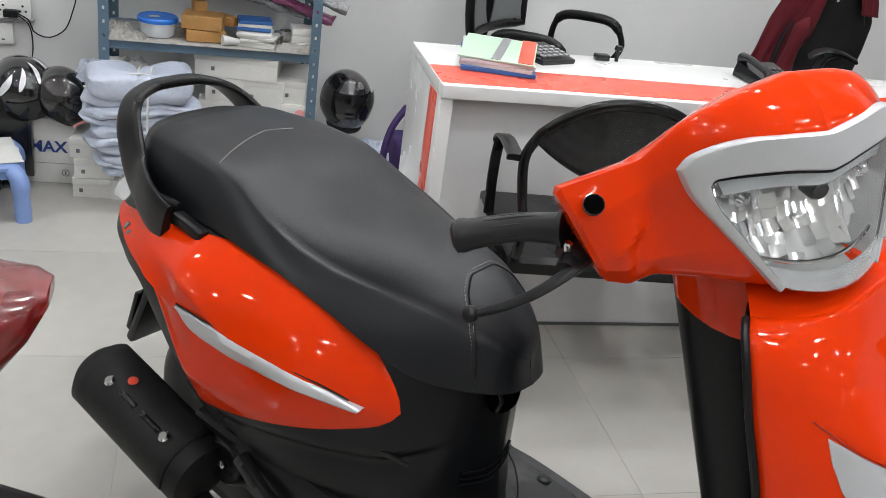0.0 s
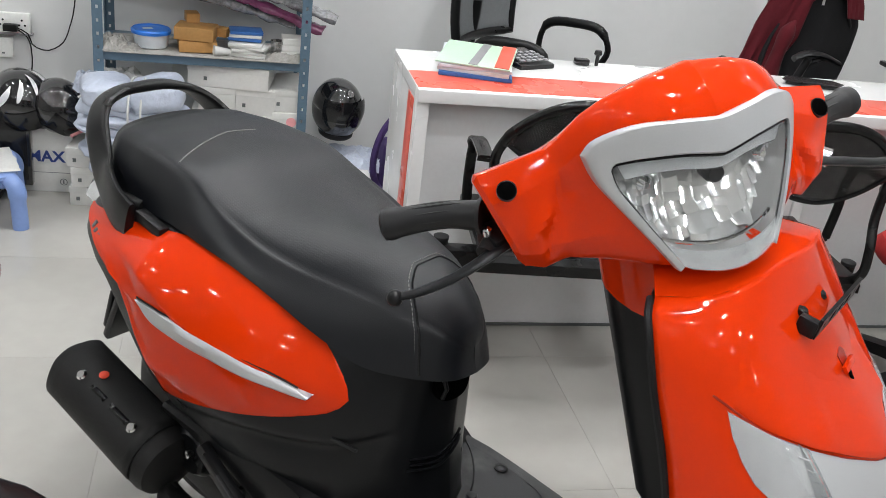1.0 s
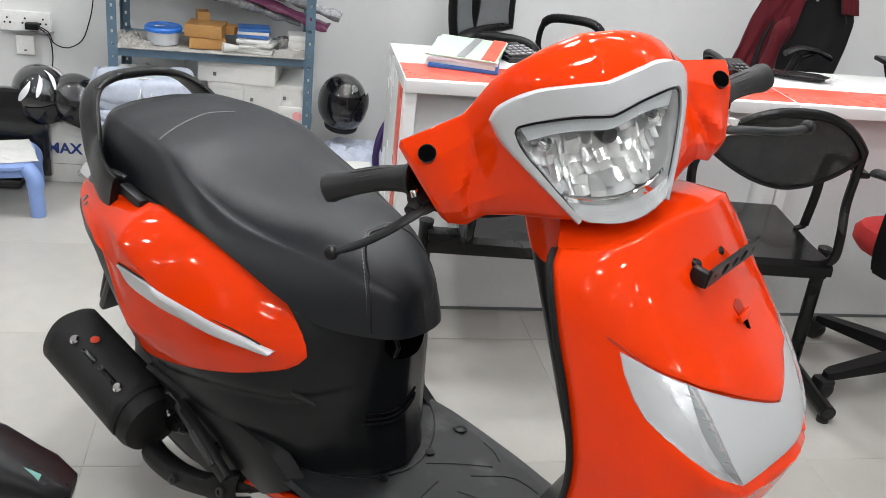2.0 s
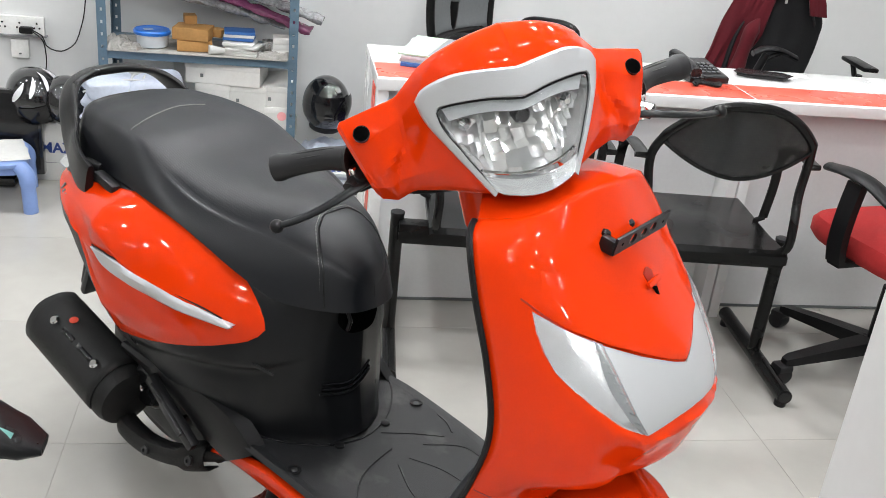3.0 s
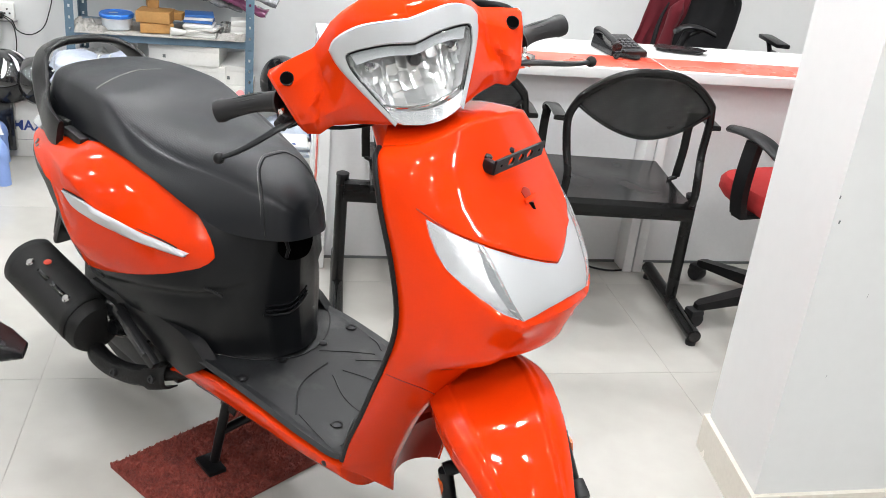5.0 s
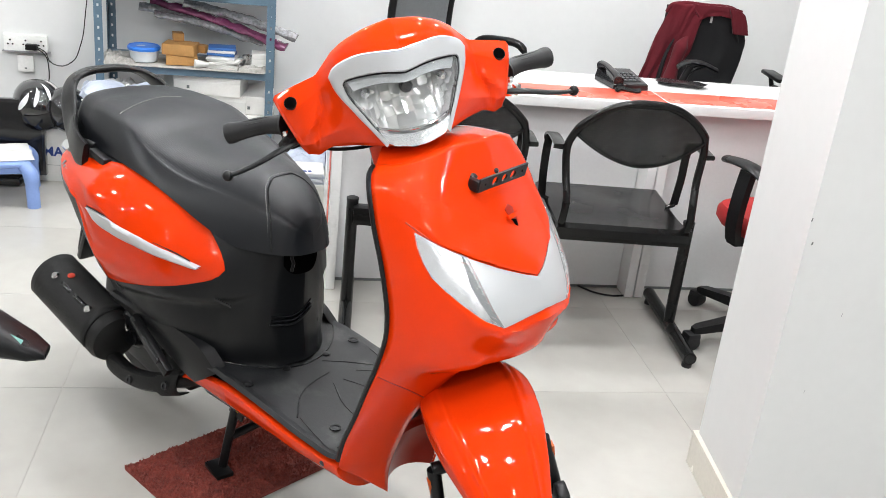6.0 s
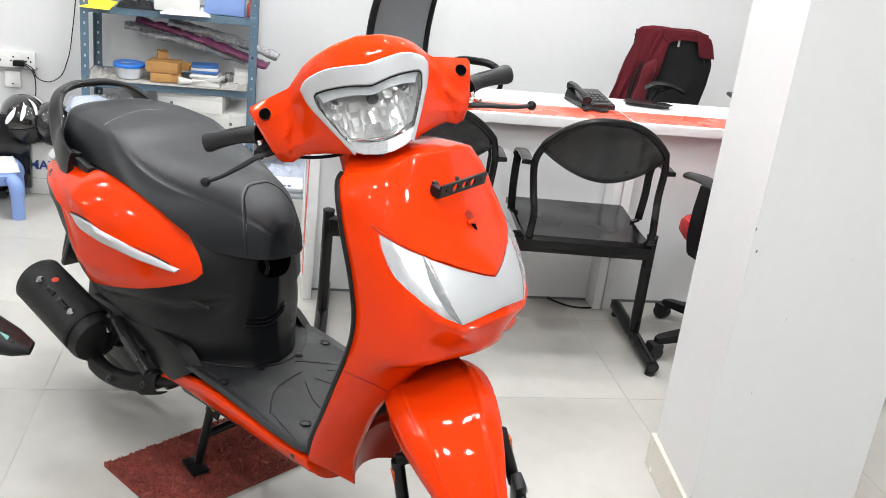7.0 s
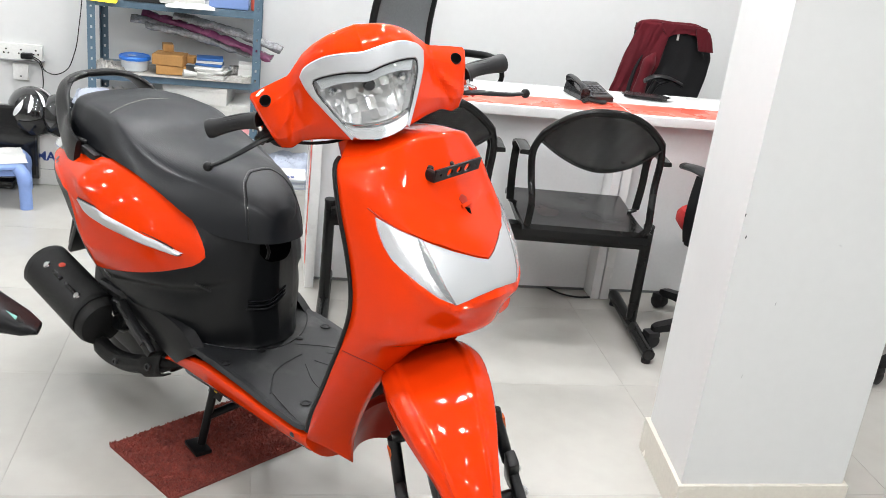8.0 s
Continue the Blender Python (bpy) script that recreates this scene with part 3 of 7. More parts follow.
# number plate bracket: a bent strip with holes
def perforated_bar(a, b, up, thick, holes, height):
    """A flat bar from a to b with round holes (position 0..1, radius)."""
    a, b, up, thick = (np.array(q, float) for q in (a, b, up, thick))
    length = np.linalg.norm(b - a)
    along = (b - a) / length
    geos, x = [], 0.0
    n = 16
    ang = np.linspace(0, 2 * np.pi, n, endpoint=False) + np.pi / 4

    def at(u, w, d):
        return a + along * u + up * w + thick * d

    spans = []
    for pos, r in holes:
        u = pos * length
        spans.append((u, r))
    cuts = [0.0]
    for u, r in spans:
        cuts += [u - height / 2, u + height / 2]
    cuts.append(length)
    for k in range(0, len(cuts), 2):
        u0, u1 = cuts[k], cuts[k + 1]
        if u1 - u0 > 1e-4:
            v = np.array([at(u, w, d) for d in (0, 1) for u, w in ((u0, -height / 2), (u1, -height / 2), (u1, height / 2), (u0, height / 2))])
            geos.append((v, [(0, 1, 2, 3), (7, 6, 5, 4), (0, 4, 5, 1), (2, 6, 7, 3), (1, 5, 6, 2), (3, 7, 4, 0)]))
    for u, r in spans:
        outer, inner = [], []
        for t in ang:
            c, s = math.cos(t), math.sin(t)
            m = max(abs(c), abs(s))
            outer.append((u + c / m * height / 2, s / m * height / 2))
            inner.append((u + r * c, r * s))
        rows = [[at(p, q, 0) for p, q in outer], [at(p, q, 0) for p, q in inner], [at(p, q, 1) for p, q in inner], [at(p, q, 1) for p, q in outer]]
        geos.append(grid(np.array(rows), close_u=True, close_v=True))
    return join(*geos)


bracket = part("plate_bracket", perforated_bar((0.478, -0.074, 0.946), (0.478, 0.068, 0.954), (0.18, 0, 0.98), (0.004, 0, -0.001), [(0.12, 0.003), (0.32, 0.0085), (0.52, 0.0075), (0.70, 0.0085), (0.90, 0.003)], 0.026),
               SATIN_BLACK, scooter, "black perforated number plate bracket", smooth=False)
part("bracket_leg", box((0.468, -0.070, 0.944), (0.024, 0.014, 0.022), 0.004, (0, 8, 0)), SATIN_BLACK, bracket)
for y in (-0.060, 0.004):
    part("bracket_bolt", join(lathe([(0.0075, 0), (0.0075, 0.007), (0.005, 0.009)], (0.454, y, 0.950), (0.45, 0, 0.9), 6), rod((0.438, y, 0.925), (0.454, y, 0.953), 0.006)), SATIN_BLACK, bracket)

# neck between the apron and the headlight
part("neck_cover", turned(loft([[(0.235 + 0.115 * math.cos(a) * (1.0 if math.cos(a) > 0 else 0.6) - (z - 0.95) * 0.3, 0.072 * math.sin(a), z) for a in np.linspace(0, 2 * math.pi, 24, endpoint=False)] for z in (0.90, 0.95, 1.0, 1.04)])), RED, scooter, "red steering neck cover")
part("neck_boot", loft([[(0.245 + 0.070 * math.cos(a) - (z - 0.9) * 0.4, 0.055 * math.sin(a), z) for a in np.linspace(0, 2 * math.pi, 20, endpoint=False)] for z in (0.6, 0.80, 0.93)]), BLACK_PLASTIC, scooter, "black steering column cover")

# headlight cowl: section corners by distance from the middle
COWL = [
    (0.000, 0.402, 1.022, 0.424, 1.070, 0.392, 1.196, 0.328, 1.230, 0.252, 1.176, 0.190, 1.030),
    (0.060, 0.388, 1.024, 0.406, 1.066, 0.374, 1.192, 0.323, 1.217, 0.248, 1.165, 0.190, 1.030),
    (0.110, 0.348, 1.022, 0.366, 1.066, 0.332, 1.168, 0.296, 1.184, 0.236, 1.130, 0.190, 1.028),
    (0.145, 0.318, 1.016, 0.330, 1.046, 0.300, 1.120, 0.280, 1.143, 0.232, 1.116, 0.192, 1.022),
    (0.190, 0.304, 1.000, 0.318, 1.030, 0.290, 1.096, 0.262, 1.126, 0.222, 1.104, 0.200, 1.012),
    (0.224, 0.290, 1.000, 0.302, 1.026, 0.276, 1.086, 0.247, 1.112, 0.222, 1.100, 0.208, 1.012),
    (0.230, 0.282, 1.006, 0.292, 1.028, 0.268, 1.080, 0.246, 1.103, 0.226, 1.094, 0.214, 1.020),
]


def lamp_edge(a):
    """Half outline of the headlight glass: the top and the foot, by distance from the middle."""
    top = np.interp(a, [0, 0.05, 0.09, 0.104, 0.110], [1.156, 1.159, 1.150, 1.144, 1.13])
    foot = np.interp(a, [0, 0.03, 0.063, 0.1075, 0.112], [1.034, 1.034, 1.049, 1.128, 1.14])
    return top, foot


rings = []
for y in np.r_[-np.array([0.230, 0.227, 0.224]), np.linspace(-0.22, 0.22, 81), [0.224, 0.227, 0.230]]:
    smooth, table = spline(COWL, abs(y)), np.array(COWL)
    edged = np.array([np.interp(abs(y), table[:, 0], table[:, q]) for q in range(1, 13)])
    c = (smooth + (edged - smooth) * float(np.clip((abs(y) - 0.09) / 0.03, 0, 1))).reshape(6, 2)
    n, crisp = 14, float(np.interp(abs(y), [0, 0.10, 0.15], [0.33, 0.26, 0.08]))
    ring = []
    for k in range(6):
        p0, p1, p2, p3 = c[k - 1], c[k], c[(k + 1) % 6], c[(k + 2) % 6]
        for t in np.arange(n) / n:
            m1, m2 = crisp * (p2 - p0), crisp * (p3 - p1)
            q = (2 * t**3 - 3 * t**2 + 1) * p1 + (t**3 - 2 * t**2 + t) * m1 + (3 * t**2 - 2 * t**3) * p2 + (t**3 - t**2) * m2
            top, foot = lamp_edge(abs(y))
            if abs(y) < 0.108 and foot < q[1] < top and q[0] > 0.27:
                q = q - np.array([0.100, 0])
            cut = 0.34 * np.clip(1.105 - q[1], 0, 0.1) * np.clip((abs(y) - 0.15) / 0.07, 0, 1)
            if q[0] > 0.24:
                valley = 0.007 * math.exp(-((abs(y) - 0.142 - 0.45 * (1.10 - q[1])) / 0.011)**2) * np.clip((1.125 - q[1]) / 0.03, 0, 1) * np.clip((q[1] - 1.015) / 0.02, 0, 1)
                ridge = 0.006 * math.exp(-((q[1] - 1.085 + 0.75 * (abs(y) - 0.15)) / 0.010)**2) * np.clip((abs(y) - 0.145) / 0.02, 0, 1) * np.clip((0.222 - abs(y)) / 0.02, 0, 1)
                q = q + np.array([ridge - valley, 0.0])
            ring.append((q[0], math.copysign(abs(y) - cut, y), q[1]))
    rings.append(ring)
cowl = part("headlight_cowl", turned(loft(rings)), RED, scooter, "glossy red headlight and handlebar cowl", sharp=17)


def front_at(y, z):
    y, z = np.broadcast_arrays(np.asarray(y, float), np.asarray(z, float))
    return np.stack([0.430 - 0.25 * (z - 1.04) - 4.7 * y * y, y, z], -1)


# silver surround: outer and inner edge, right half, from the brow's middle to the foot
trim_outer = curve([(0.0, 1.194), (0.04, 1.196), (0.070, 1.193), (0.100, 1.180), (0.117, 1.166), (0.126, 1.150)], 22)
trim_outer = np.r_[trim_outer, curve([(0.126, 1.150), (0.121, 1.130), (0.098, 1.092), (0.073, 1.056), (0.058, 1.033)], 22)[1:]]
trim_inner = curve([(0.0, 1.155), (0.04, 1.160), (0.070, 1.157), (0.092, 1.151), (0.102, 1.146), (0.105, 1.139)], 22)
trim_inner = np.r_[trim_inner, curve([(0.105, 1.139), (0.1025, 1.124), (0.0865, 1.094), (0.066, 1.060), (0.053, 1.040)], 22)[1:]]
cols = []
for f, up in ((0.0, -0.004), (0.02, 0.0075), (0.06, 0.0095), (0.45, 0.0105), (0.92, 0.0100), (0.97, 0.0080), (1.0, 0.004), (1.0, -0.02)):
    q = trim_outer * (1 - f) + trim_inner * f
    whole = np.r_[(q * np.array([-1, 1]))[::-1], q[1:]]
    cols.append(front_at(whole[:, 0], whole[:, 1]) + np.array([up, 0, up * 0.3]))
part("headlight_trim", turned(grid(np.array(cols))), SILVER, cowl, "silver headlight surround")

lens_half = np.r_[trim_inner, curve([(0.053, 1.040), (0.048, 1.036), (0.025, 1.033), (0.0, 1.032)], 10)[1:]]
lens_full = np.r_[(lens_half * np.array([-1, 1]))[::-1], lens_half[1:-1]]
part("headlight_lens", turned(patch(lens_full, front_at, lambda u, v, r: 0.005 + 0.006 * (1 - r**3), 8, 0.012, (0.0, 1.10))), LENS_CLEAR, cowl, "clear headlight lens").visible_shadow = False
gasket = front_at(lens_full[:, 0], lens_full[:, 1]) + np.array([0.004, 0, 0])
part("lens_gasket", turned(tube(np.array([p for p in gasket if p[2] > 1.046]), 0.0019, 6)), SATIN_BLACK, cowl)

# faceted reflector behind the lens: fluted middle bowl and two folded wings
rng = random.Random(11)


def bowl_x(y, z):
    return front_at(y, z)[..., 0] - 0.012 - 0.046 * np.clip(1 - (y / 0.115)**2, 0, 1) * np.clip(1 - ((z - 1.105) / 0.085)**2, 0, 1)


cells = []
edges_y = np.r_[np.linspace(-0.116, -0.044, 10), np.linspace(-0.026, 0.026, 4), np.linspace(0.044, 0.116, 10)]
edges_z = np.r_[1.044, 1.056, 1.070, 1.083, 1.097, 1.109, 1.122, 1.136, 1.150, 1.168]
for y0, y1 in zip(edges_y[:-1], edges_y[1:]):
    rows_z = edges_z + np.array([rng.uniform(-0.005, 0.005) for _ in edges_z])
    for z0, z1 in zip(rows_z[:-1], rows_z[1:]):
        ym, zm = (y0 + y1) / 2, (z0 + z1) / 2
        top, foot = lamp_edge(abs(ym))
        if not foot - 0.006 < zm < top + 0.010:
            continue
        a, b = np.meshgrid(np.linspace(-1, 1, 5), np.linspace(-1, 1, 4), indexing="ij")
        splay = rng.uniform(-0.35, 0.35)
        y, z = ym + (a + splay * b) * (y1 - y0) * 0.52, zm + (b + rng.uniform(-0.3, 0.3) * a) * (z1 - z0) * 0.52
        wing = abs(ym) > 0.05
        swing, lean = (rng.uniform(-0.6, 0.6), rng.uniform(0.0, 1.0)) if wing else (rng.uniform(-0.3, 0.3), rng.uniform(0.2, 0.9))
        x = bowl_x(ym + (y - ym) * 0.7, zm + (z - zm) * 0.7) + swing * (y - ym) - lean * (z - zm) + (0.0008 if not wing else 0.0004) * (1 - a * a)
        cells.append(grid(np.stack([x, y, z], -1)))
bowl_rows = []
for f, depth in ((1.0, 0.002), (0.99, -0.012), (0.94, -0.030), (0.80, -0.058), (0.5, -0.072), (0.02, -0.075)):
    q = np.array([0.0, 1.10]) + (lens_full - np.array([0.0, 1.10])) * f
    bowl_rows.append(front_at(q[:, 0], q[:, 1]) + np.array([depth, 0, 0]))
part("reflector_bowl", turned(grid(np.array(bowl_rows), close_v=True)), REFLECTOR, cowl, "chrome headlight bowl")
part("reflector", turned(join(*cells)), REFLECTOR, cowl, "faceted chrome headlight reflector", sharp=20)
# frosted band under the brow and frosted lip at the foot of the lens
band_top = curve([(-0.098, 1.147), (-0.070, 1.156), (-0.04, 1.159), (0.0, 1.155), (0.04, 1.159), (0.070, 1.156), (0.098, 1.147)], 41)
band = np.array([front_at(band_top[:, 0] * (1 - 0.08 * f), band_top[:, 1] - 0.020 * f) + np.array([0.001 - 0.008 * f, 0, 0]) for f in (0, 0.5, 1)])
part("band_backing", turned(grid(band + np.array([-0.003, 0, 0]))), LAMP_WHITE, cowl, "white diffuser behind the lens band")
part("lens_band", turned(grid(band)), LENS_FROSTED, cowl, "frosted ribbed band in the lens").visible_shadow = False
lip_top = np.stack([np.linspace(-0.065, 0.065, 25), 1.054 + 0.008 * np.abs(np.linspace(-1, 1, 25))**2], -1)
lip_low = np.stack([np.linspace(-0.053, 0.053, 25), 1.033 + 0.009 * np.abs(np.linspace(-1, 1, 25))**2], -1)
lip = np.array([front_at(*((lip_top * (1 - f) + lip_low * f).T)) + np.array([0.007 + 0.004 * f, 0, 0]) for f in (0, 0.5, 1)])
part("lip_backing", turned(grid(lip + np.array([-0.002, 0, 0]))), LENS_GREY, cowl)
part("lens_lip", turned(grid(lip)), LENS_FROSTED, cowl, "frosted lower lip of the lens").visible_shadow = False
part("reflector_foot", turned(tube(front_at(lip_top[:, 0], lip_top[:, 1]) + np.array([-0.010, 0, 0.001]), 0.0022, 6)), CHROME, cowl)
part("bulb_shield", turned(join(lathe([(0.004, 0), (0.011, 0.004), (0.012, 0.022), (0.009, 0.028)], (0.366, 0.0, 1.122), (1, 0, 0.1), 20))), DARK_METAL, cowl, "dark bulb shield")
for side in (-1, 1):
    part("parking_bulb", turned(lathe([(0.003, 0), (0.009, 0.004), (0.009, 0.018), (0.004, 0.024)], (0.346, side * 0.070, 1.118), (1, 0, 0), 14)), CHROME, cowl)
    part("mirror_hole", turned(lathe([(0.0120, -0.004), (0.0120, 0.0022), (0.0110, 0.0022), (0.0110, -0.004)], (0.281, side * 0.200, 1.1025), (0.72, side * 0.18, 0.66), 24)), SATIN_BLACK, cowl, "black empty mirror mount hole")
    # black disc painting the dark inside of the empty hole
    part("hole_plug", turned(disc((0.2805, side * 0.200, 1.1020), (0.72, side * 0.18, 0.66), 0.0112, 0.0030)), VOID, cowl)
part("chin_screw", turned(lathe([(0.008, 0), (0.008, -0.012), (0.005, -0.016)], (0.395, -0.004, 1.026), (0, 0, 1), 12)), DARK_METAL, cowl)

# handlebar ends: grips, levers and their clamps
for side in (-1, 1):
    grip_path = curve([(0.232, side * 0.215, 1.045), (0.205, side * 0.250, 1.042), (0.184, side * 0.290, 1.036), (0.168, side * 0.325, 1.030)], 22)
    k = np.linspace(0, 1, 22)
    radius = 0.0195 - 0.003 * np.sin(np.pi * np.clip(k * 1.2 - 0.1, 0, 1)) + 0.0015 * (k > 0.93)
    grip = part("handlebar_grip", turned(tube(grip_path, radius, 18)), RUBBER, scooter, "black ribbed rubber handlebar grip")
    part("grip_flange", turned(tube([grip_path[0], grip_path[1]], [0.026, 0.024], 18)), RUBBER, grip)
    ridge = [tube(grip_path[4:20] + np.array([0.0155 * math.cos(a), 0, 0.0155 * math.sin(a)]), 0.003, 6) for a in (0.2, 0.8, 1.5, 2.2, -0.5)]
    part("grip_ridge", turned(join(*ridge)), RUBBER, grip)
    part("bar_end", turned(lathe([(0.020, 0), (0.020, 0.006), (0.012, 0.010)], grip_path[-1], (-0.30, side * 0.95, -0.1), 16)), RUBBER, grip)
    lever_path = curve([(0.268, side * 0.205, 1.022), (0.282, side * 0.240, 1.018), (0.285, side * 0.275, 1.008), (0.275, side * 0.315, 0.994), (0.260, side * 0.347, 0.984)], 22)
    lever = part("brake_lever", turned(tube(lever_path, np.linspace(0.0095, 0.0060, 22), 12, squash=0.6)), BLACK_PLASTIC, scooter, "black metal brake lever with ball end")
    part("lever_ball", turned(lathe([(0.0105 * math.sin(a), 0.0105 * -math.cos(a)) for a in np.linspace(0.05, math.pi - 0.05, 9)], lever_path[-1], (0, 0, 1), 16)), SATIN_BLACK, lever)
    part("lever_clamp", turned(join(box((0.252, side * 0.212, 1.024), (0.040, 0.030, 0.026), 0.006, (0, 10, side * -20)), rod((0.238, side * 0.200, 1.030), (0.27, side * 0.232, 1.018), 0.012))), SATIN_BLACK if side < 0 else CHROME, lever, "" if side < 0 else "bright alloy lever clamp")
    part("lever_bolt", turned(lathe([(0.006, 0), (0.006, 0.008), (0.004, 0.010)], (0.256, side * 0.222, 1.034), (0, 0, 1), 10)), CHROME, lever)
part("brake_cable", turned(tube(curve([(0.262, -0.20, 1.010), (0.29, -0.13, 0.995), (0.28, -0.06, 0.985), (0.24, -0.02, 0.99)], 18), 0.0035, 8)), SATIN_BLACK, scooter, "black brake cable")
part("left_cable", turned(tube(curve([(0.22, 0.19, 1.02), (0.18, 0.13, 1.03), (0.16, 0.05, 1.02), (0.19, 0.0, 0.99)], 16), 0.0035, 8)), SATIN_BLACK, scooter)
part("dash_cover", turned(join(box((0.215, 0, 1.062), (0.05, 0.18, 0.07), 0.012, (0, -20, 0)), box((0.212, 0, 1.05), (0.03, 0.36, 0.06), 0.012))), BLACK_PLASTIC, scooter, "black instrument panel housing")

# front wheel, fork and fender, all turned with the steering
AXLE = np.array([0.628, 0.0, 0.218])
wheel = part("front_wheel", turned(lathe([(0.03, -0.05), (0.045, -0.045), (0.045, 0.045), (0.03, 0.05)], AXLE, (0, 1, 0), 24)), DARK_METAL, scooter, "front wheel")
prof = [(0.128, -0.036), (0.150, -0.045), (0.185, -0.046), (0.207, -0.032), (0.216, -0.010), (0.216, 0.010), (0.207, 0.032), (0.185, 0.046), (0.150, 0.045), (0.128, 0.036)]
part("tyre", turned(lathe(prof, AXLE, (0, 1, 0), 56)), RUBBER, wheel, "black front tyre")
part("rim", turned(lathe([(0.128, -0.036), (0.132, -0.040), (0.110, -0.030), (0.108, 0.030), (0.132, 0.040), (0.128, 0.036)], AXLE, (0, 1, 0), 40)), BLACK_PLASTIC, wheel, "black steel rim")
spokes = [box(AXLE + np.array([0.075 * math.cos(a), 0, 0.075 * math.sin(a)]), (0.085, 0.022, 0.022), 0.005, (0, -math.degrees(a), 0)) for a in np.linspace(0, 2 * math.pi, 6, endpoint=False)]
part("spoke", turned(join(*spokes)), BLACK_PLASTIC, wheel)
for side in (-1, 1):
    fork = part("fork_leg", turned(join(rod((0.592, side * 0.122, 0.285), (0.575, side * 0.112, 0.42), 0.014), box((0.606, side * 0.124, 0.270), (0.040, 0.026, 0.110), 0.008, (0, 22, 0)), rod((0.575, side * 0.05, 0.42), (0.575, side * 0.115, 0.42), 0.014))), BLACK_PLASTIC, scooter, "black trailing fork leg")
    part("link_arm", turned(join(box((0.640, side * 0.124, 0.236), (0.095, 0.024, 0.050), 0.010, (0, 40, 0)), rod(AXLE + np.array([0, side * 0.05, 0]), AXLE + np.array([0, side * 0.135, 0]), 0.014))), SATIN_BLACK, fork)
    part("axle_nut", turned(lathe([(0.012, 0), (0.012, 0.010), (0.007, 0.014)], AXLE + np.array([0, side * 0.135, 0]), (0, side, 0), 6)), CHROME, fork)
    part("link_bolt", turned(lathe([(0.009, 0), (0.009, 0.008), (0.005, 0.011)], (0.600, side * 0.136, 0.262), (0, side, 0), 8)), CHROME, fork)
    part("side_reflector", turned(box((0.578, side * 0.127, 0.375), (0.016, 0.006, 0.060), 0.002, (0, 10, 0))), AMBER, fork, "narrow amber side reflector")

FENDER = [
    (-62, 0.250, 0.020), (-30, 0.256, 0.022), (0, 0.262, 0.028), (30, 0.272, 0.040), (45, 0.283, 0.052), (60, 0.297, 0.068), (75, 0.318, 0.088), (90, 0.343, 0.104),
    (105, 0.362, 0.110), (130, 0.366, 0.092), (160, 0.340, 0.070), (190, 0.300, 0.060),
]


def fender_at(deg, f):
    """Round the axle by degrees (0 ahead, 90 up); f from -1 to 1 across."""
    deg, f = np.broadcast_arrays(np.asarray(deg, float), np.asarray(f, float))
    r, w = np.moveaxis(spline(FENDER, deg), -1, 0)
    a = np.radians(deg)
    g = np.abs(f)
    flank_depth = 0.058 * np.clip((deg - 30) / 65, 0, 1)
    drop = 0.016 * g**1.6 + flank_depth * np.clip((g - 0.62) / 0.38, 0, 1)**1.4 - 0.006 * np.exp(-((g - 0.52) / 0.045)**2) * np.clip((deg - 15) / 40, 0, 1)
    y = np.sign(f) * w * np.minimum(g * 1.25, 1 - 0.10 * np.clip(1 - g, 0, 1))
    rr = r - drop
    return np.stack([AXLE[0] + rr * np.cos(a), y, AXLE[2] + rr * np.sin(a)], -1)


fender = part("front_fender", turned(grid(fender_at(np.linspace(-35, 178, 60)[:, None], np.linspace(-1, 1, 73)[None, :]))), RED, scooter, "glossy red front fender", sharp=50)
fender.modifiers.new("thickness", "SOLIDIFY").thickness = 0.004
for side in (-1, 1):
    # slots are laid-on patches; their darker red paints the shade of a recess
    slots = []
    for d in (86, 93, 100, 107):
        e = outline([(d - 2.2, side * 0.80), (d + 2.2, side * 0.80)], [(d + 2.2, side * 0.80), (d + 2.6, side * 0.90)], [(d + 2.6, side * 0.90), (d - 2.0, side * 0.90)], [(d - 2.0, side * 0.90), (d - 2.2, side * 0.80)], n=5)
        slots.append(patch(e, fender_at, 0.0015, 3, 0.002))
    part("fender_slot", turned(join(*slots)), RED_INNER_SHADE, fender, "row of slots, coloured darker for the shade in them")

# floorboard
ramp = [(-0.20, 0.368), (-0.05, 0.366), (0.10, 0.350), (0.22, 0.332), (0.28, 0.328), (0.315, 0.345), (0.335, 0.40)]
fx = curve([(x, 0, z) for x, z in ramp], 40)
wide = np.interp(fx[:, 0], [-0.2, -0.05, 0.15, 0.27, 0.335], [0.205, 0.212, 0.208, 0.200, 0.198])
cells = [[(x, f * w * (0.84 if f > 0 else 1.0), z - 0.004 * (abs(f) > 0.985) + 0.0035 * (abs(f) > 0.93) * (abs(f) < 0.98)) for f in np.linspace(-1, 1, 61)] for (x, _, z), w in zip(fx, wide)]
floorboard = part("floorboard", grid(np.array(cells)), FLOOR_RUBBER, scooter, "dark grey scuffed plastic floorboard")


def board_z(x):
    return float(np.interp(x, fx[:, 0], fx[:, 2]))


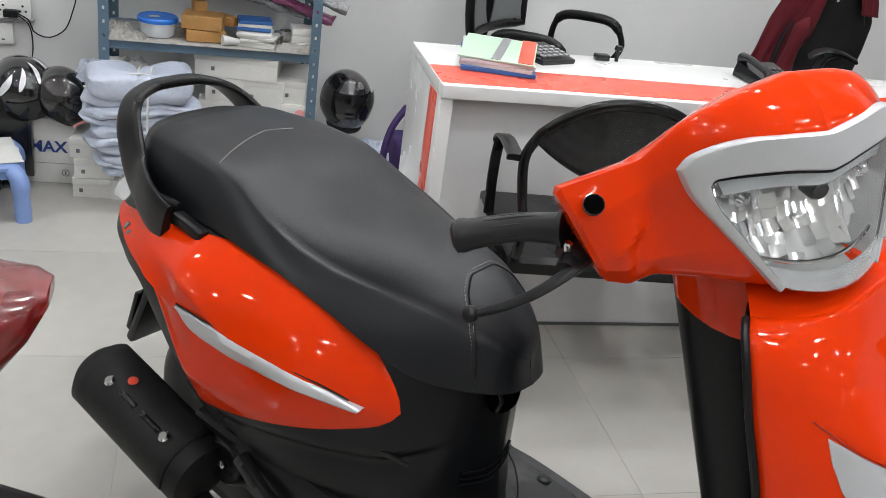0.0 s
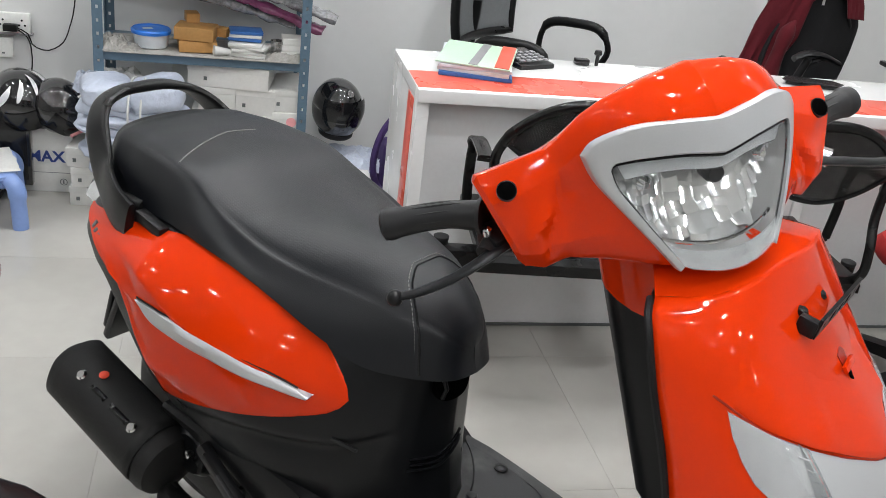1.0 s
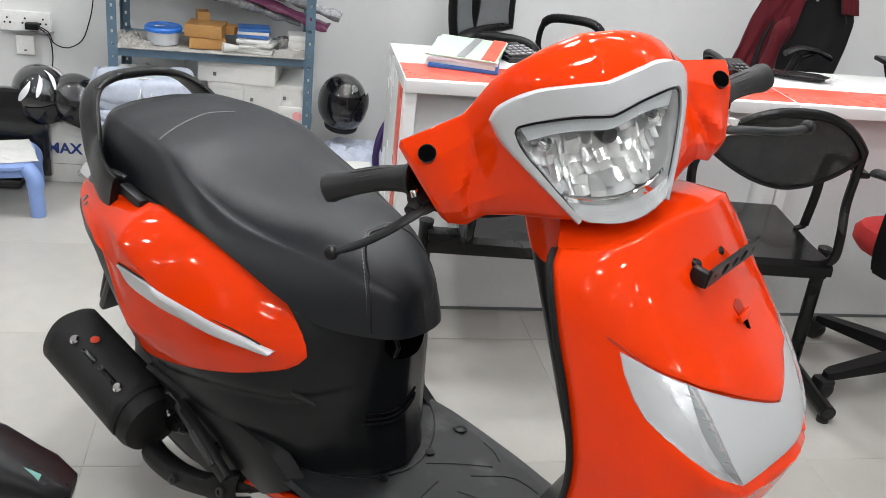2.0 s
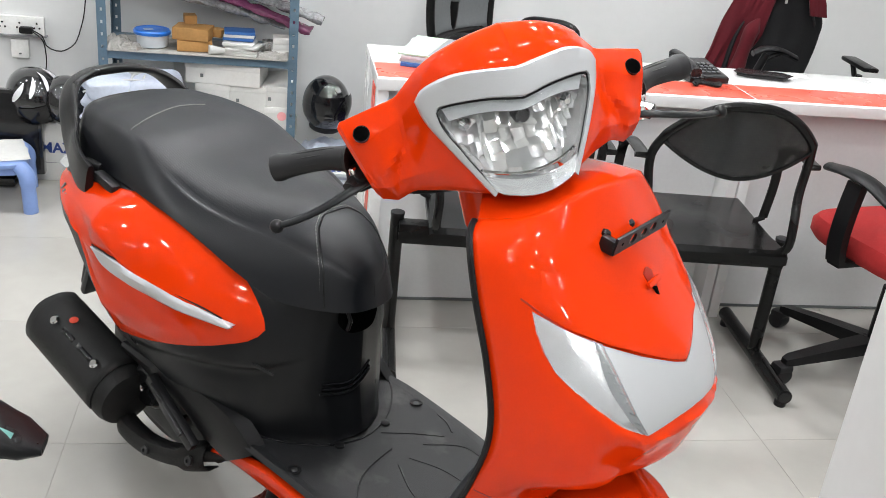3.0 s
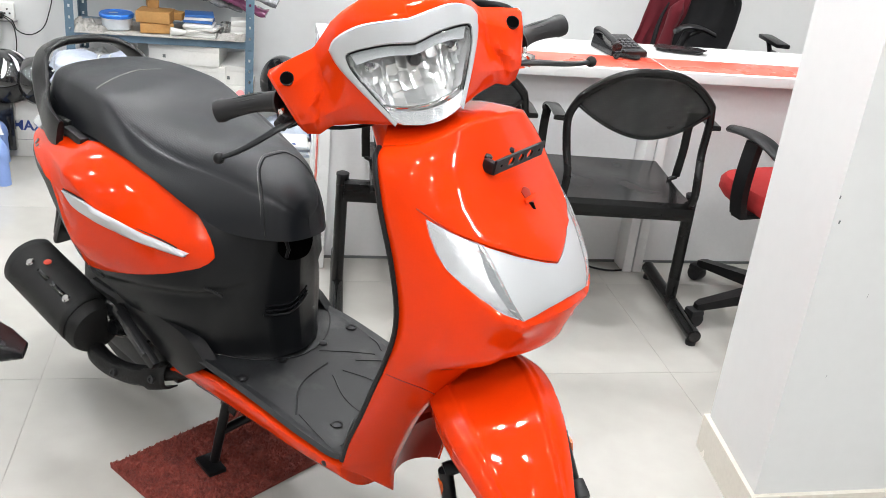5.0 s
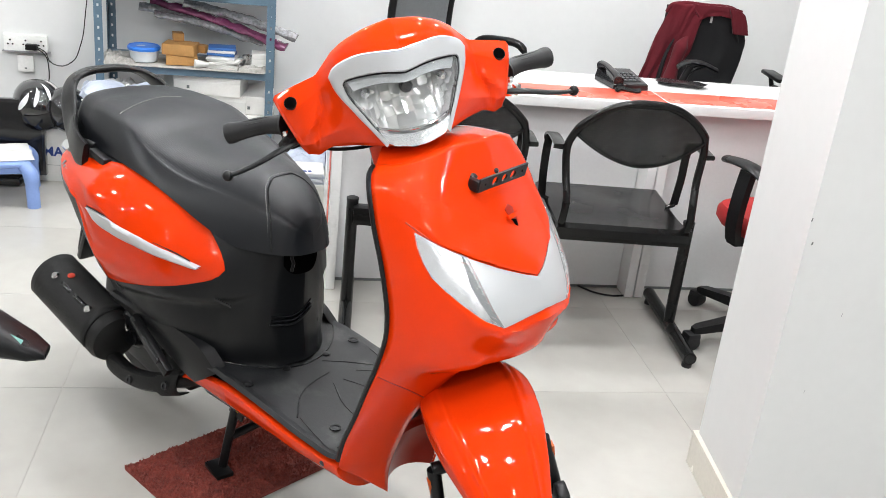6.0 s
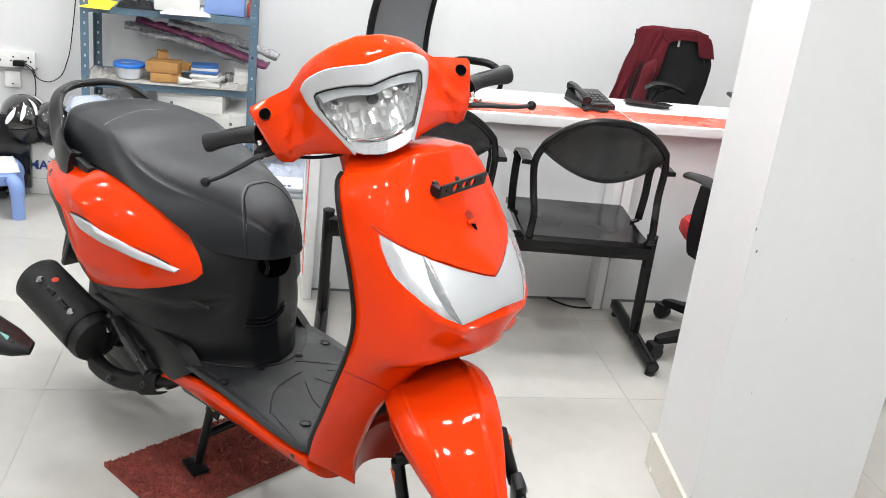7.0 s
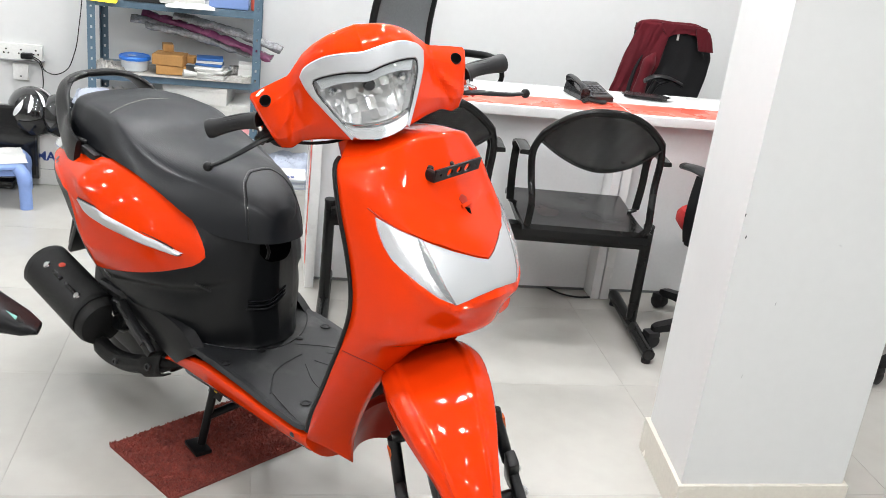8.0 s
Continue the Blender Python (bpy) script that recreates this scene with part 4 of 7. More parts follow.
for x, y in ((-0.004, -0.183), (-0.004, 0.143), (0.216, -0.125), (0.216, 0.125)):
    part("screw_cup", lathe([(0.013, 0.001), (0.0125, 0.003), (0.009, 0.002), (0.008, -0.004)], (x, y, board_z(x)), (0, 0, 1), 20), SATIN_BLACK, floorboard)
    part("board_screw", lathe([(0.006, -0.003), (0.006, 0.001), (0.003, 0.002)], (x, y, board_z(x)), (0, 0, 1), 12), DARK_METAL, floorboard)
ribs = []
for pts in ([(0.145, -0.170), (0.082, -0.098), (0.066, -0.035), (0.062, 0.0)], [(0.090, 0.060), (0.152, 0.126), (0.194, 0.129)], [(0.018, 0.018), (0.060, 0.070), (0.100, 0.112)], [(0.047, 0.152), (0.075, 0.148), (0.101, 0.134)],
            [(0.225, -0.085), (0.250, -0.130), (0.282, -0.170)], [(0.15, -0.165), (0.19, -0.172), (0.285, -0.187)], [(0.10, -0.020), (0.16, -0.050), (0.255, -0.060)], [(0.10, 0.010), (0.16, 0.040), (0.255, 0.050)],
            [(0.265, -0.165), (0.268, -0.08), (0.268, 0.08), (0.265, 0.130)], [(-0.03, -0.196), (0.10, -0.194), (0.24, -0.188)]):
    ribs.append(tube([(x, y, board_z(x) + 0.0002) for x, y in curve(pts, 16)], 0.0017, 6))
part("board_rib", join(*ribs), FLOOR_RUBBER, floorboard, "raised ribs of the floorboard")
part("board_seam", tube([(x, y, board_z(x) + 0.001) for x, y in curve([(-0.150, -0.186), (-0.060, -0.137), (-0.010, -0.080), (0.009, -0.020), (-0.001, 0.042), (-0.060, 0.130), (-0.128, 0.180)], 40)], 0.0016, 6), SCREEN, floorboard)
for x, y in ((-0.002, -0.073), (0.004, 0.044)):
    part("tunnel_screw", lathe([(0.010, 0), (0.009, 0.004), (0.004, 0.005)], (x, y, board_z(x)), (0, 0, 1), 14), SATIN_BLACK, floorboard)

# red side sills under the floorboard
for side in (-1, 1):
    rows = []
    for x in np.linspace(-0.23, 0.300, 26):
        zt = np.interp(x, [-0.23, -0.16, -0.05, 0.1, 0.25, 0.318], [0.292, 0.330, 0.352, 0.338, 0.318, 0.318])
        zb = np.interp(x, [-0.23, -0.16, -0.05, 0.1, 0.25, 0.318], [0.272, 0.262, 0.255, 0.248, 0.236, 0.228])
        yo = np.interp(x, [-0.23, -0.05, 0.15, 0.318], [0.196, 0.212, 0.210, 0.196])
        yi = np.interp(x, [-0.23, -0.05, 0.15, 0.318], [0.165, 0.160, 0.150, 0.120])
        if side > 0:
            yo, yi = 0.84 * yo, 0.84 * yi
        rows.append([(x, side * (yo - 0.010), zt), (x, side * yo, zt - 0.008), (x, side * (yo * 0.75 + yi * 0.25 + 0.004), zt * 0.55 + zb * 0.45), (x, side * (yo * 0.4 + yi * 0.6), zb * 0.8 + zt * 0.2), (x, side * yi, zb), (x, side * (yi - 0.05), zb - 0.012)])
    fine = np.array([curve(r, 14) for r in rows])
    sill = part("side_sill", grid(fine), RED, scooter, "red side sill under the floorboard")
    sill.modifiers.new("thickness", "SOLIDIFY").thickness = 0.004
    part("sill_cap", (fine[-1], [tuple(range(14))]), RED, sill, smooth=False)
    part("sill_bolt", lathe([(0.007, 0), (0.007, 0.004), (0.004, 0.005)], (0.257, side * (0.196 if side < 0 else 0.165), 0.300), (0.2, side, -0.2), 14), SATIN_BLACK, sill)
part("belly_pan", box((0.03, 0, 0.262), (0.50, 0.30, 0.06), 0.02), BLACK_PLASTIC, scooter, "black underside between the sills")

# rear body
BODY = [
    (-0.86, 0.060, 0.660, 0.700), (-0.80, 0.150, 0.660, 0.712), (-0.70, 0.212, 0.640, 0.725), (-0.60, 0.243, 0.610, 0.738), (-0.55, 0.250, 0.560, 0.744),
    (-0.50, 0.254, 0.475, 0.748), (-0.40, 0.248, 0.425, 0.750), (-0.30, 0.232, 0.385, 0.742), (-0.20, 0.208, 0.352, 0.715),
    (-0.13, 0.186, 0.352, 0.680), (-0.05, 0.146, 0.360, 0.655), (0.00, 0.105, 0.362, 0.650), (0.03, 0.066, 0.365, 0.645), (0.046, 0.021, 0.370, 0.640),
]


def body_width(x, z):
    w, lo, hi = np.moveaxis(spline(BODY, x), -1, 0)
    lo = np.minimum(lo, np.interp(x, [-0.8, -0.7, -0.6, -0.5], [0.60, 0.55, 0.50, 0.46]))
    t = np.clip((z - lo) / (hi - lo), -0.2, 1.2)
    q = np.abs(t - 0.45)
    return w * np.where(t < 0.45, 1 - 0.55 * q**2, 1 - 0.62 * q**2 - 1.0 * q**4)


def front_back(x, z):
    """How far the tunnel's front leans back above its foot."""
    k = np.clip((z - 0.385) / 0.10, 0, 1)
    return (0.046 + 0.012 * (3 * k**2 - 2 * k**3)) * np.clip((x + 0.12) / 0.15, 0, 1)


rows = []
for x in np.r_[np.linspace(-0.86, -0.05, 56), np.linspace(-0.04, 0.046, 16)]:
    w, lo, hi = spline(BODY, x)
    z = lo + (hi - lo) * np.linspace(0, 1, 48)
    y = body_width(np.full(48, x), z)
    under = np.interp(x, [-0.40, -0.287, -0.188, -0.105, -0.03], [0.465, 0.487, 0.502, 0.522, 0.545]) - z
    dent = 0.013 * np.clip(under / 0.010, 0, 1) * np.exp(-np.clip(under - 0.010, 0, 1) / 0.045) * np.clip((x + 0.45) / 0.1, 0, 1) * np.clip((0.0 - x) / 0.08, 0, 1)
    flare = 0.016 * np.exp(-(z - lo) / 0.012) * np.clip((x + 0.15) / 0.1, 0, 1)
    y = y - dent + flare
    xs = x - front_back(x, z)
    off = 0.02 * float(np.clip((x + 0.35) / 0.3, 0, 1))
    h = np.maximum(y - off, 0)
    rows.append([(c, -off - a, b) for a, b, c in zip(h, z, xs)] + [(c, a - off, b) for a, b, c in zip(h[::-1], z[::-1], xs[::-1])])
rear_body = part("rear_body", loft(rows), BLACK_PLASTIC, scooter, "black plastic under-seat body", sharp=50)
# vent and key recess on the front of the tunnel
def tunnel_front(y, z, out=0.0):
    x = 0.046 - 6.2 * (y + 0.02)**2
    return np.array((x - float(front_back(np.array(x), np.array(z))) + out, y, z))


vent = []
for dz, r in ((0.0, 0.0035), (0.011, 0.0028)):
    vent.append(tube(np.array([tunnel_front(y, z + dz, 0.0005) for y, z in curve([(-0.093, 0.476), (-0.060, 0.474), (-0.044, 0.476), (-0.02, 0.488), (0.004, 0.502)], 18)]), r, 6))
part("tunnel_vent", join(*vent), SCREEN, rear_body, "narrow dark vent slot")
part("vent_lip", tube(np.array([tunnel_front(y, z - 0.006, 0.001) for y, z in curve([(-0.097, 0.473), (-0.060, 0.471), (-0.044, 0.473), (-0.02, 0.485), (0.006, 0.500)], 18)]), 0.0028, 6), BLACK_PLASTIC, rear_body)
# black sheet laid on the tunnel, coloured as the shade in the recess
recess = np.array([[tunnel_front(y, 0.588 + 0.024 * abs((y + 0.025) / 0.047)**4 + (0.056 - 0.024 * abs((y + 0.025) / 0.047)**4) * f, 0.0015) for f in np.linspace(0, 1, 6)] for y in np.linspace(-0.072, 0.022, 28)])
part("seat_hook_recess", grid(recess), VOID, rear_body, "dark recess under the seat nose")
part("hook", tube(np.array([tunnel_front(-0.060, 0.640, 0.004), tunnel_front(-0.060, 0.620, 0.014), tunnel_front(-0.060, 0.600, 0.008)]), 0.004, 8), SATIN_BLACK, rear_body)
part("side_scuff", box((-0.105, -0.176, 0.522), (0.045, 0.004, 0.006), 0.001, (0, 12, 20)), FLOOR_RUBBER, rear_body)

panel_edge = outline(
    [(-0.800, 0.690), (-0.70, 0.708), (-0.60, 0.726), (-0.50, 0.743), (-0.42, 0.751), (-0.34, 0.748), (-0.27, 0.730), (-0.217, 0.704), (-0.150, 0.653), (-0.118, 0.612), (-0.112, 0.593), (-0.128, 0.574), (-0.175, 0.550), (-0.257, 0.519), (-0.36, 0.490), (-0.43, 0.473), (-0.468, 0.466)],
    [(-0.468, 0.466), (-0.488, 0.505), (-0.516, 0.566), (-0.560, 0.619), (-0.635, 0.661), (-0.72, 0.681), (-0.800, 0.690)], n=60)
STRIPE_X = [-0.80, -0.60, -0.52, -0.467, -0.40, -0.30, -0.17, -0.11]
STRIPE_Z = [0.690, 0.696, 0.688, 0.675, 0.650, 0.622, 0.598, 0.588]
PANEL_TOP = [[-0.80, -0.70, -0.60, -0.50, -0.42, -0.34, -0.267, -0.217, -0.147, -0.112], [0.690, 0.708, 0.726, 0.743, 0.751, 0.748, 0.730, 0.704, 0.651, 0.600]]
PANEL_LOW = [[-0.80, -0.72, -0.635, -0.56, -0.516, -0.468, -0.43, -0.36, -0.257, -0.175, -0.112], [0.690, 0.681, 0.661, 0.619, 0.566, 0.466, 0.473, 0.490, 0.519, 0.550, 0.588]]


def panel_lift(x, z, rho):
    """The upper panel swells to an edge over the stripe; below it the surface is scooped."""
    line = np.interp(x, STRIPE_X, STRIPE_Z) - 0.006
    top, low = np.interp(x, *PANEL_TOP), np.interp(x, *PANEL_LOW)
    amount = np.clip((top - low) / 0.22, 0, 1)
    above = np.clip((z - line) / np.maximum(top - line, 0.01), 0, 1)
    below = np.clip((line - z) / np.maximum(line - low, 0.01), 0, 1)
    swell = 0.019 * amount * np.clip((-0.10 - x) / 0.15, 0, 1) * np.clip((x + 0.66) / 0.16, 0, 1) * np.where(z > line, 1 - above**1.25, 1 - 0.55 * np.clip(below / 0.14, 0, 1)**0.8 - 0.45 * below)
    fold = 0.007 * amount * np.exp(-((below - 0.62) / 0.10)**2) * np.clip((-0.38 - x) / 0.08, 0, 1)
    return 0.001 + 0.016 * (1 - np.clip(rho, 0, 1)**2.8) + swell + fold


for side in (-1, 1):
    def flank(x, z, side=side):
        x, z = np.asarray(x, float), np.asarray(z, float)
        w = body_width(x, z)
        return np.stack([x, -w if side < 0 else w - 0.012 - 0.04 * np.clip((x + 0.35) / 0.3, 0, 1), z], -1)

    sign = (lambda x, z, r: panel_lift(x, z, r)) if side < 0 else (lambda x, z, r: -panel_lift(x, z, r))
    panel = part("rear_panel", patch(panel_edge, flank, sign, 40, -side * -0.010 if side > 0 else 0.010, (-0.40, 0.62)), RED, scooter, "glossy red rear side panel", sharp=50)
    flip = 1 if side < 0 else -1
    over = curve([(-0.490, 0.650), (-0.43, 0.652), (-0.355, 0.645), (-0.280, 0.632), (-0.211, 0.615), (-0.156, 0.597)], 40)
    under = curve([(-0.488, 0.648), (-0.462, 0.629), (-0.395, 0.613), (-0.300, 0.603), (-0.225, 0.596), (-0.160, 0.591)], 40)
    strip = []
    for f, up in ((0, -0.012), (0, 0.0008), (0.05, 0.0028), (0.3, 0.0046), (0.7, 0.0040), (0.95, 0.0022), (1, 0.0006), (1, -0.012)):
        q = over * (1 - f) + under * f
        base = flank(q[:, 0], q[:, 1])
        base[:, 1] += side * (panel_lift(q[:, 0], q[:, 1], 0.25) + up)
        strip.append(base)
    part("silver_stripe", grid(np.array(strip)), SILVER, panel, "silver accent stripe")
    gap = curve([(-0.490, 0.6525), (-0.43, 0.655), (-0.355, 0.648), (-0.280, 0.635), (-0.211, 0.6185), (-0.175, 0.607)], 30)
    gap_line = flank(gap[:, 0], gap[:, 1])
    gap_line[:, 1] += side * (panel_lift(gap[:, 0], gap[:, 1], 0.3) + 0.0005)
    part("stripe_gap", tube(gap_line, 0.0016, 6), SATIN_BLACK, panel)
    # badge along the rear edge: plain bars and a small light mark
    marks = []
    for k in range(8):
        q = k / 7
        cx, cz, hx, hz = -0.703 + 0.118 * q, 0.682 - 0.014 * q + (0.0015 if k % 3 == 0 else 0), 0.0046, 0.0042 + 0.0015 * (k % 3 == 0)
        e = np.array([(cx - hx - 0.003, cz - hz), (cx + hx - 0.003, cz - hz), (cx + hx + 0.003, cz + hz), (cx - hx + 0.003, cz + hz)])
        e = outline(*[[a, b] for a, b in zip(e, np.roll(e, -1, 0))], n=4)
        marks.append(patch(e, flank, lambda x, z, r, flip=flip: flip * (panel_lift(x, z, 0.80) + 0.001), 2, flip * 0.004))
    part("badge_bar", join(*marks), INK_GREY, panel, "dark grey badge bars")
    cross = []
    for d in (0.0, 0.014):
        q = np.c_[np.linspace(-0.572, -0.554, 6), np.linspace(0.660 + d, 0.674 - d, 6)]
        line = flank(q[:, 0], q[:, 1])
        line[:, 1] += side * (panel_lift(q[:, 0], q[:, 1], 0.80) + 0.001)
        cross.append(tube(line, 0.0026, 6))
    part("badge_mark", join(*cross), CHROME, panel, "small chrome cross mark")

# seat: x, crown z, crease y and z, foot y and z
SEAT = [
    (-0.815, 0.775, 0.030, 0.772, 0.050, 0.752), (-0.795, 0.822, 0.075, 0.812, 0.105, 0.742), (-0.75, 0.846, 0.115, 0.834, 0.145, 0.738),
    (-0.66, 0.856, 0.140, 0.844, 0.170, 0.742), (-0.56, 0.853, 0.152, 0.842, 0.182, 0.750), (-0.49, 0.842, 0.158, 0.834, 0.190, 0.752),
    (-0.42, 0.820, 0.162, 0.806, 0.198, 0.750), (-0.34, 0.808, 0.160, 0.780, 0.200, 0.742), (-0.25, 0.803, 0.148, 0.764, 0.192, 0.716),
    (-0.17, 0.801, 0.130, 0.758, 0.178, 0.684), (-0.10, 0.790, 0.108, 0.748, 0.150, 0.652), (-0.06, 0.773, 0.090, 0.735, 0.124, 0.646),
    (-0.030, 0.752, 0.072, 0.723, 0.100, 0.645), (-0.010, 0.732, 0.056, 0.708, 0.078, 0.645), (0.000, 0.717, 0.043, 0.698, 0.058, 0.645), (0.004, 0.703, 0.032, 0.690, 0.040, 0.645), (0.006, 0.690, 0.0205, 0.684, 0.021, 0.645),
]


NOSE_OFF = 0.02


def seat_at(x, f):
    """The seat's skin: f from 0 on the crown to 1 on the crease and 2 at the foot (negative: right)."""
    x, f = np.broadcast_arrays(np.asarray(x, float), np.asarray(f, float))
    zc, cy, cz, by, bz = np.moveaxis(spline(SEAT, x), -1, 0)
    g = np.abs(f)
    a = np.clip(g, 0, 1)
    b = np.clip(g - 1, 0, 1)
    y = cy * a + (by - cy) * b**0.95 + 0.005 * np.sin(np.pi * b)
    z = zc - (zc - cz) * a**np.interp(x, [-0.5, -0.3], [3.0, 2.3]) - (cz - bz) * b**1.05
    soft = 0.002 * np.exp(-((g - 1) / 0.06)**2)
    off = NOSE_OFF * np.clip((x + 0.35) / 0.3, 0, 1)
    y = (y - soft) * np.clip((by - off) / by, 0, 1)
    ahead = 0.010 * b**2 * np.clip((x + 0.06) / 0.06, 0, 1)
    return np.stack([x + ahead, np.sign(f) * y - off, z - soft], -1)


fs = np.r_[-np.linspace(2, 0, 41), np.linspace(0, 2, 41)[1:]]
sx = np.r_[np.linspace(-0.815, -0.75, 10), np.linspace(-0.735, -0.07, 60), np.linspace(-0.06, 0.006, 26)]
rows = seat_at(sx[:, None], fs[None, :])
seat = part("seat", loft(np.concatenate([rows, rows[:, ::-8][:, 1:-1] * np.array([1, 0.7, 0]) + np.array([-0.004, 0, 0]) + rows[:, :1] * np.array([0, 0, 1]) - np.array([0, 0, 0.002])], axis=1)), SEAT_VINYL, scooter, "black textured vinyl dual seat", sharp=60)
SEAM_F = [0, 0.3, 0.6, 0.9, 1.0, 1.2, 1.5, 1.92]
SEAM_X = [-0.103, -0.104, -0.088, -0.062, -0.056, -0.046, -0.039, -0.035]
nose_f = np.linspace(-1.92, 1.92, 50)
nose_x = np.interp(np.abs(nose_f), SEAM_F, SEAM_X)
part("nose_seam", tube(seat_at(nose_x, nose_f), 0.0018, 6), SCREEN, seat, "sewn seam round the seat nose")
stitches = [tube(seat_at(np.array(q[:, 0]), q[:, 1]) + np.array([-0.002, 0, 0.0012]), 0.0009, 5) for q in (np.c_[np.interp(np.abs(p), SEAM_F, SEAM_X) - 0.005, p] for p in (np.linspace(c - 0.016, c + 0.016, 4) for c in np.arange(-1.9, 1.91, 0.052)))]
part("nose_stitch", join(*stitches), STITCH, seat, "grey contrast stitching")
line_f = np.linspace(-0.95, 0.35, 40)
part("rear_stitch", tube(seat_at(-0.592 + 0.052 * np.abs(line_f)**1.3, line_f) + np.array([0, 0, 0.0004]), 0.0010, 6), STITCH, seat, "pale piping line across the seat")

# grab rail round the tail
rail_half = [(0.0, -0.842, 0.876), (0.055, -0.838, 0.874), (0.098, -0.825, 0.862), (0.128, -0.800, 0.836), (0.146, -0.768, 0.803), (0.164, -0.730, 0.772), (0.187, -0.682, 0.754), (0.203, -0.635, 0.742), (0.210, -0.592, 0.732)]
rail = curve([(x, -y, z) for y, x, z in rail_half[::-1]] + [(x, y, z) for y, x, z in rail_half[1:]], 70)
tangent = np.gradient(rail, axis=0)
rings = []
for p, t in zip(rail, tangent):
    k = min(abs(p[1]) / 0.17, 1)
    t = t / np.linalg.norm(t)
    thin = np.array([0, math.copysign(k, p[1]), 1.02 - k])
    thin = thin - t * (thin @ t)
    thin /= np.linalg.norm(thin)
    broad = np.cross(t, thin)
    hw, ht = 0.014 + 0.024 * k**1.6, 0.010 - 0.002 * k
    rings.append([p + hw * math.copysign(abs(math.cos(a))**0.7, math.cos(a)) * broad + ht * math.copysign(abs(math.sin(a))**0.7, math.sin(a)) * thin for a in np.linspace(0, 2 * math.pi, 18, endpoint=False)])
grab = part("grab_rail", loft(rings), SATIN_BLACK, scooter, "matt black grab rail behind the seat")
for side in (-1, 1):
    part("rail_foot", join(box((-0.550, side * 0.196, 0.742), (0.075, 0.022, 0.020), 0.006, (0, 8, side * 4)), rod((-0.60, side * 0.165, 0.755), (-0.70, side * 0.145, 0.785), 0.012), rod((-0.60, side * 0.172, 0.748), (-0.655, side * 0.176, 0.745), 0.014)), SATIN_BLACK, grab)
tail = part("tail_lamp", loft([[(x, w * math.cos(a), 0.690 + h * math.sin(a)) for a in np.linspace(0, 2 * math.pi, 20, endpoint=False)] for x, w, h in ((-0.78, 0.15, 0.035), (-0.83, 0.14, 0.034), (-0.87, 0.10, 0.030), (-0.885, 0.05, 0.02))]), LENS_GREY, scooter, "clear grey tail lamp end")
flap = part("rear_mudguard", join(box((-0.80, 0, 0.46), (0.02, 0.20, 0.24), 0.008, (0, 24, 0)), box((-0.855, 0.0, 0.41), (0.012, 0.17, 0.10), 0.004, (0, 18, 0))), BLACK_PLASTIC, scooter, "black rear mudguard flap")

# rear wheel, engine, shock absorber, exhaust
REAR = np.array([-0.615, 0.0, 0.245])
rear_wheel = part("rear_wheel", lathe([(0.05, -0.06), (0.06, -0.05), (0.06, 0.05), (0.05, 0.06)], REAR, (0, 1, 0), 24), DARK_METAL, scooter, "rear wheel")
part("tyre", lathe(prof, REAR, (0, 1, 0), 56), RUBBER, rear_wheel, "black rear tyre")
part("rim", lathe([(0.128, -0.036), (0.132, -0.040), (0.04, -0.025), (0.04, 0.025), (0.132, 0.040), (0.128, 0.036)], REAR, (0, 1, 0), 40), BLACK_PLASTIC, rear_wheel)
engine = part("engine", join(lathe([(0.05, -0.09), (0.105, -0.08), (0.115, -0.04), (0.115, 0.10), (0.06, 0.12)], (-0.33, 0.0, 0.30), (0, 1, 0), 28), box((-0.20, 0, 0.285), (0.20, 0.18, 0.12), 0.02, (0, -8, 0)), box((-0.45, 0.09, 0.27), (0.36, 0.08, 0.13), 0.03)), DARK_METAL, scooter, "dark engine block under the body")
part("gear_case", join(box((-0.42, -0.125, 0.300), (0.22, 0.07, 0.11), 0.025, (0, 12, 0)), box((-0.47, -0.10, 0.240), (0.26, 0.10, 0.10), 0.02, (0, 10, 0)), lathe([(0.045, 0), (0.052, 0.02), (0.04, 0.035)], (-0.46, -0.155, 0.315), (0, -1, 0), 20), box((-0.30, -0.135, 0.268), (0.12, 0.05, 0.075), 0.015, (0, 20, 0)), rod((-0.50, -0.15, 0.35), (-0.30, -0.165, 0.30), 0.010)), BLACK_PLASTIC, engine, "dark gear case and brackets")
part("fan_cover", lathe([(0.10, 0), (0.105, 0.02), (0.07, 0.035), (0.03, 0.036)], (-0.33, -0.09, 0.30), (0, -1, 0), 28), BLACK_PLASTIC, engine)
fins = [box((-0.20, -0.095, 0.25 + 0.014 * k), (0.13, 0.02, 0.004), 0.001, (0, -8, 0)) for k in range(7)]
part("cooling_fin", join(*fins), ALUMINIUM, engine)
for p in ((-0.27, -0.115, 0.345), (-0.385, -0.115, 0.34), (-0.36, -0.12, 0.23), (-0.335, -0.172, 0.300), (-0.445, -0.195, 0.330)):
    part("engine_bolt", lathe([(0.008, 0), (0.008, 0.012), (0.005, 0.014)], p, (0, -1, 0), 8), STEEL, engine)
muf_a, muf_b = np.array([-0.800, -0.200, 0.350]), np.array([-0.480, -0.210, 0.283])
d = (muf_b - muf_a) / np.linalg.norm(muf_b - muf_a)
muffler = part("muffler", lathe([(0.020, -0.004), (0.052, 0.0), (0.063, 0.012), (0.068, 0.035), (0.068, 0.305), (0.062, 0.322), (0.036, 0.330)], muf_a, tuple(d), 40), EXHAUST_BLACK, scooter, "matt black exhaust muffler with heat shield")
side_up = np.cross(d, np.array([0, 1.0, 0]))
side_up = -side_up / np.linalg.norm(side_up) if side_up[2] < 0 else side_up / np.linalg.norm(side_up)


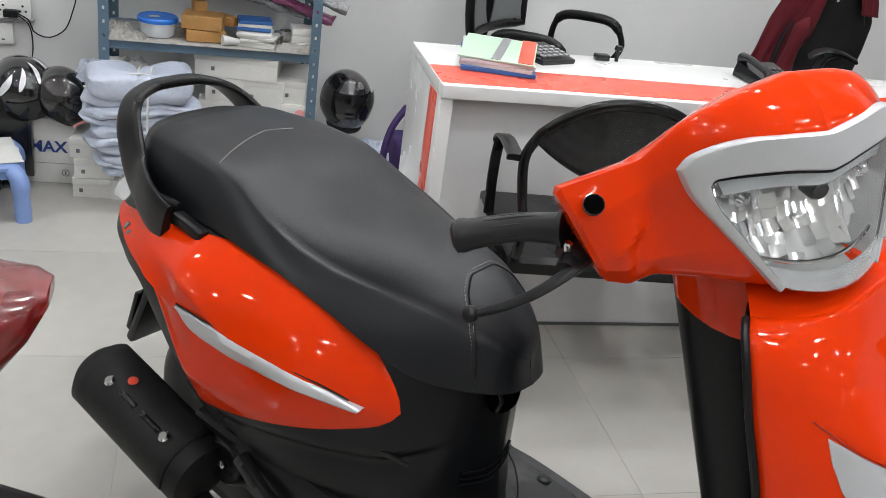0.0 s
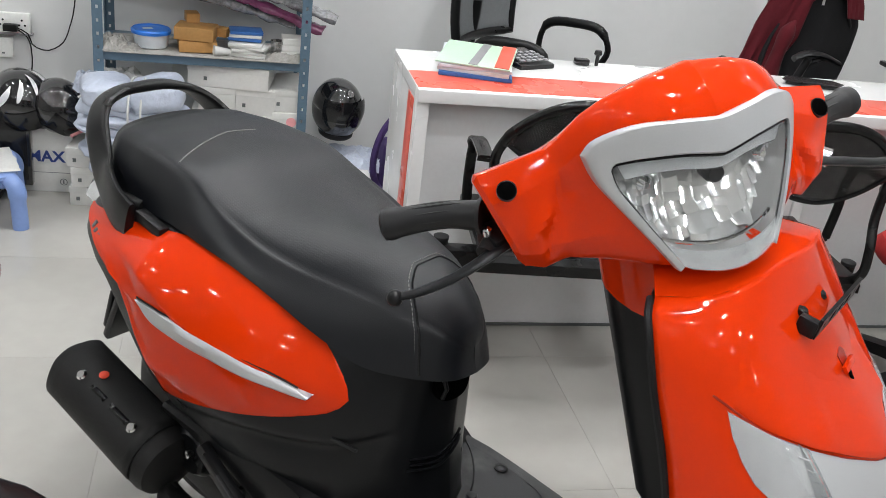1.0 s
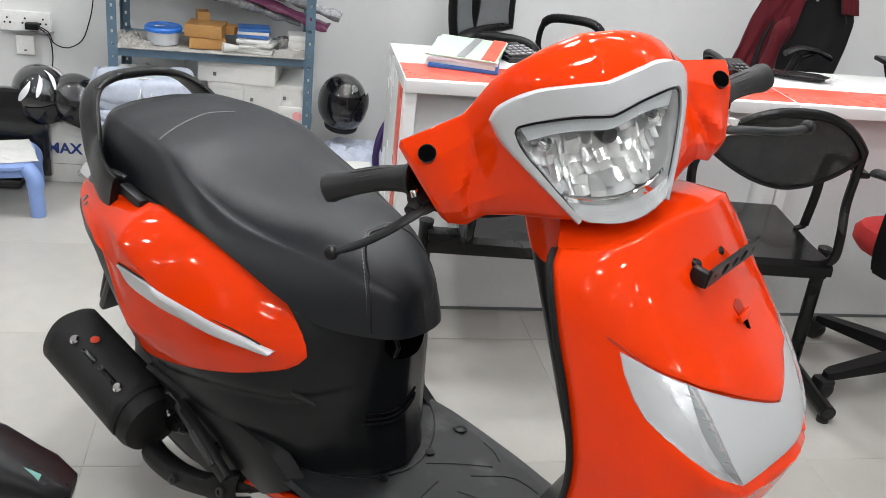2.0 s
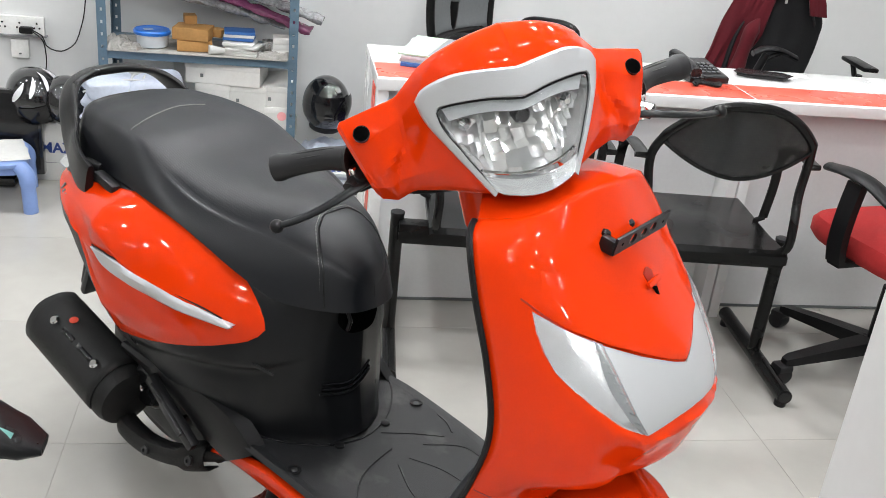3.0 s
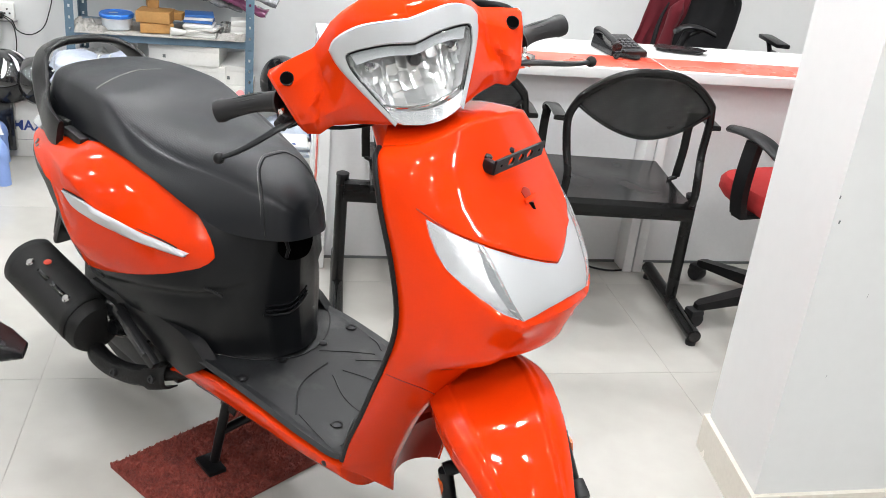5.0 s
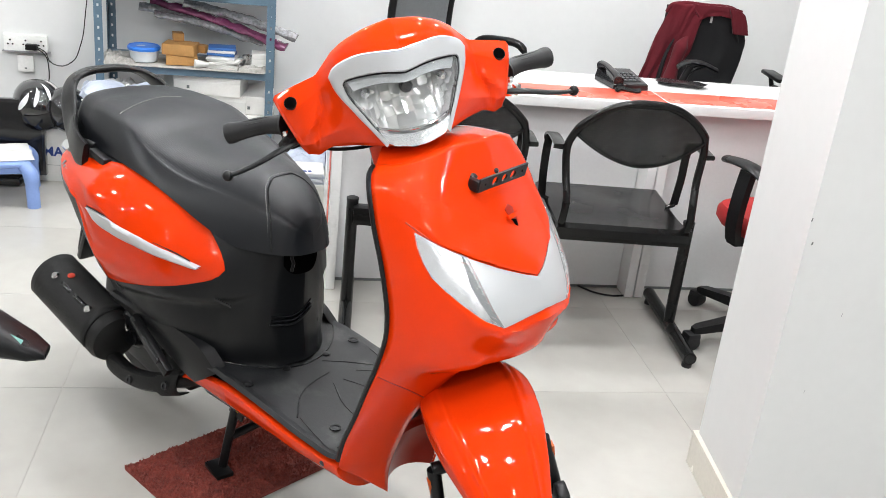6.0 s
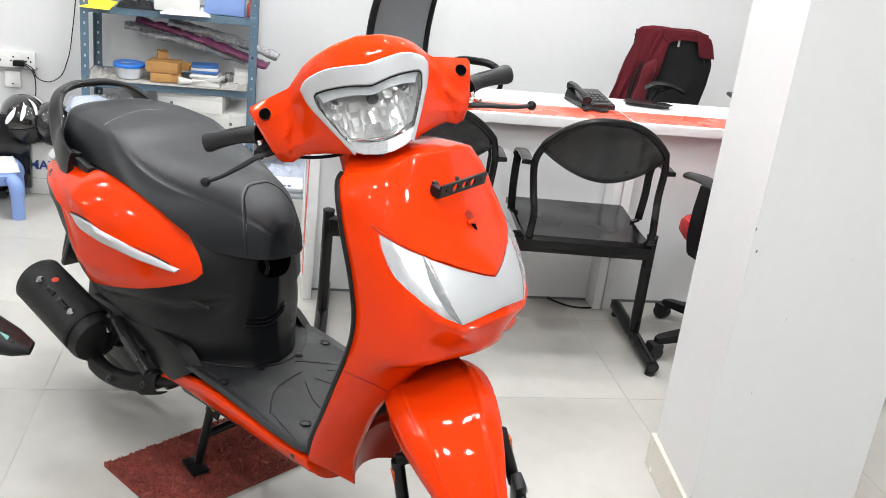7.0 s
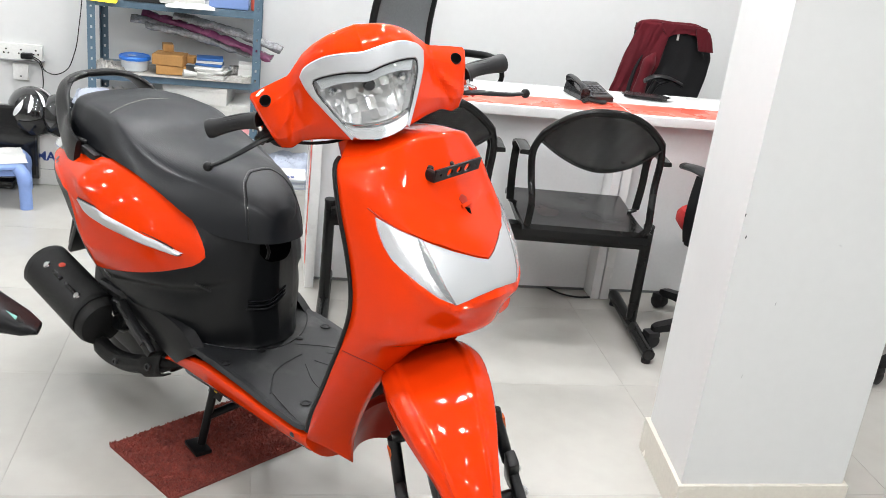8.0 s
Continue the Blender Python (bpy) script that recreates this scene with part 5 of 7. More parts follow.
def on_muffler(along, angle, r=0.069):
    return muf_a + d * along + r * (math.cos(angle) * np.array([0, -1.0, 0]) + math.sin(angle) * side_up)


shell = np.array([[on_muffler(a, t, 0.0715) for t in np.linspace(-0.3, 2.2, 20)] for a in np.linspace(0.02, 0.29, 14)])
shield_part = part("heat_shield", grid(shell), EXHAUST_BLACK, muffler)
shield_part.modifiers.new("thickness", "SOLIDIFY").thickness = 0.003
for along in (0.088, 0.250):
    part("shield_screw", lathe([(0.0105, 0), (0.0105, 0.004), (0.007, 0.008), (0.003, 0.008)], on_muffler(along, 0.96, 0.072), tuple(on_muffler(along, 0.96, 1.0) - on_muffler(along, 0.96, 0.0)), 14), CHROME, muffler, "chrome shield screw")
for c0, c1 in ((0.120, 0.165), (0.180, 0.235)):
    slot = np.array([[on_muffler(a, t, 0.0733) for t in (0.88, 1.04)] for a in np.linspace(c0, c1, 5)])
    g = part("shield_slot", grid(slot), SCREEN, muffler, "long slot in the heat shield")
    g.modifiers.new("thickness", "SOLIDIFY").thickness = 0.001
part("heat_sticker", disc(on_muffler(0.118, 1.36, 0.0725), tuple(on_muffler(0.118, 1.36, 1.0) - on_muffler(0.118, 1.36, 0.0)), 0.0095, 0.0015), ORANGE, muffler, "round orange sticker")
pipe = curve([(-0.535, -0.205, 0.272), (-0.515, -0.206, 0.245), (-0.480, -0.206, 0.224), (-0.43, -0.205, 0.216), (-0.37, -0.203, 0.222), (-0.30, -0.192, 0.240), (-0.23, -0.15, 0.258), (-0.17, -0.08, 0.262)], 34)
exhaust = part("exhaust_pipe", tube(pipe, 0.016, 14), EXHAUST_BLACK, scooter, "black exhaust pipe with heat guard")
guard = []
for k, p in enumerate(pipe[5:25]):
    half_h = 0.026 + 0.010 * (k > 14)
    guard.append([p + np.array([0, -w, h * half_h]) for w, h in ((-0.006, -1.0), (0.018, -0.95), (0.030, -0.55), (0.033, 0.15), (0.026, 0.75), (0.006, 1.0))])
gp = part("pipe_guard", grid(np.array(guard)), EXHAUST_BLACK, exhaust, "pressed black heat guard")
gp.modifiers.new("thickness", "SOLIDIFY").thickness = 0.003
for i, dz in ((13, 0.004), (22, 0.0)):
    part("guard_bolt", lathe([(0.010, 0), (0.010, 0.006), (0.0045, 0.007), (0.0045, 0.003)], pipe[i] + np.array([0, -0.033, dz]), (0, -0.95, 0.3), 12), DARK_METAL, exhaust)
# black lower side covers behind the sills, with the slot for the footrest
cover_top = curve([(-0.52, 0.402), (-0.44, 0.408), (-0.34, 0.416), (-0.24, 0.416), (-0.14, 0.400), (-0.085, 0.362)], 24)
cover_low = curve([(-0.52, 0.380), (-0.44, 0.376), (-0.38, 0.366), (-0.30, 0.345), (-0.22, 0.310), (-0.17, 0.300)], 24)
for side in (-1, 1):
    rows = []
    for f, out in ((0, -0.03), (0.03, 0.0), (0.3, 0.006), (0.7, 0.003), (0.97, -0.001), (1, -0.03)):
        q = cover_top * (1 - f) + cover_low * f
        rows.append(np.stack([q[:, 0], side * (0.206 + out - 0.10 * np.clip(-0.42 - q[:, 0], 0, 1)) * (1.0 if side < 0 else 0.86), q[:, 1]], -1))
    part("lower_side_cover", grid(np.array(rows)), SATIN_BLACK, scooter, "black plastic lower side cover")
shock = part("shock_absorber", join(rod((-0.55, -0.12, 0.30), (-0.47, -0.12, 0.50), 0.012), tube([(-0.55 + 0.08 * q + 0.0, -0.12 + 0.026 * math.cos(44 * q), 0.30 + 0.2 * q + 0.026 * math.sin(44 * q) * 0.4) for q in np.linspace(0.05, 0.95, 120)], 0.005, 6)), DARK_METAL, scooter, "rear shock absorber with coil spring")
for side in (-1, 1):
    peg = part("pillion_footrest", join(box((-0.315, side * 0.222, 0.345), (0.17, 0.020, 0.026), 0.006, (0, 34, 0)), box((-0.322, side * 0.230, 0.358), (0.11, 0.014, 0.010), 0.003, (0, 34, 0))), SATIN_BLACK, scooter, "folded black pillion footrest")
    part("footrest_pad", box((-0.300, side * 0.236, 0.342), (0.075, 0.006, 0.016), 0.002, (0, 34, 0)), DARK_METAL, peg)

# centre stand
stand = part("centre_stand", join(*[rod((-0.15, s * 0.085, 0.26), (-0.172, s * 0.118, 0.030), 0.0115) for s in (-1, 1)], rod((-0.160, -0.105, 0.115), (-0.160, 0.105, 0.115), 0.011), *[box((-0.176, s * 0.126, 0.020), (0.075, 0.045, 0.012), 0.004, (0, 0, s * 12)) for s in (-1, 1)]), SATIN_BLACK, scooter, "black tubular centre stand")
for s in (-1, 1):
    part("stand_gusset", box((-0.140, s * 0.092, 0.215), (0.05, 0.006, 0.085), 0.002, (s * 8, 14, 0)), SATIN_BLACK, stand)
part("stand_sticker", box((-0.143, -0.098, 0.205), (0.016, 0.003, 0.028), 0.0005, (-8, 14, 0)), YELLOW, stand, "small yellow sticker")


# ---- desks ----
def make_desk(x0, x1, left_stripe):
    desk = thing("reception_desk", "white laminate office desk with a red band along its top", "desk", pose(x0, 2.31, 0), "desks in a row")
    w = x1 - x0
    part("desk_top", box((w / 2, 0.225, 0.7425), (w, 0.45, 0.035), 0.003), LAMINATE, desk, "white laminate desk top")
    part("top_band", box((w / 2 + 0.001, 0.112, 0.7605), (w - 0.004, 0.170, 0.0018), 0.0004), LAMINATE_RED, desk, "red laminate band")
    for x in (0.018, w - 0.018):
        part("side_panel", box((x, 0.225, 0.3625), (0.034, 0.43, 0.723), 0.002), LAMINATE, desk)
    if left_stripe:
        part("side_band", box((-0.0005, 0.100, 0.40), (0.002, 0.085, 0.64), 0.0004), LAMINATE_RED, desk, "red vertical band")
    part("front_panel", box((w / 2, 0.105, 0.366), (w - 0.074, 0.018, 0.712), 0.002), LAMINATE_GREY, desk, "grey laminate modesty panel")
    part("kick_strip", box((w / 2, 0.0955, 0.006), (w - 0.074, 0.004, 0.010), 0.001), INK_GREY, desk)
    for k in range(3):
        part("drawer", box((w - 0.26, 0.445, 0.16 + 0.2 * k), (0.42, 0.02, 0.19), 0.003), LAMINATE, desk)
    return desk


make_desk(0.622, 1.800, True)
make_desk(1.804, 3.004, False)
single("floor_cable", tube(curve([(1.60, 2.395, 0.010), (1.66, 2.34, 0.006), (1.74, 2.32, 0.006), (1.81, 2.36, 0.008), (1.83, 2.38, 0.05)], 24), 0.004, 8), SATIN_BLACK, "thin black cable looped on the floor at the desk", "cable")


# ---- two-seat beam bench ----
def perforated_sheet(nx, nz, place, inside, hole=0.21):
    """A thin sheet of little cells, each with a round hole; place(u, v) maps 0..1 to space."""
    verts, faces = [], []
    ang = np.linspace(0, 2 * np.pi, 8, endpoint=False)
    for i in range(nx):
        for j in range(nz):
            u, v = (i + 0.5 + 0.5 * (j % 2)) / nx, (j + 0.5) / nz
            if not inside(u, v):
                continue
            base = len(verts)
            for t in ang:
                c, s = math.cos(t), math.sin(t)
                m = max(abs(c), abs(s))
                verts.append(place(u + c / m * 0.5 / nx, v + s / m * 0.5 / nz))
                verts.append(place(u + c * hole / nx, v + s * hole / nz))
            for k in range(8):
                a, b = base + 2 * k, base + 2 * ((k + 1) % 8)
                faces.append((a, a + 1, b + 1, b))
    return weld((np.array(verts), faces))


bench = thing("beam_bench", "black steel two-seat waiting bench with perforated backs, facing the desk", "bench", pose(1.26, 2.08, 0, 0, 0, -5))
part("beam", box((0, -0.02, 0.375), (1.14, 0.05, 0.06), 0.004), CHAIR_BLACK, bench, "square black steel beam")
for x in (-0.575, 0.568):
    leg = part("leg", rod((x, 0, 0.03), (x, 0, 0.418), 0.0195, n=20), CHAIR_BLACK, bench, "round black steel leg post")
    part("leg_cap", lathe([(0.0205, 0), (0.0205, 0.008), (0.012, 0.012)], (x, 0, 0.417), n=18), RUBBER, leg)
    part("foot_bar", tube([(x, -0.258, 0.036), (x, 0.26, 0.036)], 0.0225, 18), CHAIR_BLACK, leg)
    part("bar_bore", disc((x, -0.2582, 0.036), (0, -1, 0), 0.0175, 0.0012), SCREEN, leg)
    for y in (-0.240, 0.24):
        part("glide", lathe([(0.017, 0), (0.017, 0.014), (0.012, 0.016)], (x, y, 0), n=14), RUBBER, leg)


def seat_unit(cx):
    s = part("seat_pan", loft([[(cx + 0.222 * a, y, 0.437 + dz + t) for a, t in ((-1, 0), (-0.97, 0.004), (0.97, 0.004), (1, 0), (1, -0.022), (-1, -0.022))] for y, dz in ((-0.150, -0.014), (-0.135, 0.0), (0.0, -0.004), (0.26, 0.006), (0.285, -0.004))]), CHAIR_BLACK, bench, "black perforated steel seat pan", sharp=30)
    for x in (-0.09, 0.12):
        part("pan_bolt", disc((cx + x, -0.0455, 0.380), (0, -1, 0), 0.009, 0.003), SCREEN, s)

    # curved back, bowed away from the sitter
    def place(u, v):
        x = (u - 0.5) * 0.415
        return (cx + x, -0.185 - 0.020 * v + 0.10 * (x / 0.25)**2 * 0.5, 0.655 + 0.205 * v)

    def inside(u, v):
        a = abs(u - 0.5) / 0.5
        return v < 1 - 0.52 * a**2.4 and v > 0.02 + 0.42 * a**1.8 and a < 0.965

    back = part("back_sheet", perforated_sheet(60, 28, place, inside, 0.135), CHAIR_BLACK, bench, "perforated black steel backrest", smooth=False)
    us = np.linspace(0.018, 0.982, 40)
    top = [place(u, 1 - 0.52 * (abs(u - 0.5) / 0.5)**2.4) for u in us]
    low = [place(u, 0.02 + 0.42 * (abs(u - 0.5) / 0.5)**1.8) for u in us]
    side_l = curve([top[0], (cx - 0.218, -0.130, 0.70), (cx - 0.212, -0.135, 0.60), (cx - 0.205, -0.165, 0.53), (cx - 0.207, -0.160, 0.46), (cx - 0.200, -0.120, 0.425)], 24)[1:]
    side_r = [(2 * cx - p[0], p[1], p[2]) for p in side_l]
    part("back_tube", tube(np.array([*side_l[::-1], *top, *side_r]), 0.0125, 12), CHAIR_BLACK, back, "glossy black bent steel tube")
    part("back_rim", tube(np.array(low), 0.006, 8), CHAIR_BLACK, back)
    for sgn in (-1, 1):
        x = cx + sgn * 0.240
        path = curve([(x, -0.125, 0.690), (x, -0.06, 0.693), (x, 0.015, 0.690), (x, 0.058, 0.676), (x, 0.080, 0.635), (x, 0.086, 0.55), (x - sgn * 0.006, 0.092, 0.452)], 30)
        strip = []
        for k, p in enumerate(path):
            d = path[min(k + 1, 29)] - path[max(k - 1, 0)]
            d = d / np.linalg.norm(d)
            up = np.cross(d, (1, 0, 0))
            half = 0.019 if k < 15 else 0.0135
            strip.append([tuple(p + np.array([half * a, 0, 0]) + up * 0.0055 * b) for a, b in ((-1, -0.5), (-0.75, -1), (0.75, -1), (1, -0.5), (1, 0.5), (0.75, 1), (-0.75, 1), (-1, 0.5))])
        arm = part("armrest", loft(strip), CHAIR_BLACK, bench, "flat black armrest bent down to the seat")
        part("arm_bracket", rod((cx + sgn * 0.212, -0.120, 0.684), (x + sgn * 0.020, -0.116, 0.686), 0.008), CHAIR_BLACK, arm)
        part("arm_foot", rod((x - sgn * 0.003, 0.092, 0.452), (cx + sgn * 0.21, 0.092, 0.440), 0.008), CHAIR_BLACK, arm)


seat_unit(-0.270)
seat_unit(0.300)


# ---- swivel chairs ----
def star_base(parent, turn=0.0, reach=0.30):
    for k in range(5):
        a = radians(turn + 72 * k)
        c, s = math.cos(a), math.sin(a)
        leg = part("star_leg", loft([[(r * c - w * s * q, r * s + w * c * q, z + h * p) for q, p in ((-1, -1), (1, -1), (1, 1), (-1, 1))] for r, w, z, h in ((0.02, 0.028, 0.105, 0.022), (0.15, 0.024, 0.092, 0.019), (reach - 0.02, 0.018, 0.074, 0.013), (reach, 0.012, 0.070, 0.010))]), SATIN_BLACK, parent)
        wx, wy = reach * c, reach * s
        part("caster", join(lathe([(0.010, -0.026), (0.026, -0.022), (0.029, -0.008), (0.029, 0.008), (0.026, 0.022), (0.010, 0.026)], (wx, wy, 0.029), (-s, c, 0), 20), box((wx, wy, 0.050), (0.05, 0.05, 0.026), 0.010, (0, 0, math.degrees(a)))), RUBBER, leg, "black twin caster")
    part("gas_lift", join(rod((0, 0, 0.09), (0, 0, 0.30), 0.028, 0.026), rod((0, 0, 0.30), (0, 0, 0.40), 0.016)), SATIN_BLACK, parent, "black gas lift column")


def rounded_pad(w, d, h, puff=0.02, n=28):
    rings = []
    for z, f in ((0, 0.93), (0.3 * h, 1.0), (0.7 * h, 1.0), (0.92 * h, 0.95), (h, 0.80)):
        ring = []
        for a in np.linspace(0, 2 * math.pi, n, endpoint=False):
            c, s = math.cos(a), math.sin(a)
            ring.append((w / 2 * f * math.copysign(abs(c)**0.45, c), d / 2 * f * math.copysign(abs(s)**0.45, s), z))
        rings.append(ring)
    rings.append([(x * 0.4, y * 0.4, h + puff * 0.4) for x, y, _ in rings[-1]])
    return loft(rings)


def t_arm(parent, x, toward, yb=0.0):
    post = [(x, yb, 0.40), (x + 0.01 * toward, yb, 0.44), (x + 0.012 * toward, yb, 0.55), (x, yb, 0.645)]
    arm = part("armrest", loft([[(px + 0.012 * q, py + 0.028 * p, pz) for q, p in ((-1, -1), (1, -1), (1, 1), (-1, 1))] for px, py, pz in curve(post, 12)]), SATIN_BLACK, parent, "black plastic armrest")
    pad = curve([(x, yb - 0.13, 0.628), (x, yb - 0.06, 0.655), (x, yb + 0.04, 0.662), (x, yb + 0.12, 0.652)], 16)
    part("arm_pad", loft([[(p[0] + w * math.cos(a), p[1], p[2] + 0.013 * math.sin(a)) for a in np.linspace(0, 2 * math.pi, 14, endpoint=False)] for p, w in zip(pad, 0.034 * np.sin(np.linspace(0.5, 2.64, 16))**0.5)]), SATIN_BLACK, arm)
    part("arm_bracket", box((x - 0.05 * toward, yb, 0.40), (0.12, 0.05, 0.018), 0.005), SATIN_BLACK, arm)


def visitor_chair(label, at, turn):
    chair = thing("swivel_chair", label, "chair", at, "visitor chairs")
    star_base(chair, turn, 0.330)
    part("seat_cushion", moved(rounded_pad(0.44, 0.46, 0.075), pose(0, 0, 0.405)), RED_FABRIC, chair, "red fabric seat cushion")
    part("seat_shell", box((0, 0, 0.398), (0.34, 0.34, 0.02), 0.008), SATIN_BLACK, chair)
    for sgn in (-1, 1):
        t_arm(chair, sgn * 0.255, sgn, 0.0)
    part("backrest", moved(rounded_pad(0.40, 0.44, 0.06), pose(0, -0.24, 0.72, 82, 0, 0)), RED_FABRIC, chair, "red fabric backrest")
    part("back_bar", tube(curve([(0, -0.05, 0.395), (0, -0.22, 0.41), (0, -0.29, 0.50), (0, -0.285, 0.66)], 14), 0.02, 10), SATIN_BLACK, chair)


visitor_chair("red fabric swivel chair with black arms beside the pillar", pose(2.19, 1.975, 0, 0, 0, 12), 106)
visitor_chair("red fabric swivel chair mostly hidden behind the pillar", pose(2.93, 1.80, 0, 0, 0, -8), 209)


def mesh_chair(label, at, turn, arms, lift=0.0, low=0.545, tall=0.50, wide=1.0):
    chair = thing("office_chair", label, "chair", at, "chairs behind the desk")
    star_base(chair, turn)
    part("lift_rod", rod((0, 0, 0.38), (0, 0, 0.42 + lift), 0.016), SATIN_BLACK, chair)
    part("seat_cushion", moved(rounded_pad(0.47, 0.47, 0.07), pose(0, 0, 0.41 + lift)), MESH_BLACK, chair, "black fabric seat cushion")

    def place(u, v):
        w = 0.20 + 0.035 * math.sin(math.pi * (0.15 + 0.75 * v)) - 0.05 * max(v - 0.8, 0) / 0.2
        x = (u - 0.5) * 2 * w * wide
        return np.array((x, -0.235 - 0.045 * math.cos(math.pi * (v - 0.3)) - 0.05 * (1 - (x / 0.24)**2) + 0.02, low + tall * v))

    sheet = np.array([[place(u, v) for v in np.linspace(0, 1, 16)] for u in np.linspace(0, 1, 16)])
    back = part("back_mesh", grid(sheet), MESH_GREY, chair, "grey mesh backrest")
    back.modifiers.new("thickness", "SOLIDIFY").thickness = 0.006
    rim = [place(0, v) for v in np.linspace(0, 1, 14)] + [place(u, 1) + np.array([0, 0, 0.012 * math.sin(math.pi * u)]) for u in np.linspace(0, 1, 14)[1:]] + [place(1, v) for v in np.linspace(1, 0, 14)[1:]] + [place(u, 0) for u in np.linspace(1, 0, 12)[1:-1]]
    part("back_frame", tube(np.array(rim), 0.017, 10, closed=True), SATIN_BLACK, back, "black plastic back frame")
    part("back_bar", tube(curve([(0, 0, 0.40), (0, -0.20, 0.41), (0, -0.29, 0.50), (0, -0.30, low + 0.08)], 12) + np.array([0, 0, 0.5 * lift]), 0.022, 10), SATIN_BLACK, chair)
    for sgn, kind in zip((-1, 1), arms):
        if kind == "loop":
            loop = curve([(sgn * 0.20, -0.06, 0.40), (sgn * 0.275, -0.10, 0.46), (sgn * 0.285, -0.15, 0.56), (sgn * 0.285, -0.13, 0.645), (sgn * 0.285, -0.02, 0.672), (sgn * 0.285, 0.10, 0.655), (sgn * 0.285, 0.13, 0.60), (sgn * 0.28, 0.09, 0.51), (sgn * 0.265, 0.04, 0.44), (sgn * 0.20, 0.02, 0.40)], 44) + np.array([0, 0, lift])
            part("arm_loop", tube(loop, 0.012 + 0.006 * (loop[:, 2] > 0.635 + lift), 10), SATIN_BLACK, chair, "black looped armrest")
        elif kind == "swung":
            # pad swung in over the seat
            arm = part("armrest", join(tube(curve([(0.20, 0.05, 0.43 + lift), (0.185, 0.10, 0.52 + lift), (0.16, 0.115, 0.64 + lift), (0.14, 0.115, 0.695 + lift)], 14), 0.015, 10), tube(curve([(0.153, 0.115, 0.65 + lift), (0.13, 0.115, 0.68 + lift), (0.085, 0.115, 0.702 + lift)], 8), 0.009, 8)), SATIN_BLACK, chair, "black forked armrest post")
            pad = curve([(0.193, 0.115, 0.690 + lift), (0.16, 0.115, 0.710 + lift), (0.095, 0.115, 0.712 + lift), (0.025, 0.115, 0.688 + lift)], 16)
            part("arm_pad", loft([[(p[0], p[1] + w * math.cos(a), p[2] + 0.010 * math.sin(a)) for a in np.linspace(0, 2 * math.pi, 12, endpoint=False)] for p, w in zip(pad, 0.032 * np.sin(np.linspace(0.5, 2.64, 16))**0.5)]), SATIN_BLACK, arm)
        else:
            arm = part("armrest", join(rod((sgn * 0.20, 0, 0.42 + lift), (sgn * 0.27, 0, 0.44 + lift), 0.014), rod((sgn * 0.27, 0, 0.44 + lift), (sgn * 0.27, 0.02, 0.63 + lift), 0.015, 0.013), rod((sgn * 0.27, 0.0, 0.60 + lift), (sgn * 0.27, -0.06, 0.66 + lift), 0.010)), SATIN_BLACK, chair, "black forked armrest post")
            part("arm_pad", box((sgn * 0.27, 0.0, 0.668 + lift), (0.06, 0.22, 0.018), 0.008), SATIN_BLACK, arm)
    return chair


mesh_chair("black office chair with grey mesh back behind the desk", pose(1.23, 3.145, 0, 0, 0, -130), 20, ("loop", "loop"), 0.09, 0.70)
mesh_chair("black office chair behind the desk with a jacket over its back", pose(2.282, 3.035, 0, 0, 0, 172), 50, ("tee", "swung"), 0.09, 0.52, 0.40, 0.68)


# maroon jacket over that chair's back, its black lining turned out
def drape(x0, x1, z0, z1, off, seed, depth=1.0, nx=22, nz=20):
    """Hanging cloth between x0..x1 and z0..z1 (functions of the other), folded lengthwise."""
    rows = []
    for i in range(nx):
        u = i / (nx - 1)
        row = []
        for j in range(nz):
            v = j / (nz - 1)
            z = z0(u) + (z1(u) - z0(u)) * v
            x = x0(v) + (x1(v) - x0(v)) * u
            fold = 0.018 * noise.noise((6 * u + seed, 2.2 * v, seed)) * (1 - 0.6 * v) + 0.004 * noise.noise((16 * u, 6 * v, seed + 4.0))
            row.append((x, -0.055 * (1 - (x / 0.26)**2) + off + depth * fold, z))
        rows.append(row)
    return grid(np.array(rows))


jacket = thing("jacket", "maroon jacket with black lining hung over an office chair back", "jacket", pose(2.283, 3.285, 0.004, 0, 0, -6))
def across(z0, z1, zs, xs):
    return lambda v: float(np.interp(z0 + (z1 - z0) * v, zs, xs))


def lower_hem(u):
    return float(np.interp(-0.06 + 0.225 * u, [-0.06, -0.022, 0.0, 0.022, 0.07, 0.115, 0.165], [0.985, 0.938, 0.952, 0.958, 0.963, 0.955, 0.95]))


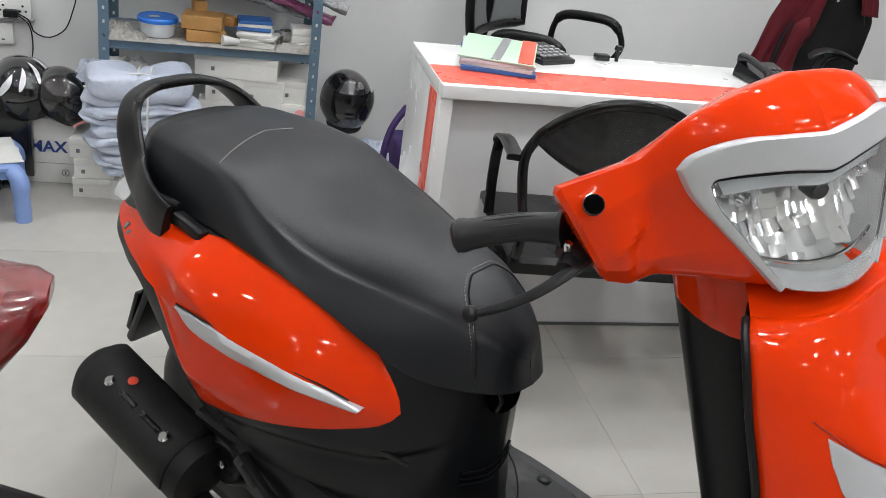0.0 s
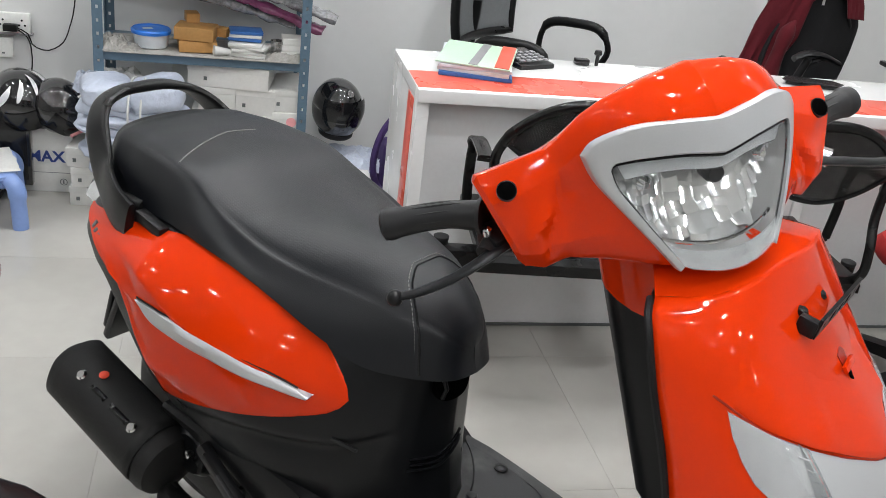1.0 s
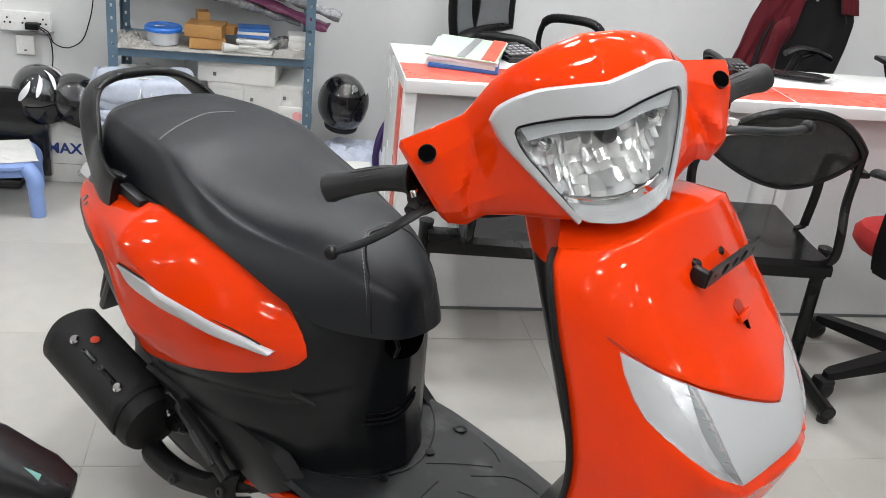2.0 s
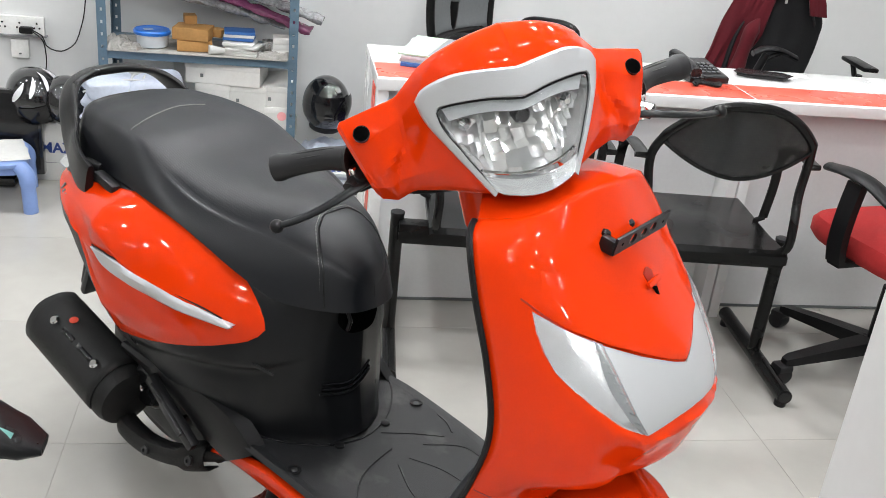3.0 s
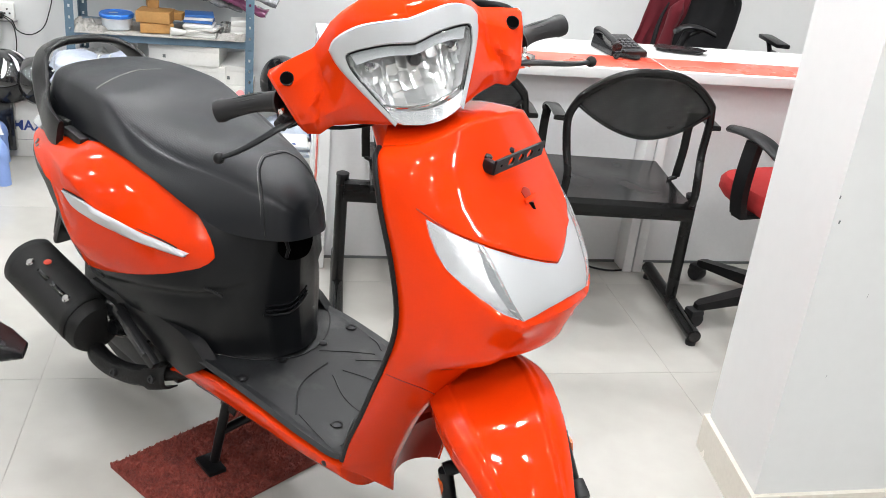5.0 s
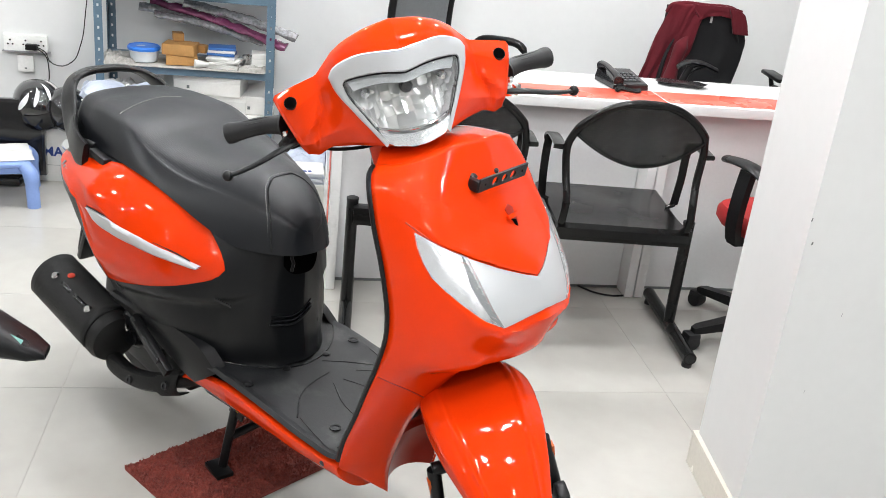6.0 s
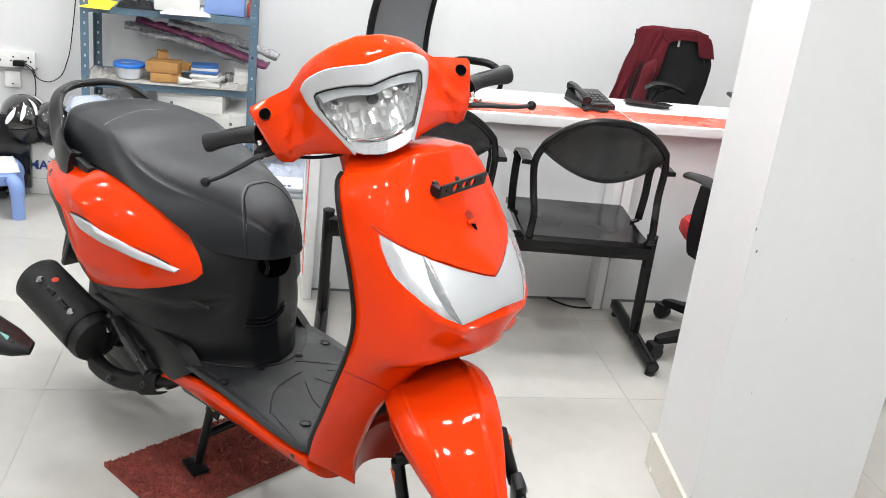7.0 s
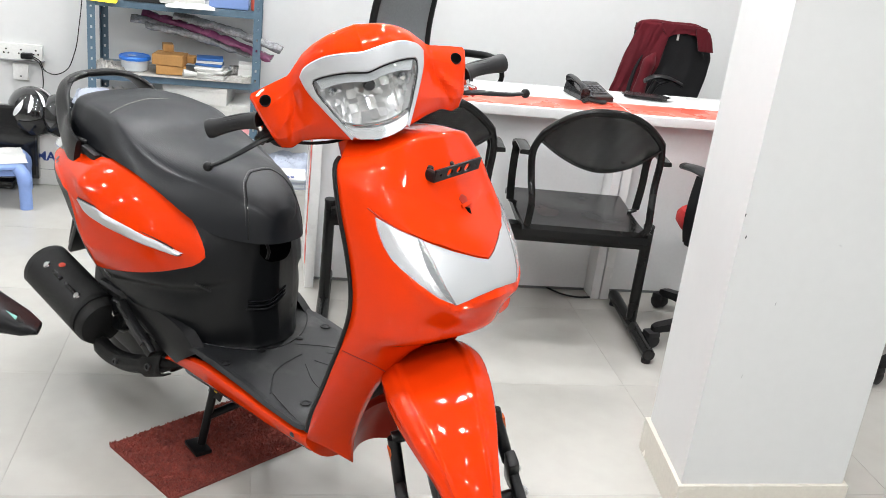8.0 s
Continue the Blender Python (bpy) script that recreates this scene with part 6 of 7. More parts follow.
pieces = (
    ("jacket_lining", MESH_BLACK, drape(lambda v: -0.17, across(0.58, 0.985, [0.58, 0.65, 0.76, 0.847, 0.89, 0.985], [0.165, 0.188, 0.215, 0.225, 0.208, 0.165]), lambda u: 0.58, lambda u: 0.985, 0.0, 1.0, 0.8)),
    ("jacket_shell", MAROON, drape(across(0.58, 1.0, [0.58, 0.685, 0.83, 0.965, 1.0], [-0.25, -0.23, -0.20, -0.160, -0.145]), across(0.58, 1.0, [0.58, 0.685, 0.80, 0.90, 0.945, 1.0], [-0.13, -0.10, -0.04, -0.025, -0.015, 0.02]), lambda u: 0.58, lambda u: 1.0, -0.022, 0.0, 1.0, 30, 30)),
    ("jacket_collar", MAROON, drape(lambda v: -0.06, lambda v: 0.165, lower_hem, lambda u: 1.003 - 0.010 * u**6 + 0.005 * math.exp(-((u - 0.66) / 0.02)**2), -0.027, 2.0, 0.2, 40)),
    ("jacket_flap", MAROON, drape(across(0.888, 0.995, [0.888, 0.96, 0.995], [0.135, 0.112, 0.10]), across(0.888, 0.995, [0.888, 0.945, 0.98, 0.995], [0.212, 0.192, 0.175, 0.155]), lambda u: 0.890 - 0.004 * u, lambda u: 0.994 - 0.006 * u**3, -0.031, 3.0, 0.15)),
)
for name, material, geo in pieces:
    part(name, geo, material, jacket).modifiers.new("thickness", "SOLIDIFY").thickness = 0.008
part("jacket_shoulder", tube(curve([(-0.165, -0.035, 0.955), (-0.150, -0.045, 0.988), (-0.12, -0.052, 0.997), (0.0, -0.055, 0.999), (0.13, -0.045, 0.992), (0.168, -0.035, 0.972), (0.192, -0.030, 0.930)], 36), 0.010, 12), MAROON, jacket, "maroon shoulder line")
part("jacket_sleeve", tube(curve([(-0.062, -0.072, 0.865), (-0.085, -0.078, 0.82), (-0.098, -0.078, 0.76), (-0.118, -0.070, 0.60)], 22), (0.026 + 0.003 * np.sin(np.linspace(0, 9, 22)) + 0.006 * np.linspace(0, 1, 22)) * np.clip(np.linspace(0.15, 5, 22), 0, 1), 12), MAROON, jacket, "hanging maroon sleeve")
# strip in the lining's black, drawing the shadow between sleeve and jacket
part("sleeve_opening", tube(curve([(-0.120, -0.064, 0.845), (-0.140, -0.062, 0.79), (-0.152, -0.058, 0.72), (-0.162, -0.052, 0.60)], 18), 0.004 + 0.012 * np.sin(np.linspace(0.1, 1.8, 18)), 10, squash=0.7), MESH_BLACK, jacket, "black lining strip for the shadow beside the sleeve")
part("collar_tag", box((0.030, -0.066, 0.945), (0.010, 0.003, 0.034), 0.001), PAPER, jacket, "small white tag")

# ---- on the desks ----
files = thing("file_stack", "files with green cover and red spine on the desk", "files", pose(0.835, 2.585, 0.7622, 0, 0, -16) @ Matrix.Diagonal((0.86, 0.86, 0.9, 1)))
for k, (w, d, z, mt, nm) in enumerate(((0.24, 0.33, 0.006, BLUE_PAPER, "lower_file"), (0.235, 0.32, 0.018, PAPER, "paper_block"), (0.238, 0.325, 0.029, TUB_WHITE, "middle_file"), (0.245, 0.34, 0.0385, GREEN_FILE, "green_cover"))):
    part(nm, box((0.004 * (k % 2), 0.003 * k, z), (w, d, (0.012, 0.012, 0.010, 0.005)[k]), 0.0015, (0, 0, (3, -2, 2, -3)[k])), mt, files)
part("red_spine", box((0.098, 0.01, 0.0422), (0.048, 0.335, 0.002), 0.0005, (0, 0, -3)), FILE_RED, files)
part("cover_strip", box((0.012, 0.012, 0.0418), (0.030, 0.330, 0.0015), 0.0004, (0, 0, -6)), KEY_GREY, files, "grey strip on the cover")
calc = thing("calculator", "dark grey desk calculator with pale keys", "calculator", pose(1.005, 2.685, 0.7622, 0, 0, 24))
part("body", box((0, 0, 0.010), (0.13, 0.15, 0.018), 0.004, (6, 0, 0)), PHONE_BLACK, calc)
for i in range(5):
    for j in range(4):
        part("key", box((-0.046 + 0.023 * i, -0.052 + 0.022 * j, 0.0205 + 0.0022 * j), (0.016, 0.014, 0.004), 0.001, (6, 0, 0)), KEY_GREY, calc)
phone = thing("desk_telephone", "black corded desk telephone with its handset on the cradle", "telephone", pose(1.705, 2.585, 0.7622, 0, 0, 8) @ Matrix.Diagonal((0.84, 0.9, 0.84, 1)))
part("base", loft([[(x, y, z) for x, y in ((-0.085, -0.09), (0.085, -0.09), (0.085, 0.09), (-0.085, 0.09))] for z in (0.0, 0.02)] + [[(-0.08, -0.085, 0.026), (0.08, -0.085, 0.026), (0.08, 0.085, 0.055), (-0.08, 0.085, 0.055)]]), PHONE_BLACK, phone, sharp=20)
grip_line = curve([(-0.062, -0.088, 0.040), (-0.060, -0.05, 0.056), (-0.060, 0.0, 0.066), (-0.060, 0.05, 0.073), (-0.062, 0.088, 0.072)], 22)
ends = np.abs(np.linspace(-1, 1, 22))
part("handset", loft([[(p[0] + (0.017 + 0.006 * e**3) * math.cos(a), p[1], p[2] - 0.012 * max(e - 0.62, 0) / 0.38 * (math.sin(a) < 0) + (0.011 + 0.004 * e**2) * math.sin(a)) for a in np.linspace(0, 2 * math.pi, 14, endpoint=False)] for p, e in zip(grip_line, ends)]), PHONE_BLACK, phone, "black handset lying along the cradle")
for i in range(4):
    for j in range(4):
        part("key", box((-0.01 + 0.022 * i, -0.055 + 0.026 * j, 0.034 + 0.0044 * j), (0.014, 0.015, 0.005), 0.001, (10, 0, 0)), PHONE_KEY, phone)
coil = [(-0.03 + 0.05 * q + 0.009 * math.cos(60 * q), -0.125 - 0.02 * math.sin(3 * q) + 0.009 * math.sin(60 * q), 0.010 + 0.004 * math.sin(60 * q)) for q in np.linspace(-1.3, 1, 150)]
part("coiled_cord", tube(np.array(coil), 0.0035, 6), SATIN_BLACK, phone, "coiled black cord")
single("pen_tray", loft([[(a * 0.085, b * 0.030, z) for a, b in ((-1, -0.5), (-0.6, -1), (0.8, -1), (1.1, 0.1), (0.8, 1), (-0.7, 1))] for z in (0.0, 0.006)] + [[(a * 0.10, b * 0.042, 0.014) for a, b in ((-1, -0.5), (-0.6, -1), (0.8, -1), (1.1, 0.1), (0.8, 1), (-0.7, 1))]]), PHONE_BLACK, "flat black leather pouch lying on the desk", "pouch", pose(1.965, 2.645, 0.7622, 0, 0, -14))
single("wooden_block", box((0, 0, 0.011), (0.075, 0.05, 0.022), 0.004), WOOD, "small wooden block on the desk", "block", pose(2.56, 2.56, 0.7622, 0, 0, 8))
clamp = thing("desk_gadget", "small black desk stamp and pad at the desk edge", "stationery", pose(1.205, 2.715, 0.7605))
part("base", box((0, 0, 0.01), (0.045, 0.03, 0.018), 0.004), PHONE_BLACK, clamp)
part("knob", lathe([(0.006, 0), (0.006, 0.03), (0.013, 0.036), (0.010, 0.048)], (0.05, 0.0, 0.0), n=14), PHONE_BLACK, clamp)

# ---- blue rack ----
RX0, RX1, RY0, RY1 = -0.325, 0.408, 3.30, 3.63
rack = thing("storage_rack", "blue-grey slotted angle steel rack full of boxes and papers", "rack", pose(0, 0, 0))


def slotted(a, b, across, thick, slots):
    """A flat flange from a up to b with punched slots."""
    a, b, across = (np.array(q, float) for q in (a, b, across))
    up = b - a
    geos = []
    n = slots
    for k in range(n):
        lo, hi = a + up * k / n, a + up * (k + 1) / n
        o = [lo, lo + across, hi + across, hi]
        c = (lo + hi + across) / 2
        i = [c + (q - c) * np.array([0.24, 0.24, 0.26]) for q in o]
        geos.append((np.array(o + i), [(0, 1, 5, 4), (1, 2, 6, 5), (2, 3, 7, 6), (3, 0, 4, 7)]))
    return weld(join(*geos))


for x, sx_ in ((RX0, 1), (RX1, -1)):
    for y, sy_ in ((RY0, 1), (RY1, -1)):
        p = part("rack_post", weld(join(slotted((x, y, 0.0), (x, y, 2.0), (sx_ * 0.034, 0, 0), 0.002, 44), slotted((x, y, 0.0), (x, y, 2.0), (0, sy_ * 0.034, 0), 0.002, 44))), RACK_BLUE, rack, "blue-grey slotted angle post", smooth=False)
        p.modifiers.new("thickness", "SOLIDIFY").thickness = 0.0025
SHELF_Z = (0.12, 0.555, 0.872, 1.30)
for z in SHELF_Z:
    part("shelf_board", join(box(((RX0 + RX1) / 2, (RY0 + RY1) / 2, z - 0.002), (RX1 - RX0 - 0.01, RY1 - RY0 - 0.01, 0.003), 0.0), box(((RX0 + RX1) / 2, RY0 + 0.008, z - 0.016), (RX1 - RX0 - 0.012, 0.004, 0.030), 0.001), box(((RX0 + RX1) / 2, RY1 - 0.008, z - 0.016), (RX1 - RX0 - 0.012, 0.004, 0.030), 0.001)), RACK_BLUE, rack, "blue-grey pressed steel shelf", smooth=False)

Z2 = 0.5552
single("newspaper_liner", box((0.04, 3.43, 0.0015), (0.66, 0.28, 0.0025), 0.0005), NEWSPRINT, "newspaper sheet lining the shelf", "newspaper", pose(0, 0, Z2))
tub = thing("plastic_tub", "round white plastic tub with a bright blue lid on the shelf", "tub", pose(-0.142, 3.40, Z2 + 0.003))
part("bowl", lathe([(0.050, 0), (0.056, 0.004), (0.063, 0.050), (0.065, 0.053)], n=32), TUB_WHITE, tub, "translucent white bowl")
part("lid", lathe([(0.068, 0.050), (0.069, 0.060), (0.064, 0.066), (0.058, 0.063), (0.03, 0.067), (0.005, 0.067)], n=32), BLUE_PLASTIC, tub, "blue snap lid")
part("lid_label", box((-0.01, -0.02, 0.068), (0.035, 0.018, 0.001), 0.0003, (0, 0, 20)), PAPER, tub)
for c, s, a in (((0.015, 3.40, 0.022), (0.13, 0.13, 0.038), 6), ((0.012, 3.39, 0.066), (0.135, 0.11, 0.045), -8), ((-0.005, 3.45, 0.105), (0.045, 0.06, 0.032), 12), ((0.085, 3.44, 0.062), (0.085, 0.05, 0.030), -24)):
    single("brown_carton", box((0, 0, 0), s, 0.002, (0, 0, a)), CARTON_BROWN, "small brown cardboard carton stacked on the shelf", "carton", pose(c[0], c[1], Z2 + 0.003 + c[2]), "brown cartons")
rng = random.Random(3)
for k in range(5):
    single("paper_pad", box((0, 0, 0.005), (0.13 - 0.012 * (k % 3), 0.11, 0.0085), 0.001, (0, 0, rng.uniform(-18, 18))), PAPER, "stack of loose white papers and pads", "papers", pose(0.195 + rng.uniform(-0.012, 0.012), 3.375, Z2 + 0.003 + 0.0092 * k), "paper pads")
for k, mt in enumerate((BLUE_PAPER, PAPER, BLUE_PAPER)):
    single("blue_book", box((0, 0, 0.006), (0.115, 0.09, 0.011), 0.0015, (0, 0, -6 + 5 * k)), mt, "blue-covered notebook lying on papers", "book", pose(0.185, 3.40, Z2 + 0.052 + 0.0118 * k), "notebooks")
single("paper_roll", tube([(0.075, 3.325, Z2 + 0.020), (0.150, 3.345, Z2 + 0.014)], [0.019, 0.008], 16), PAPER, "rolled white paper cone on the shelf", "paper roll")
single("steel_tumbler", lathe([(0.022, 0), (0.026, 0.055), (0.024, 0.055), (0.020, 0.003)], n=24), STEEL, "small steel tumbler on the shelf", "tumbler", pose(0.297, 3.385, Z2 + 0.003))
for k in range(3):
    single("small_box", box((0, 0, 0.0115), (0.085, 0.085, 0.0225), 0.0015, (0, 0, 3 * k - 3)), CARTON_WHITE, "small flat white box stacked on the shelf", "box", pose(0.355, 3.40, Z2 + 0.003 + 0.0232 * k), "small white boxes")


def crumpled(w, d, h, seed, n=26):
    """A rumpled sheet or soft bundle, closed underneath."""
    g = np.zeros((n, n, 3))
    for i in range(n):
        for j in range(n):
            u, v = i / (n - 1), j / (n - 1)
            e = min(u, 1 - u, v, 1 - v)
            z = h * min(1, (e * 5)**0.5) * (0.75 + 0.5 * noise.noise((u * 4 + seed, v * 4, seed))) + h * 0.35 * noise.noise((u * 11, v * 11 + seed, 1.7))
            g[i, j] = ((u - 0.5) * w * (1 + 0.05 * noise.noise((v * 5, seed, 2.0))), (v - 0.5) * d * (1 + 0.05 * noise.noise((u * 5, seed, 5.0))), max(z, 0.001) if e > 0 else 0.0)
    return grid(g)


for x, y, w, d, h, a, s in ((0.33, 3.33, 0.15, 0.06, 0.022, 4, 2), (-0.265, 3.38, 0.11, 0.14, 0.035, 20, 4), (-0.22, 3.36, 0.10, 0.10, 0.018, -15, 8)):
    single("crumpled_paper", crumpled(w, d, h, s), NEWSPRINT, "crumpled newspaper and paper scraps on the shelf", "paper", pose(x, y, Z2 + 0.003, 0, 0, a), "paper scraps")


def wrapped_roll(a, b, r, seed, material, label):
    p = curve([a, (np.array(a) * 0.5 + np.array(b) * 0.5) + np.array([0, 0, 0.012]), b], 34)
    v, f = tube(p, r, 14, squash=0.55)
    v = np.array([q + 0.35 * r * np.array(noise.noise_vector(Vector(q) * 34 + Vector((seed, 0, 0)))) for q in v])
    return single("wrapped_roll", (v, f), material, label, "roll", group="wrapped rolls")


wrapped_roll((-0.12, 3.50, 0.800), (0.46, 3.40, 0.655), 0.030, 1, WRAP_PURPLE, "purple printed roll in clear plastic wrap lying slanted on the rack")
wrapped_roll((-0.10, 3.44, 0.755), (0.36, 3.46, 0.655), 0.026, 2, WRAP, "clear plastic wrapped roll lying slanted on the rack")
wrapped_roll((0.02, 3.46, 0.808), (0.50, 3.37, 0.705), 0.030, 3, WRAP, "clear plastic wrapped roll lying slanted on the rack")
wrapped_roll((-0.17, 3.47, 0.775), (0.10, 3.50, 0.715), 0.028, 5, WRAP, "clear plastic wrapped roll lying slanted on the rack")
# upper shelf, of which only the front edge shows
single("yellow_leaflet", crumpled(0.13, 0.10, 0.012, 7), YELLOW, "yellow printed leaflet hanging over the shelf edge", "leaflet", pose(-0.255, 3.33, 0.873, 14, 0, -12))
single("white_packet", box((0, 0, 0.03), (0.19, 0.18, 0.055), 0.01, (0, 0, 6)), CARTON_WHITE, "white paper packet on the upper shelf", "packet", pose(0.06, 3.39, 0.8735))
single("white_packet", crumpled(0.21, 0.14, 0.02, 9), PAPER, "white papers hanging over the upper shelf edge", "papers", pose(0.10, 3.34, 0.8735, 6, 0, 6))
single("blue_crate", box((0, 0, 0.05), (0.17, 0.20, 0.10), 0.008), STOOL_BLUE, "pale blue plastic crate on the upper shelf", "crate", pose(0.265, 3.42, 0.8735))
single("red_bottle", lathe([(0.012, 0), (0.014, 0.004), (0.014, 0.05), (0.006, 0.065), (0.006, 0.08)], n=18), FILE_RED, "small red bottle on the upper shelf", "bottle", pose(0.372, 3.35, 0.8735))
single("dark_cloth", crumpled(0.16, 0.12, 0.03, 12), MESH_BLACK, "dark rag on the upper shelf", "cloth", pose(-0.10, 3.36, 0.8735))


# white cartons stacked in and before the rack
def carton(x, y, z, w, d, h, turn, label="plain white cardboard carton in a stack", open_flap=False, mark=True):
    c = thing("white_carton", label, "carton", pose(x, y, z, 0, 0, turn), "white cartons")
    part("carton_body", box((0, 0, h / 2), (w, d, h), 0.002), CARTON_WHITE, c)
    part("carton_lid", box((0, -0.0008, h - 0.011), (w + 0.003, d + 0.0025, 0.024), 0.002), CARTON_WHITE, c)
    if mark:
        part("carton_mark", box((-w * 0.28, -d / 2 - 0.0024, h * 0.38), (0.012, 0.0012, 0.014), 0.0003), INK_GREY, c, "small dark printed mark")
    if open_flap:
        part("carton_flap", box((0, -0.01, h + 0.012), (w * 0.9, d * 0.6, 0.003), 0.001, (18, -6, 0)), CARTON_WHITE, c)
    return c


carton(0.140, 3.43, 0.440, 0.285, 0.20, 0.080, -8)
carton(0.095, 3.44, 0.355, 0.130, 0.20, 0.083, -4)
carton(0.235, 3.43, 0.345, 0.140, 0.20, 0.094, -7)
carton(0.345, 3.42, 0.365, 0.110, 0.19, 0.080, -5, open_flap=True)
c = carton(0.350, 3.415, 0.285, 0.115, 0.19, 0.078, -3, mark=False)
part("carton_stamp", lathe([(0.018, 0), (0.018, 0.001)], (0.01, -0.0975, 0.045), (0, -1, 0), 18), PINK, c, "pink round stamp")
carton(0.350, 3.42, 0.205, 0.118, 0.20, 0.079, -6)
carton(0.220, 3.43, 0.262, 0.150, 0.20, 0.082, -5)
carton(0.075, 3.44, 0.272, 0.140, 0.20, 0.082, -2)
carton(0.210, 3.43, 0.1215, 0.160, 0.20, 0.139, -4)
carton(0.060, 3.44, 0.1215, 0.140, 0.20, 0.149, 3)
carton(0.350, 3.42, 0.1215, 0.115, 0.20, 0.082, 0)
carton(-0.005, 3.47, 0.425, 0.090, 0.16, 0.085, 24, mark=False)
for k in range(3):
    carton(-0.345, 3.335, 0.0 + 0.072 * k, 0.130, 0.17, 0.070, (-4, 2, -9)[k], "small white carton stacked on the floor by the rack")
carton(-0.235, 3.33, 0.0, 0.12, 0.17, 0.070, 5, "small white carton stacked on the floor by the rack")
carton(-0.22, 3.36, 0.0715, 0.14, 0.17, 0.070, -3, "small white carton stacked on the floor by the rack")

# printed carton by the wall
max_box = thing("printed_carton", "large white carton with a blue printed word, standing on the floor", "carton", pose(-0.545, 3.485, 0, 0, 0, -2))
part("carton_body", box((0, 0, 0.120), (0.27, 0.22, 0.24), 0.003), CARTON_WHITE, max_box)
part("carton_tape", box((0, -0.1108, 0.075), (0.268, 0.001, 0.002), 0.0002), KEY_GREY, max_box)
text = bpy.data.curves.new("carton_word", "FONT")
text.body, text.size, text.extrude, text.align_x = "MAX", 0.058, 0.0004, "CENTER"
text.offset = 0.0016
word = new("carton_word", text)
word.matrix_basis = pose(0.040, -0.1122, 0.118, 90, 0, 0)
deps = bpy.context.evaluated_depsgraph_get()
word_mesh = bpy.data.meshes.new_from_object(word.evaluated_get(deps))
bpy.data.objects.remove(word)
printed = new("carton_word", word_mesh)
word_mesh.materials.clear()
word_mesh.materials.append(INK_BLUE)
printed.parent, printed.matrix_basis = max_box, pose(0.040, -0.1122, 0.118, 90, 0, 0)
printed["label"] = "dark blue printed word"
ring_pts = [(0.095 + 0.012 * math.cos(a), -0.1118, 0.040 + 0.012 * math.sin(a)) for a in np.linspace(0, 2 * math.pi, 20, endpoint=False)]
part("carton_ring", join(tube(np.array(ring_pts), 0.0012, 5, closed=True), box((0.095, -0.1118, 0.040), (0.004, 0.0012, 0.014), 0.0003)), INK_GREY, max_box)

# bundle of folded plastic sheets tied with string
sack = thing("sheet_bundle", "tied bundle of folded pale blue plastic sheets before the rack", "bundle", pose(-0.190, 3.215, 0.142, 0, 0, 4))


def pillow(w, d, h, seed, fold=0.017):
    """A soft folded bundle: a bulging block with creases that run along it."""
    rings = []
    for e in np.linspace(-1.5, 1.5, 15):
        ring = []
        for a in np.linspace(0, 2 * math.pi, 44, endpoint=False):
            ce, se, ca, sa = math.cos(e), math.sin(e), math.cos(a), math.sin(a)
            rad = abs(ce)**0.38
            p = Vector((w / 2 * rad * math.copysign(abs(ca)**0.5, ca), d / 2 * rad * math.copysign(abs(sa)**0.5, sa), h / 2 + h / 2 * math.copysign(abs(se)**0.9, se)))
            k = Vector((p.x * 13 + seed, p.y * 13, p.z * 22))
            p += fold * noise.noise_vector(k) + 0.3 * fold * noise.noise_vector(p * 50 + Vector((seed, 0, 0)))
            ring.append(tuple(p))
        rings.append(ring)
    return loft(rings)


rng = random.Random(21)
for k in range(11):
    w = 0.27 + 0.010 * k + rng.uniform(-0.02, 0.02)
    part("folded_sheet", moved(pillow(w, 0.20 + rng.uniform(-0.02, 0.02), 0.040, 20 + 3.7 * k, 0.016), pose(rng.uniform(-0.015, 0.015), 0, -0.010 + 0.023 * k, 0, rng.uniform(-5, 5), rng.uniform(-6, 6))), BAG_PLASTIC, sack, "folded pale plastic sheet")
for x, w, a in ((-0.085, 0.17, 6), (0.085, 0.19, -5)):
    part("folded_sheet", moved(pillow(w, 0.22, 0.105, 30 + x * 90, 0.012), pose(x, 0.0, 0.245, 0, a, a)), BAG_PLASTIC, sack, "plump folded pale plastic sheet")
for x in (-0.02, 0.02):
    part("tie_string", tube(curve([(x, -0.108, 0.02), (x + 0.005, -0.112, 0.16), (x + 0.01, -0.100, 0.30), (x + 0.02, -0.02, 0.345), (x + 0.03, 0.08, 0.33)], 24), 0.004, 6), PAPER, sack, "white plastic string")
part("tie_string", tube(curve([(-0.17, -0.05, 0.29), (-0.08, -0.075, 0.335), (0.03, -0.06, 0.342), (0.10, -0.08, 0.33), (0.165, -0.07, 0.28)], 24), 0.004, 6), PAPER, sack, "white plastic string")
single("paper_scrap", crumpled(0.13, 0.12, 0.03, 31), PAPER, "crumpled papers and leaflets on the bundle", "paper", pose(-0.24, 3.40, 0.44, 0, 0, 15))
single("loose_bag", crumpled(0.16, 0.12, 0.05, 33), BAG_PLASTIC, "loose pale plastic bag on the cartons", "bag", pose(-0.33, 3.40, 0.40, 10, 0, 0))


# ---- helmets ----
def helmet_shell(r=0.125, back=1.12, tall=1.0):
    rings = []
    for t in np.linspace(0.0, 2.45, 22):
        z = r * tall * math.cos(t)
        q = r * math.sin(t) * (1.0 if t < 1.9 else 1.0 - 0.25 * (t - 1.9))
        rings.append([(q * math.cos(a) * (back if math.cos(a) < 0 else 1.02), q * 0.88 * math.sin(a), z) for a in np.linspace(0, 2 * math.pi, 36, endpoint=False)])
    rings[0] = [(0.001 * math.cos(a), 0.001 * math.sin(a), r * tall) for a in np.linspace(0, 2 * math.pi, 36, endpoint=False)]
    return loft(rings)


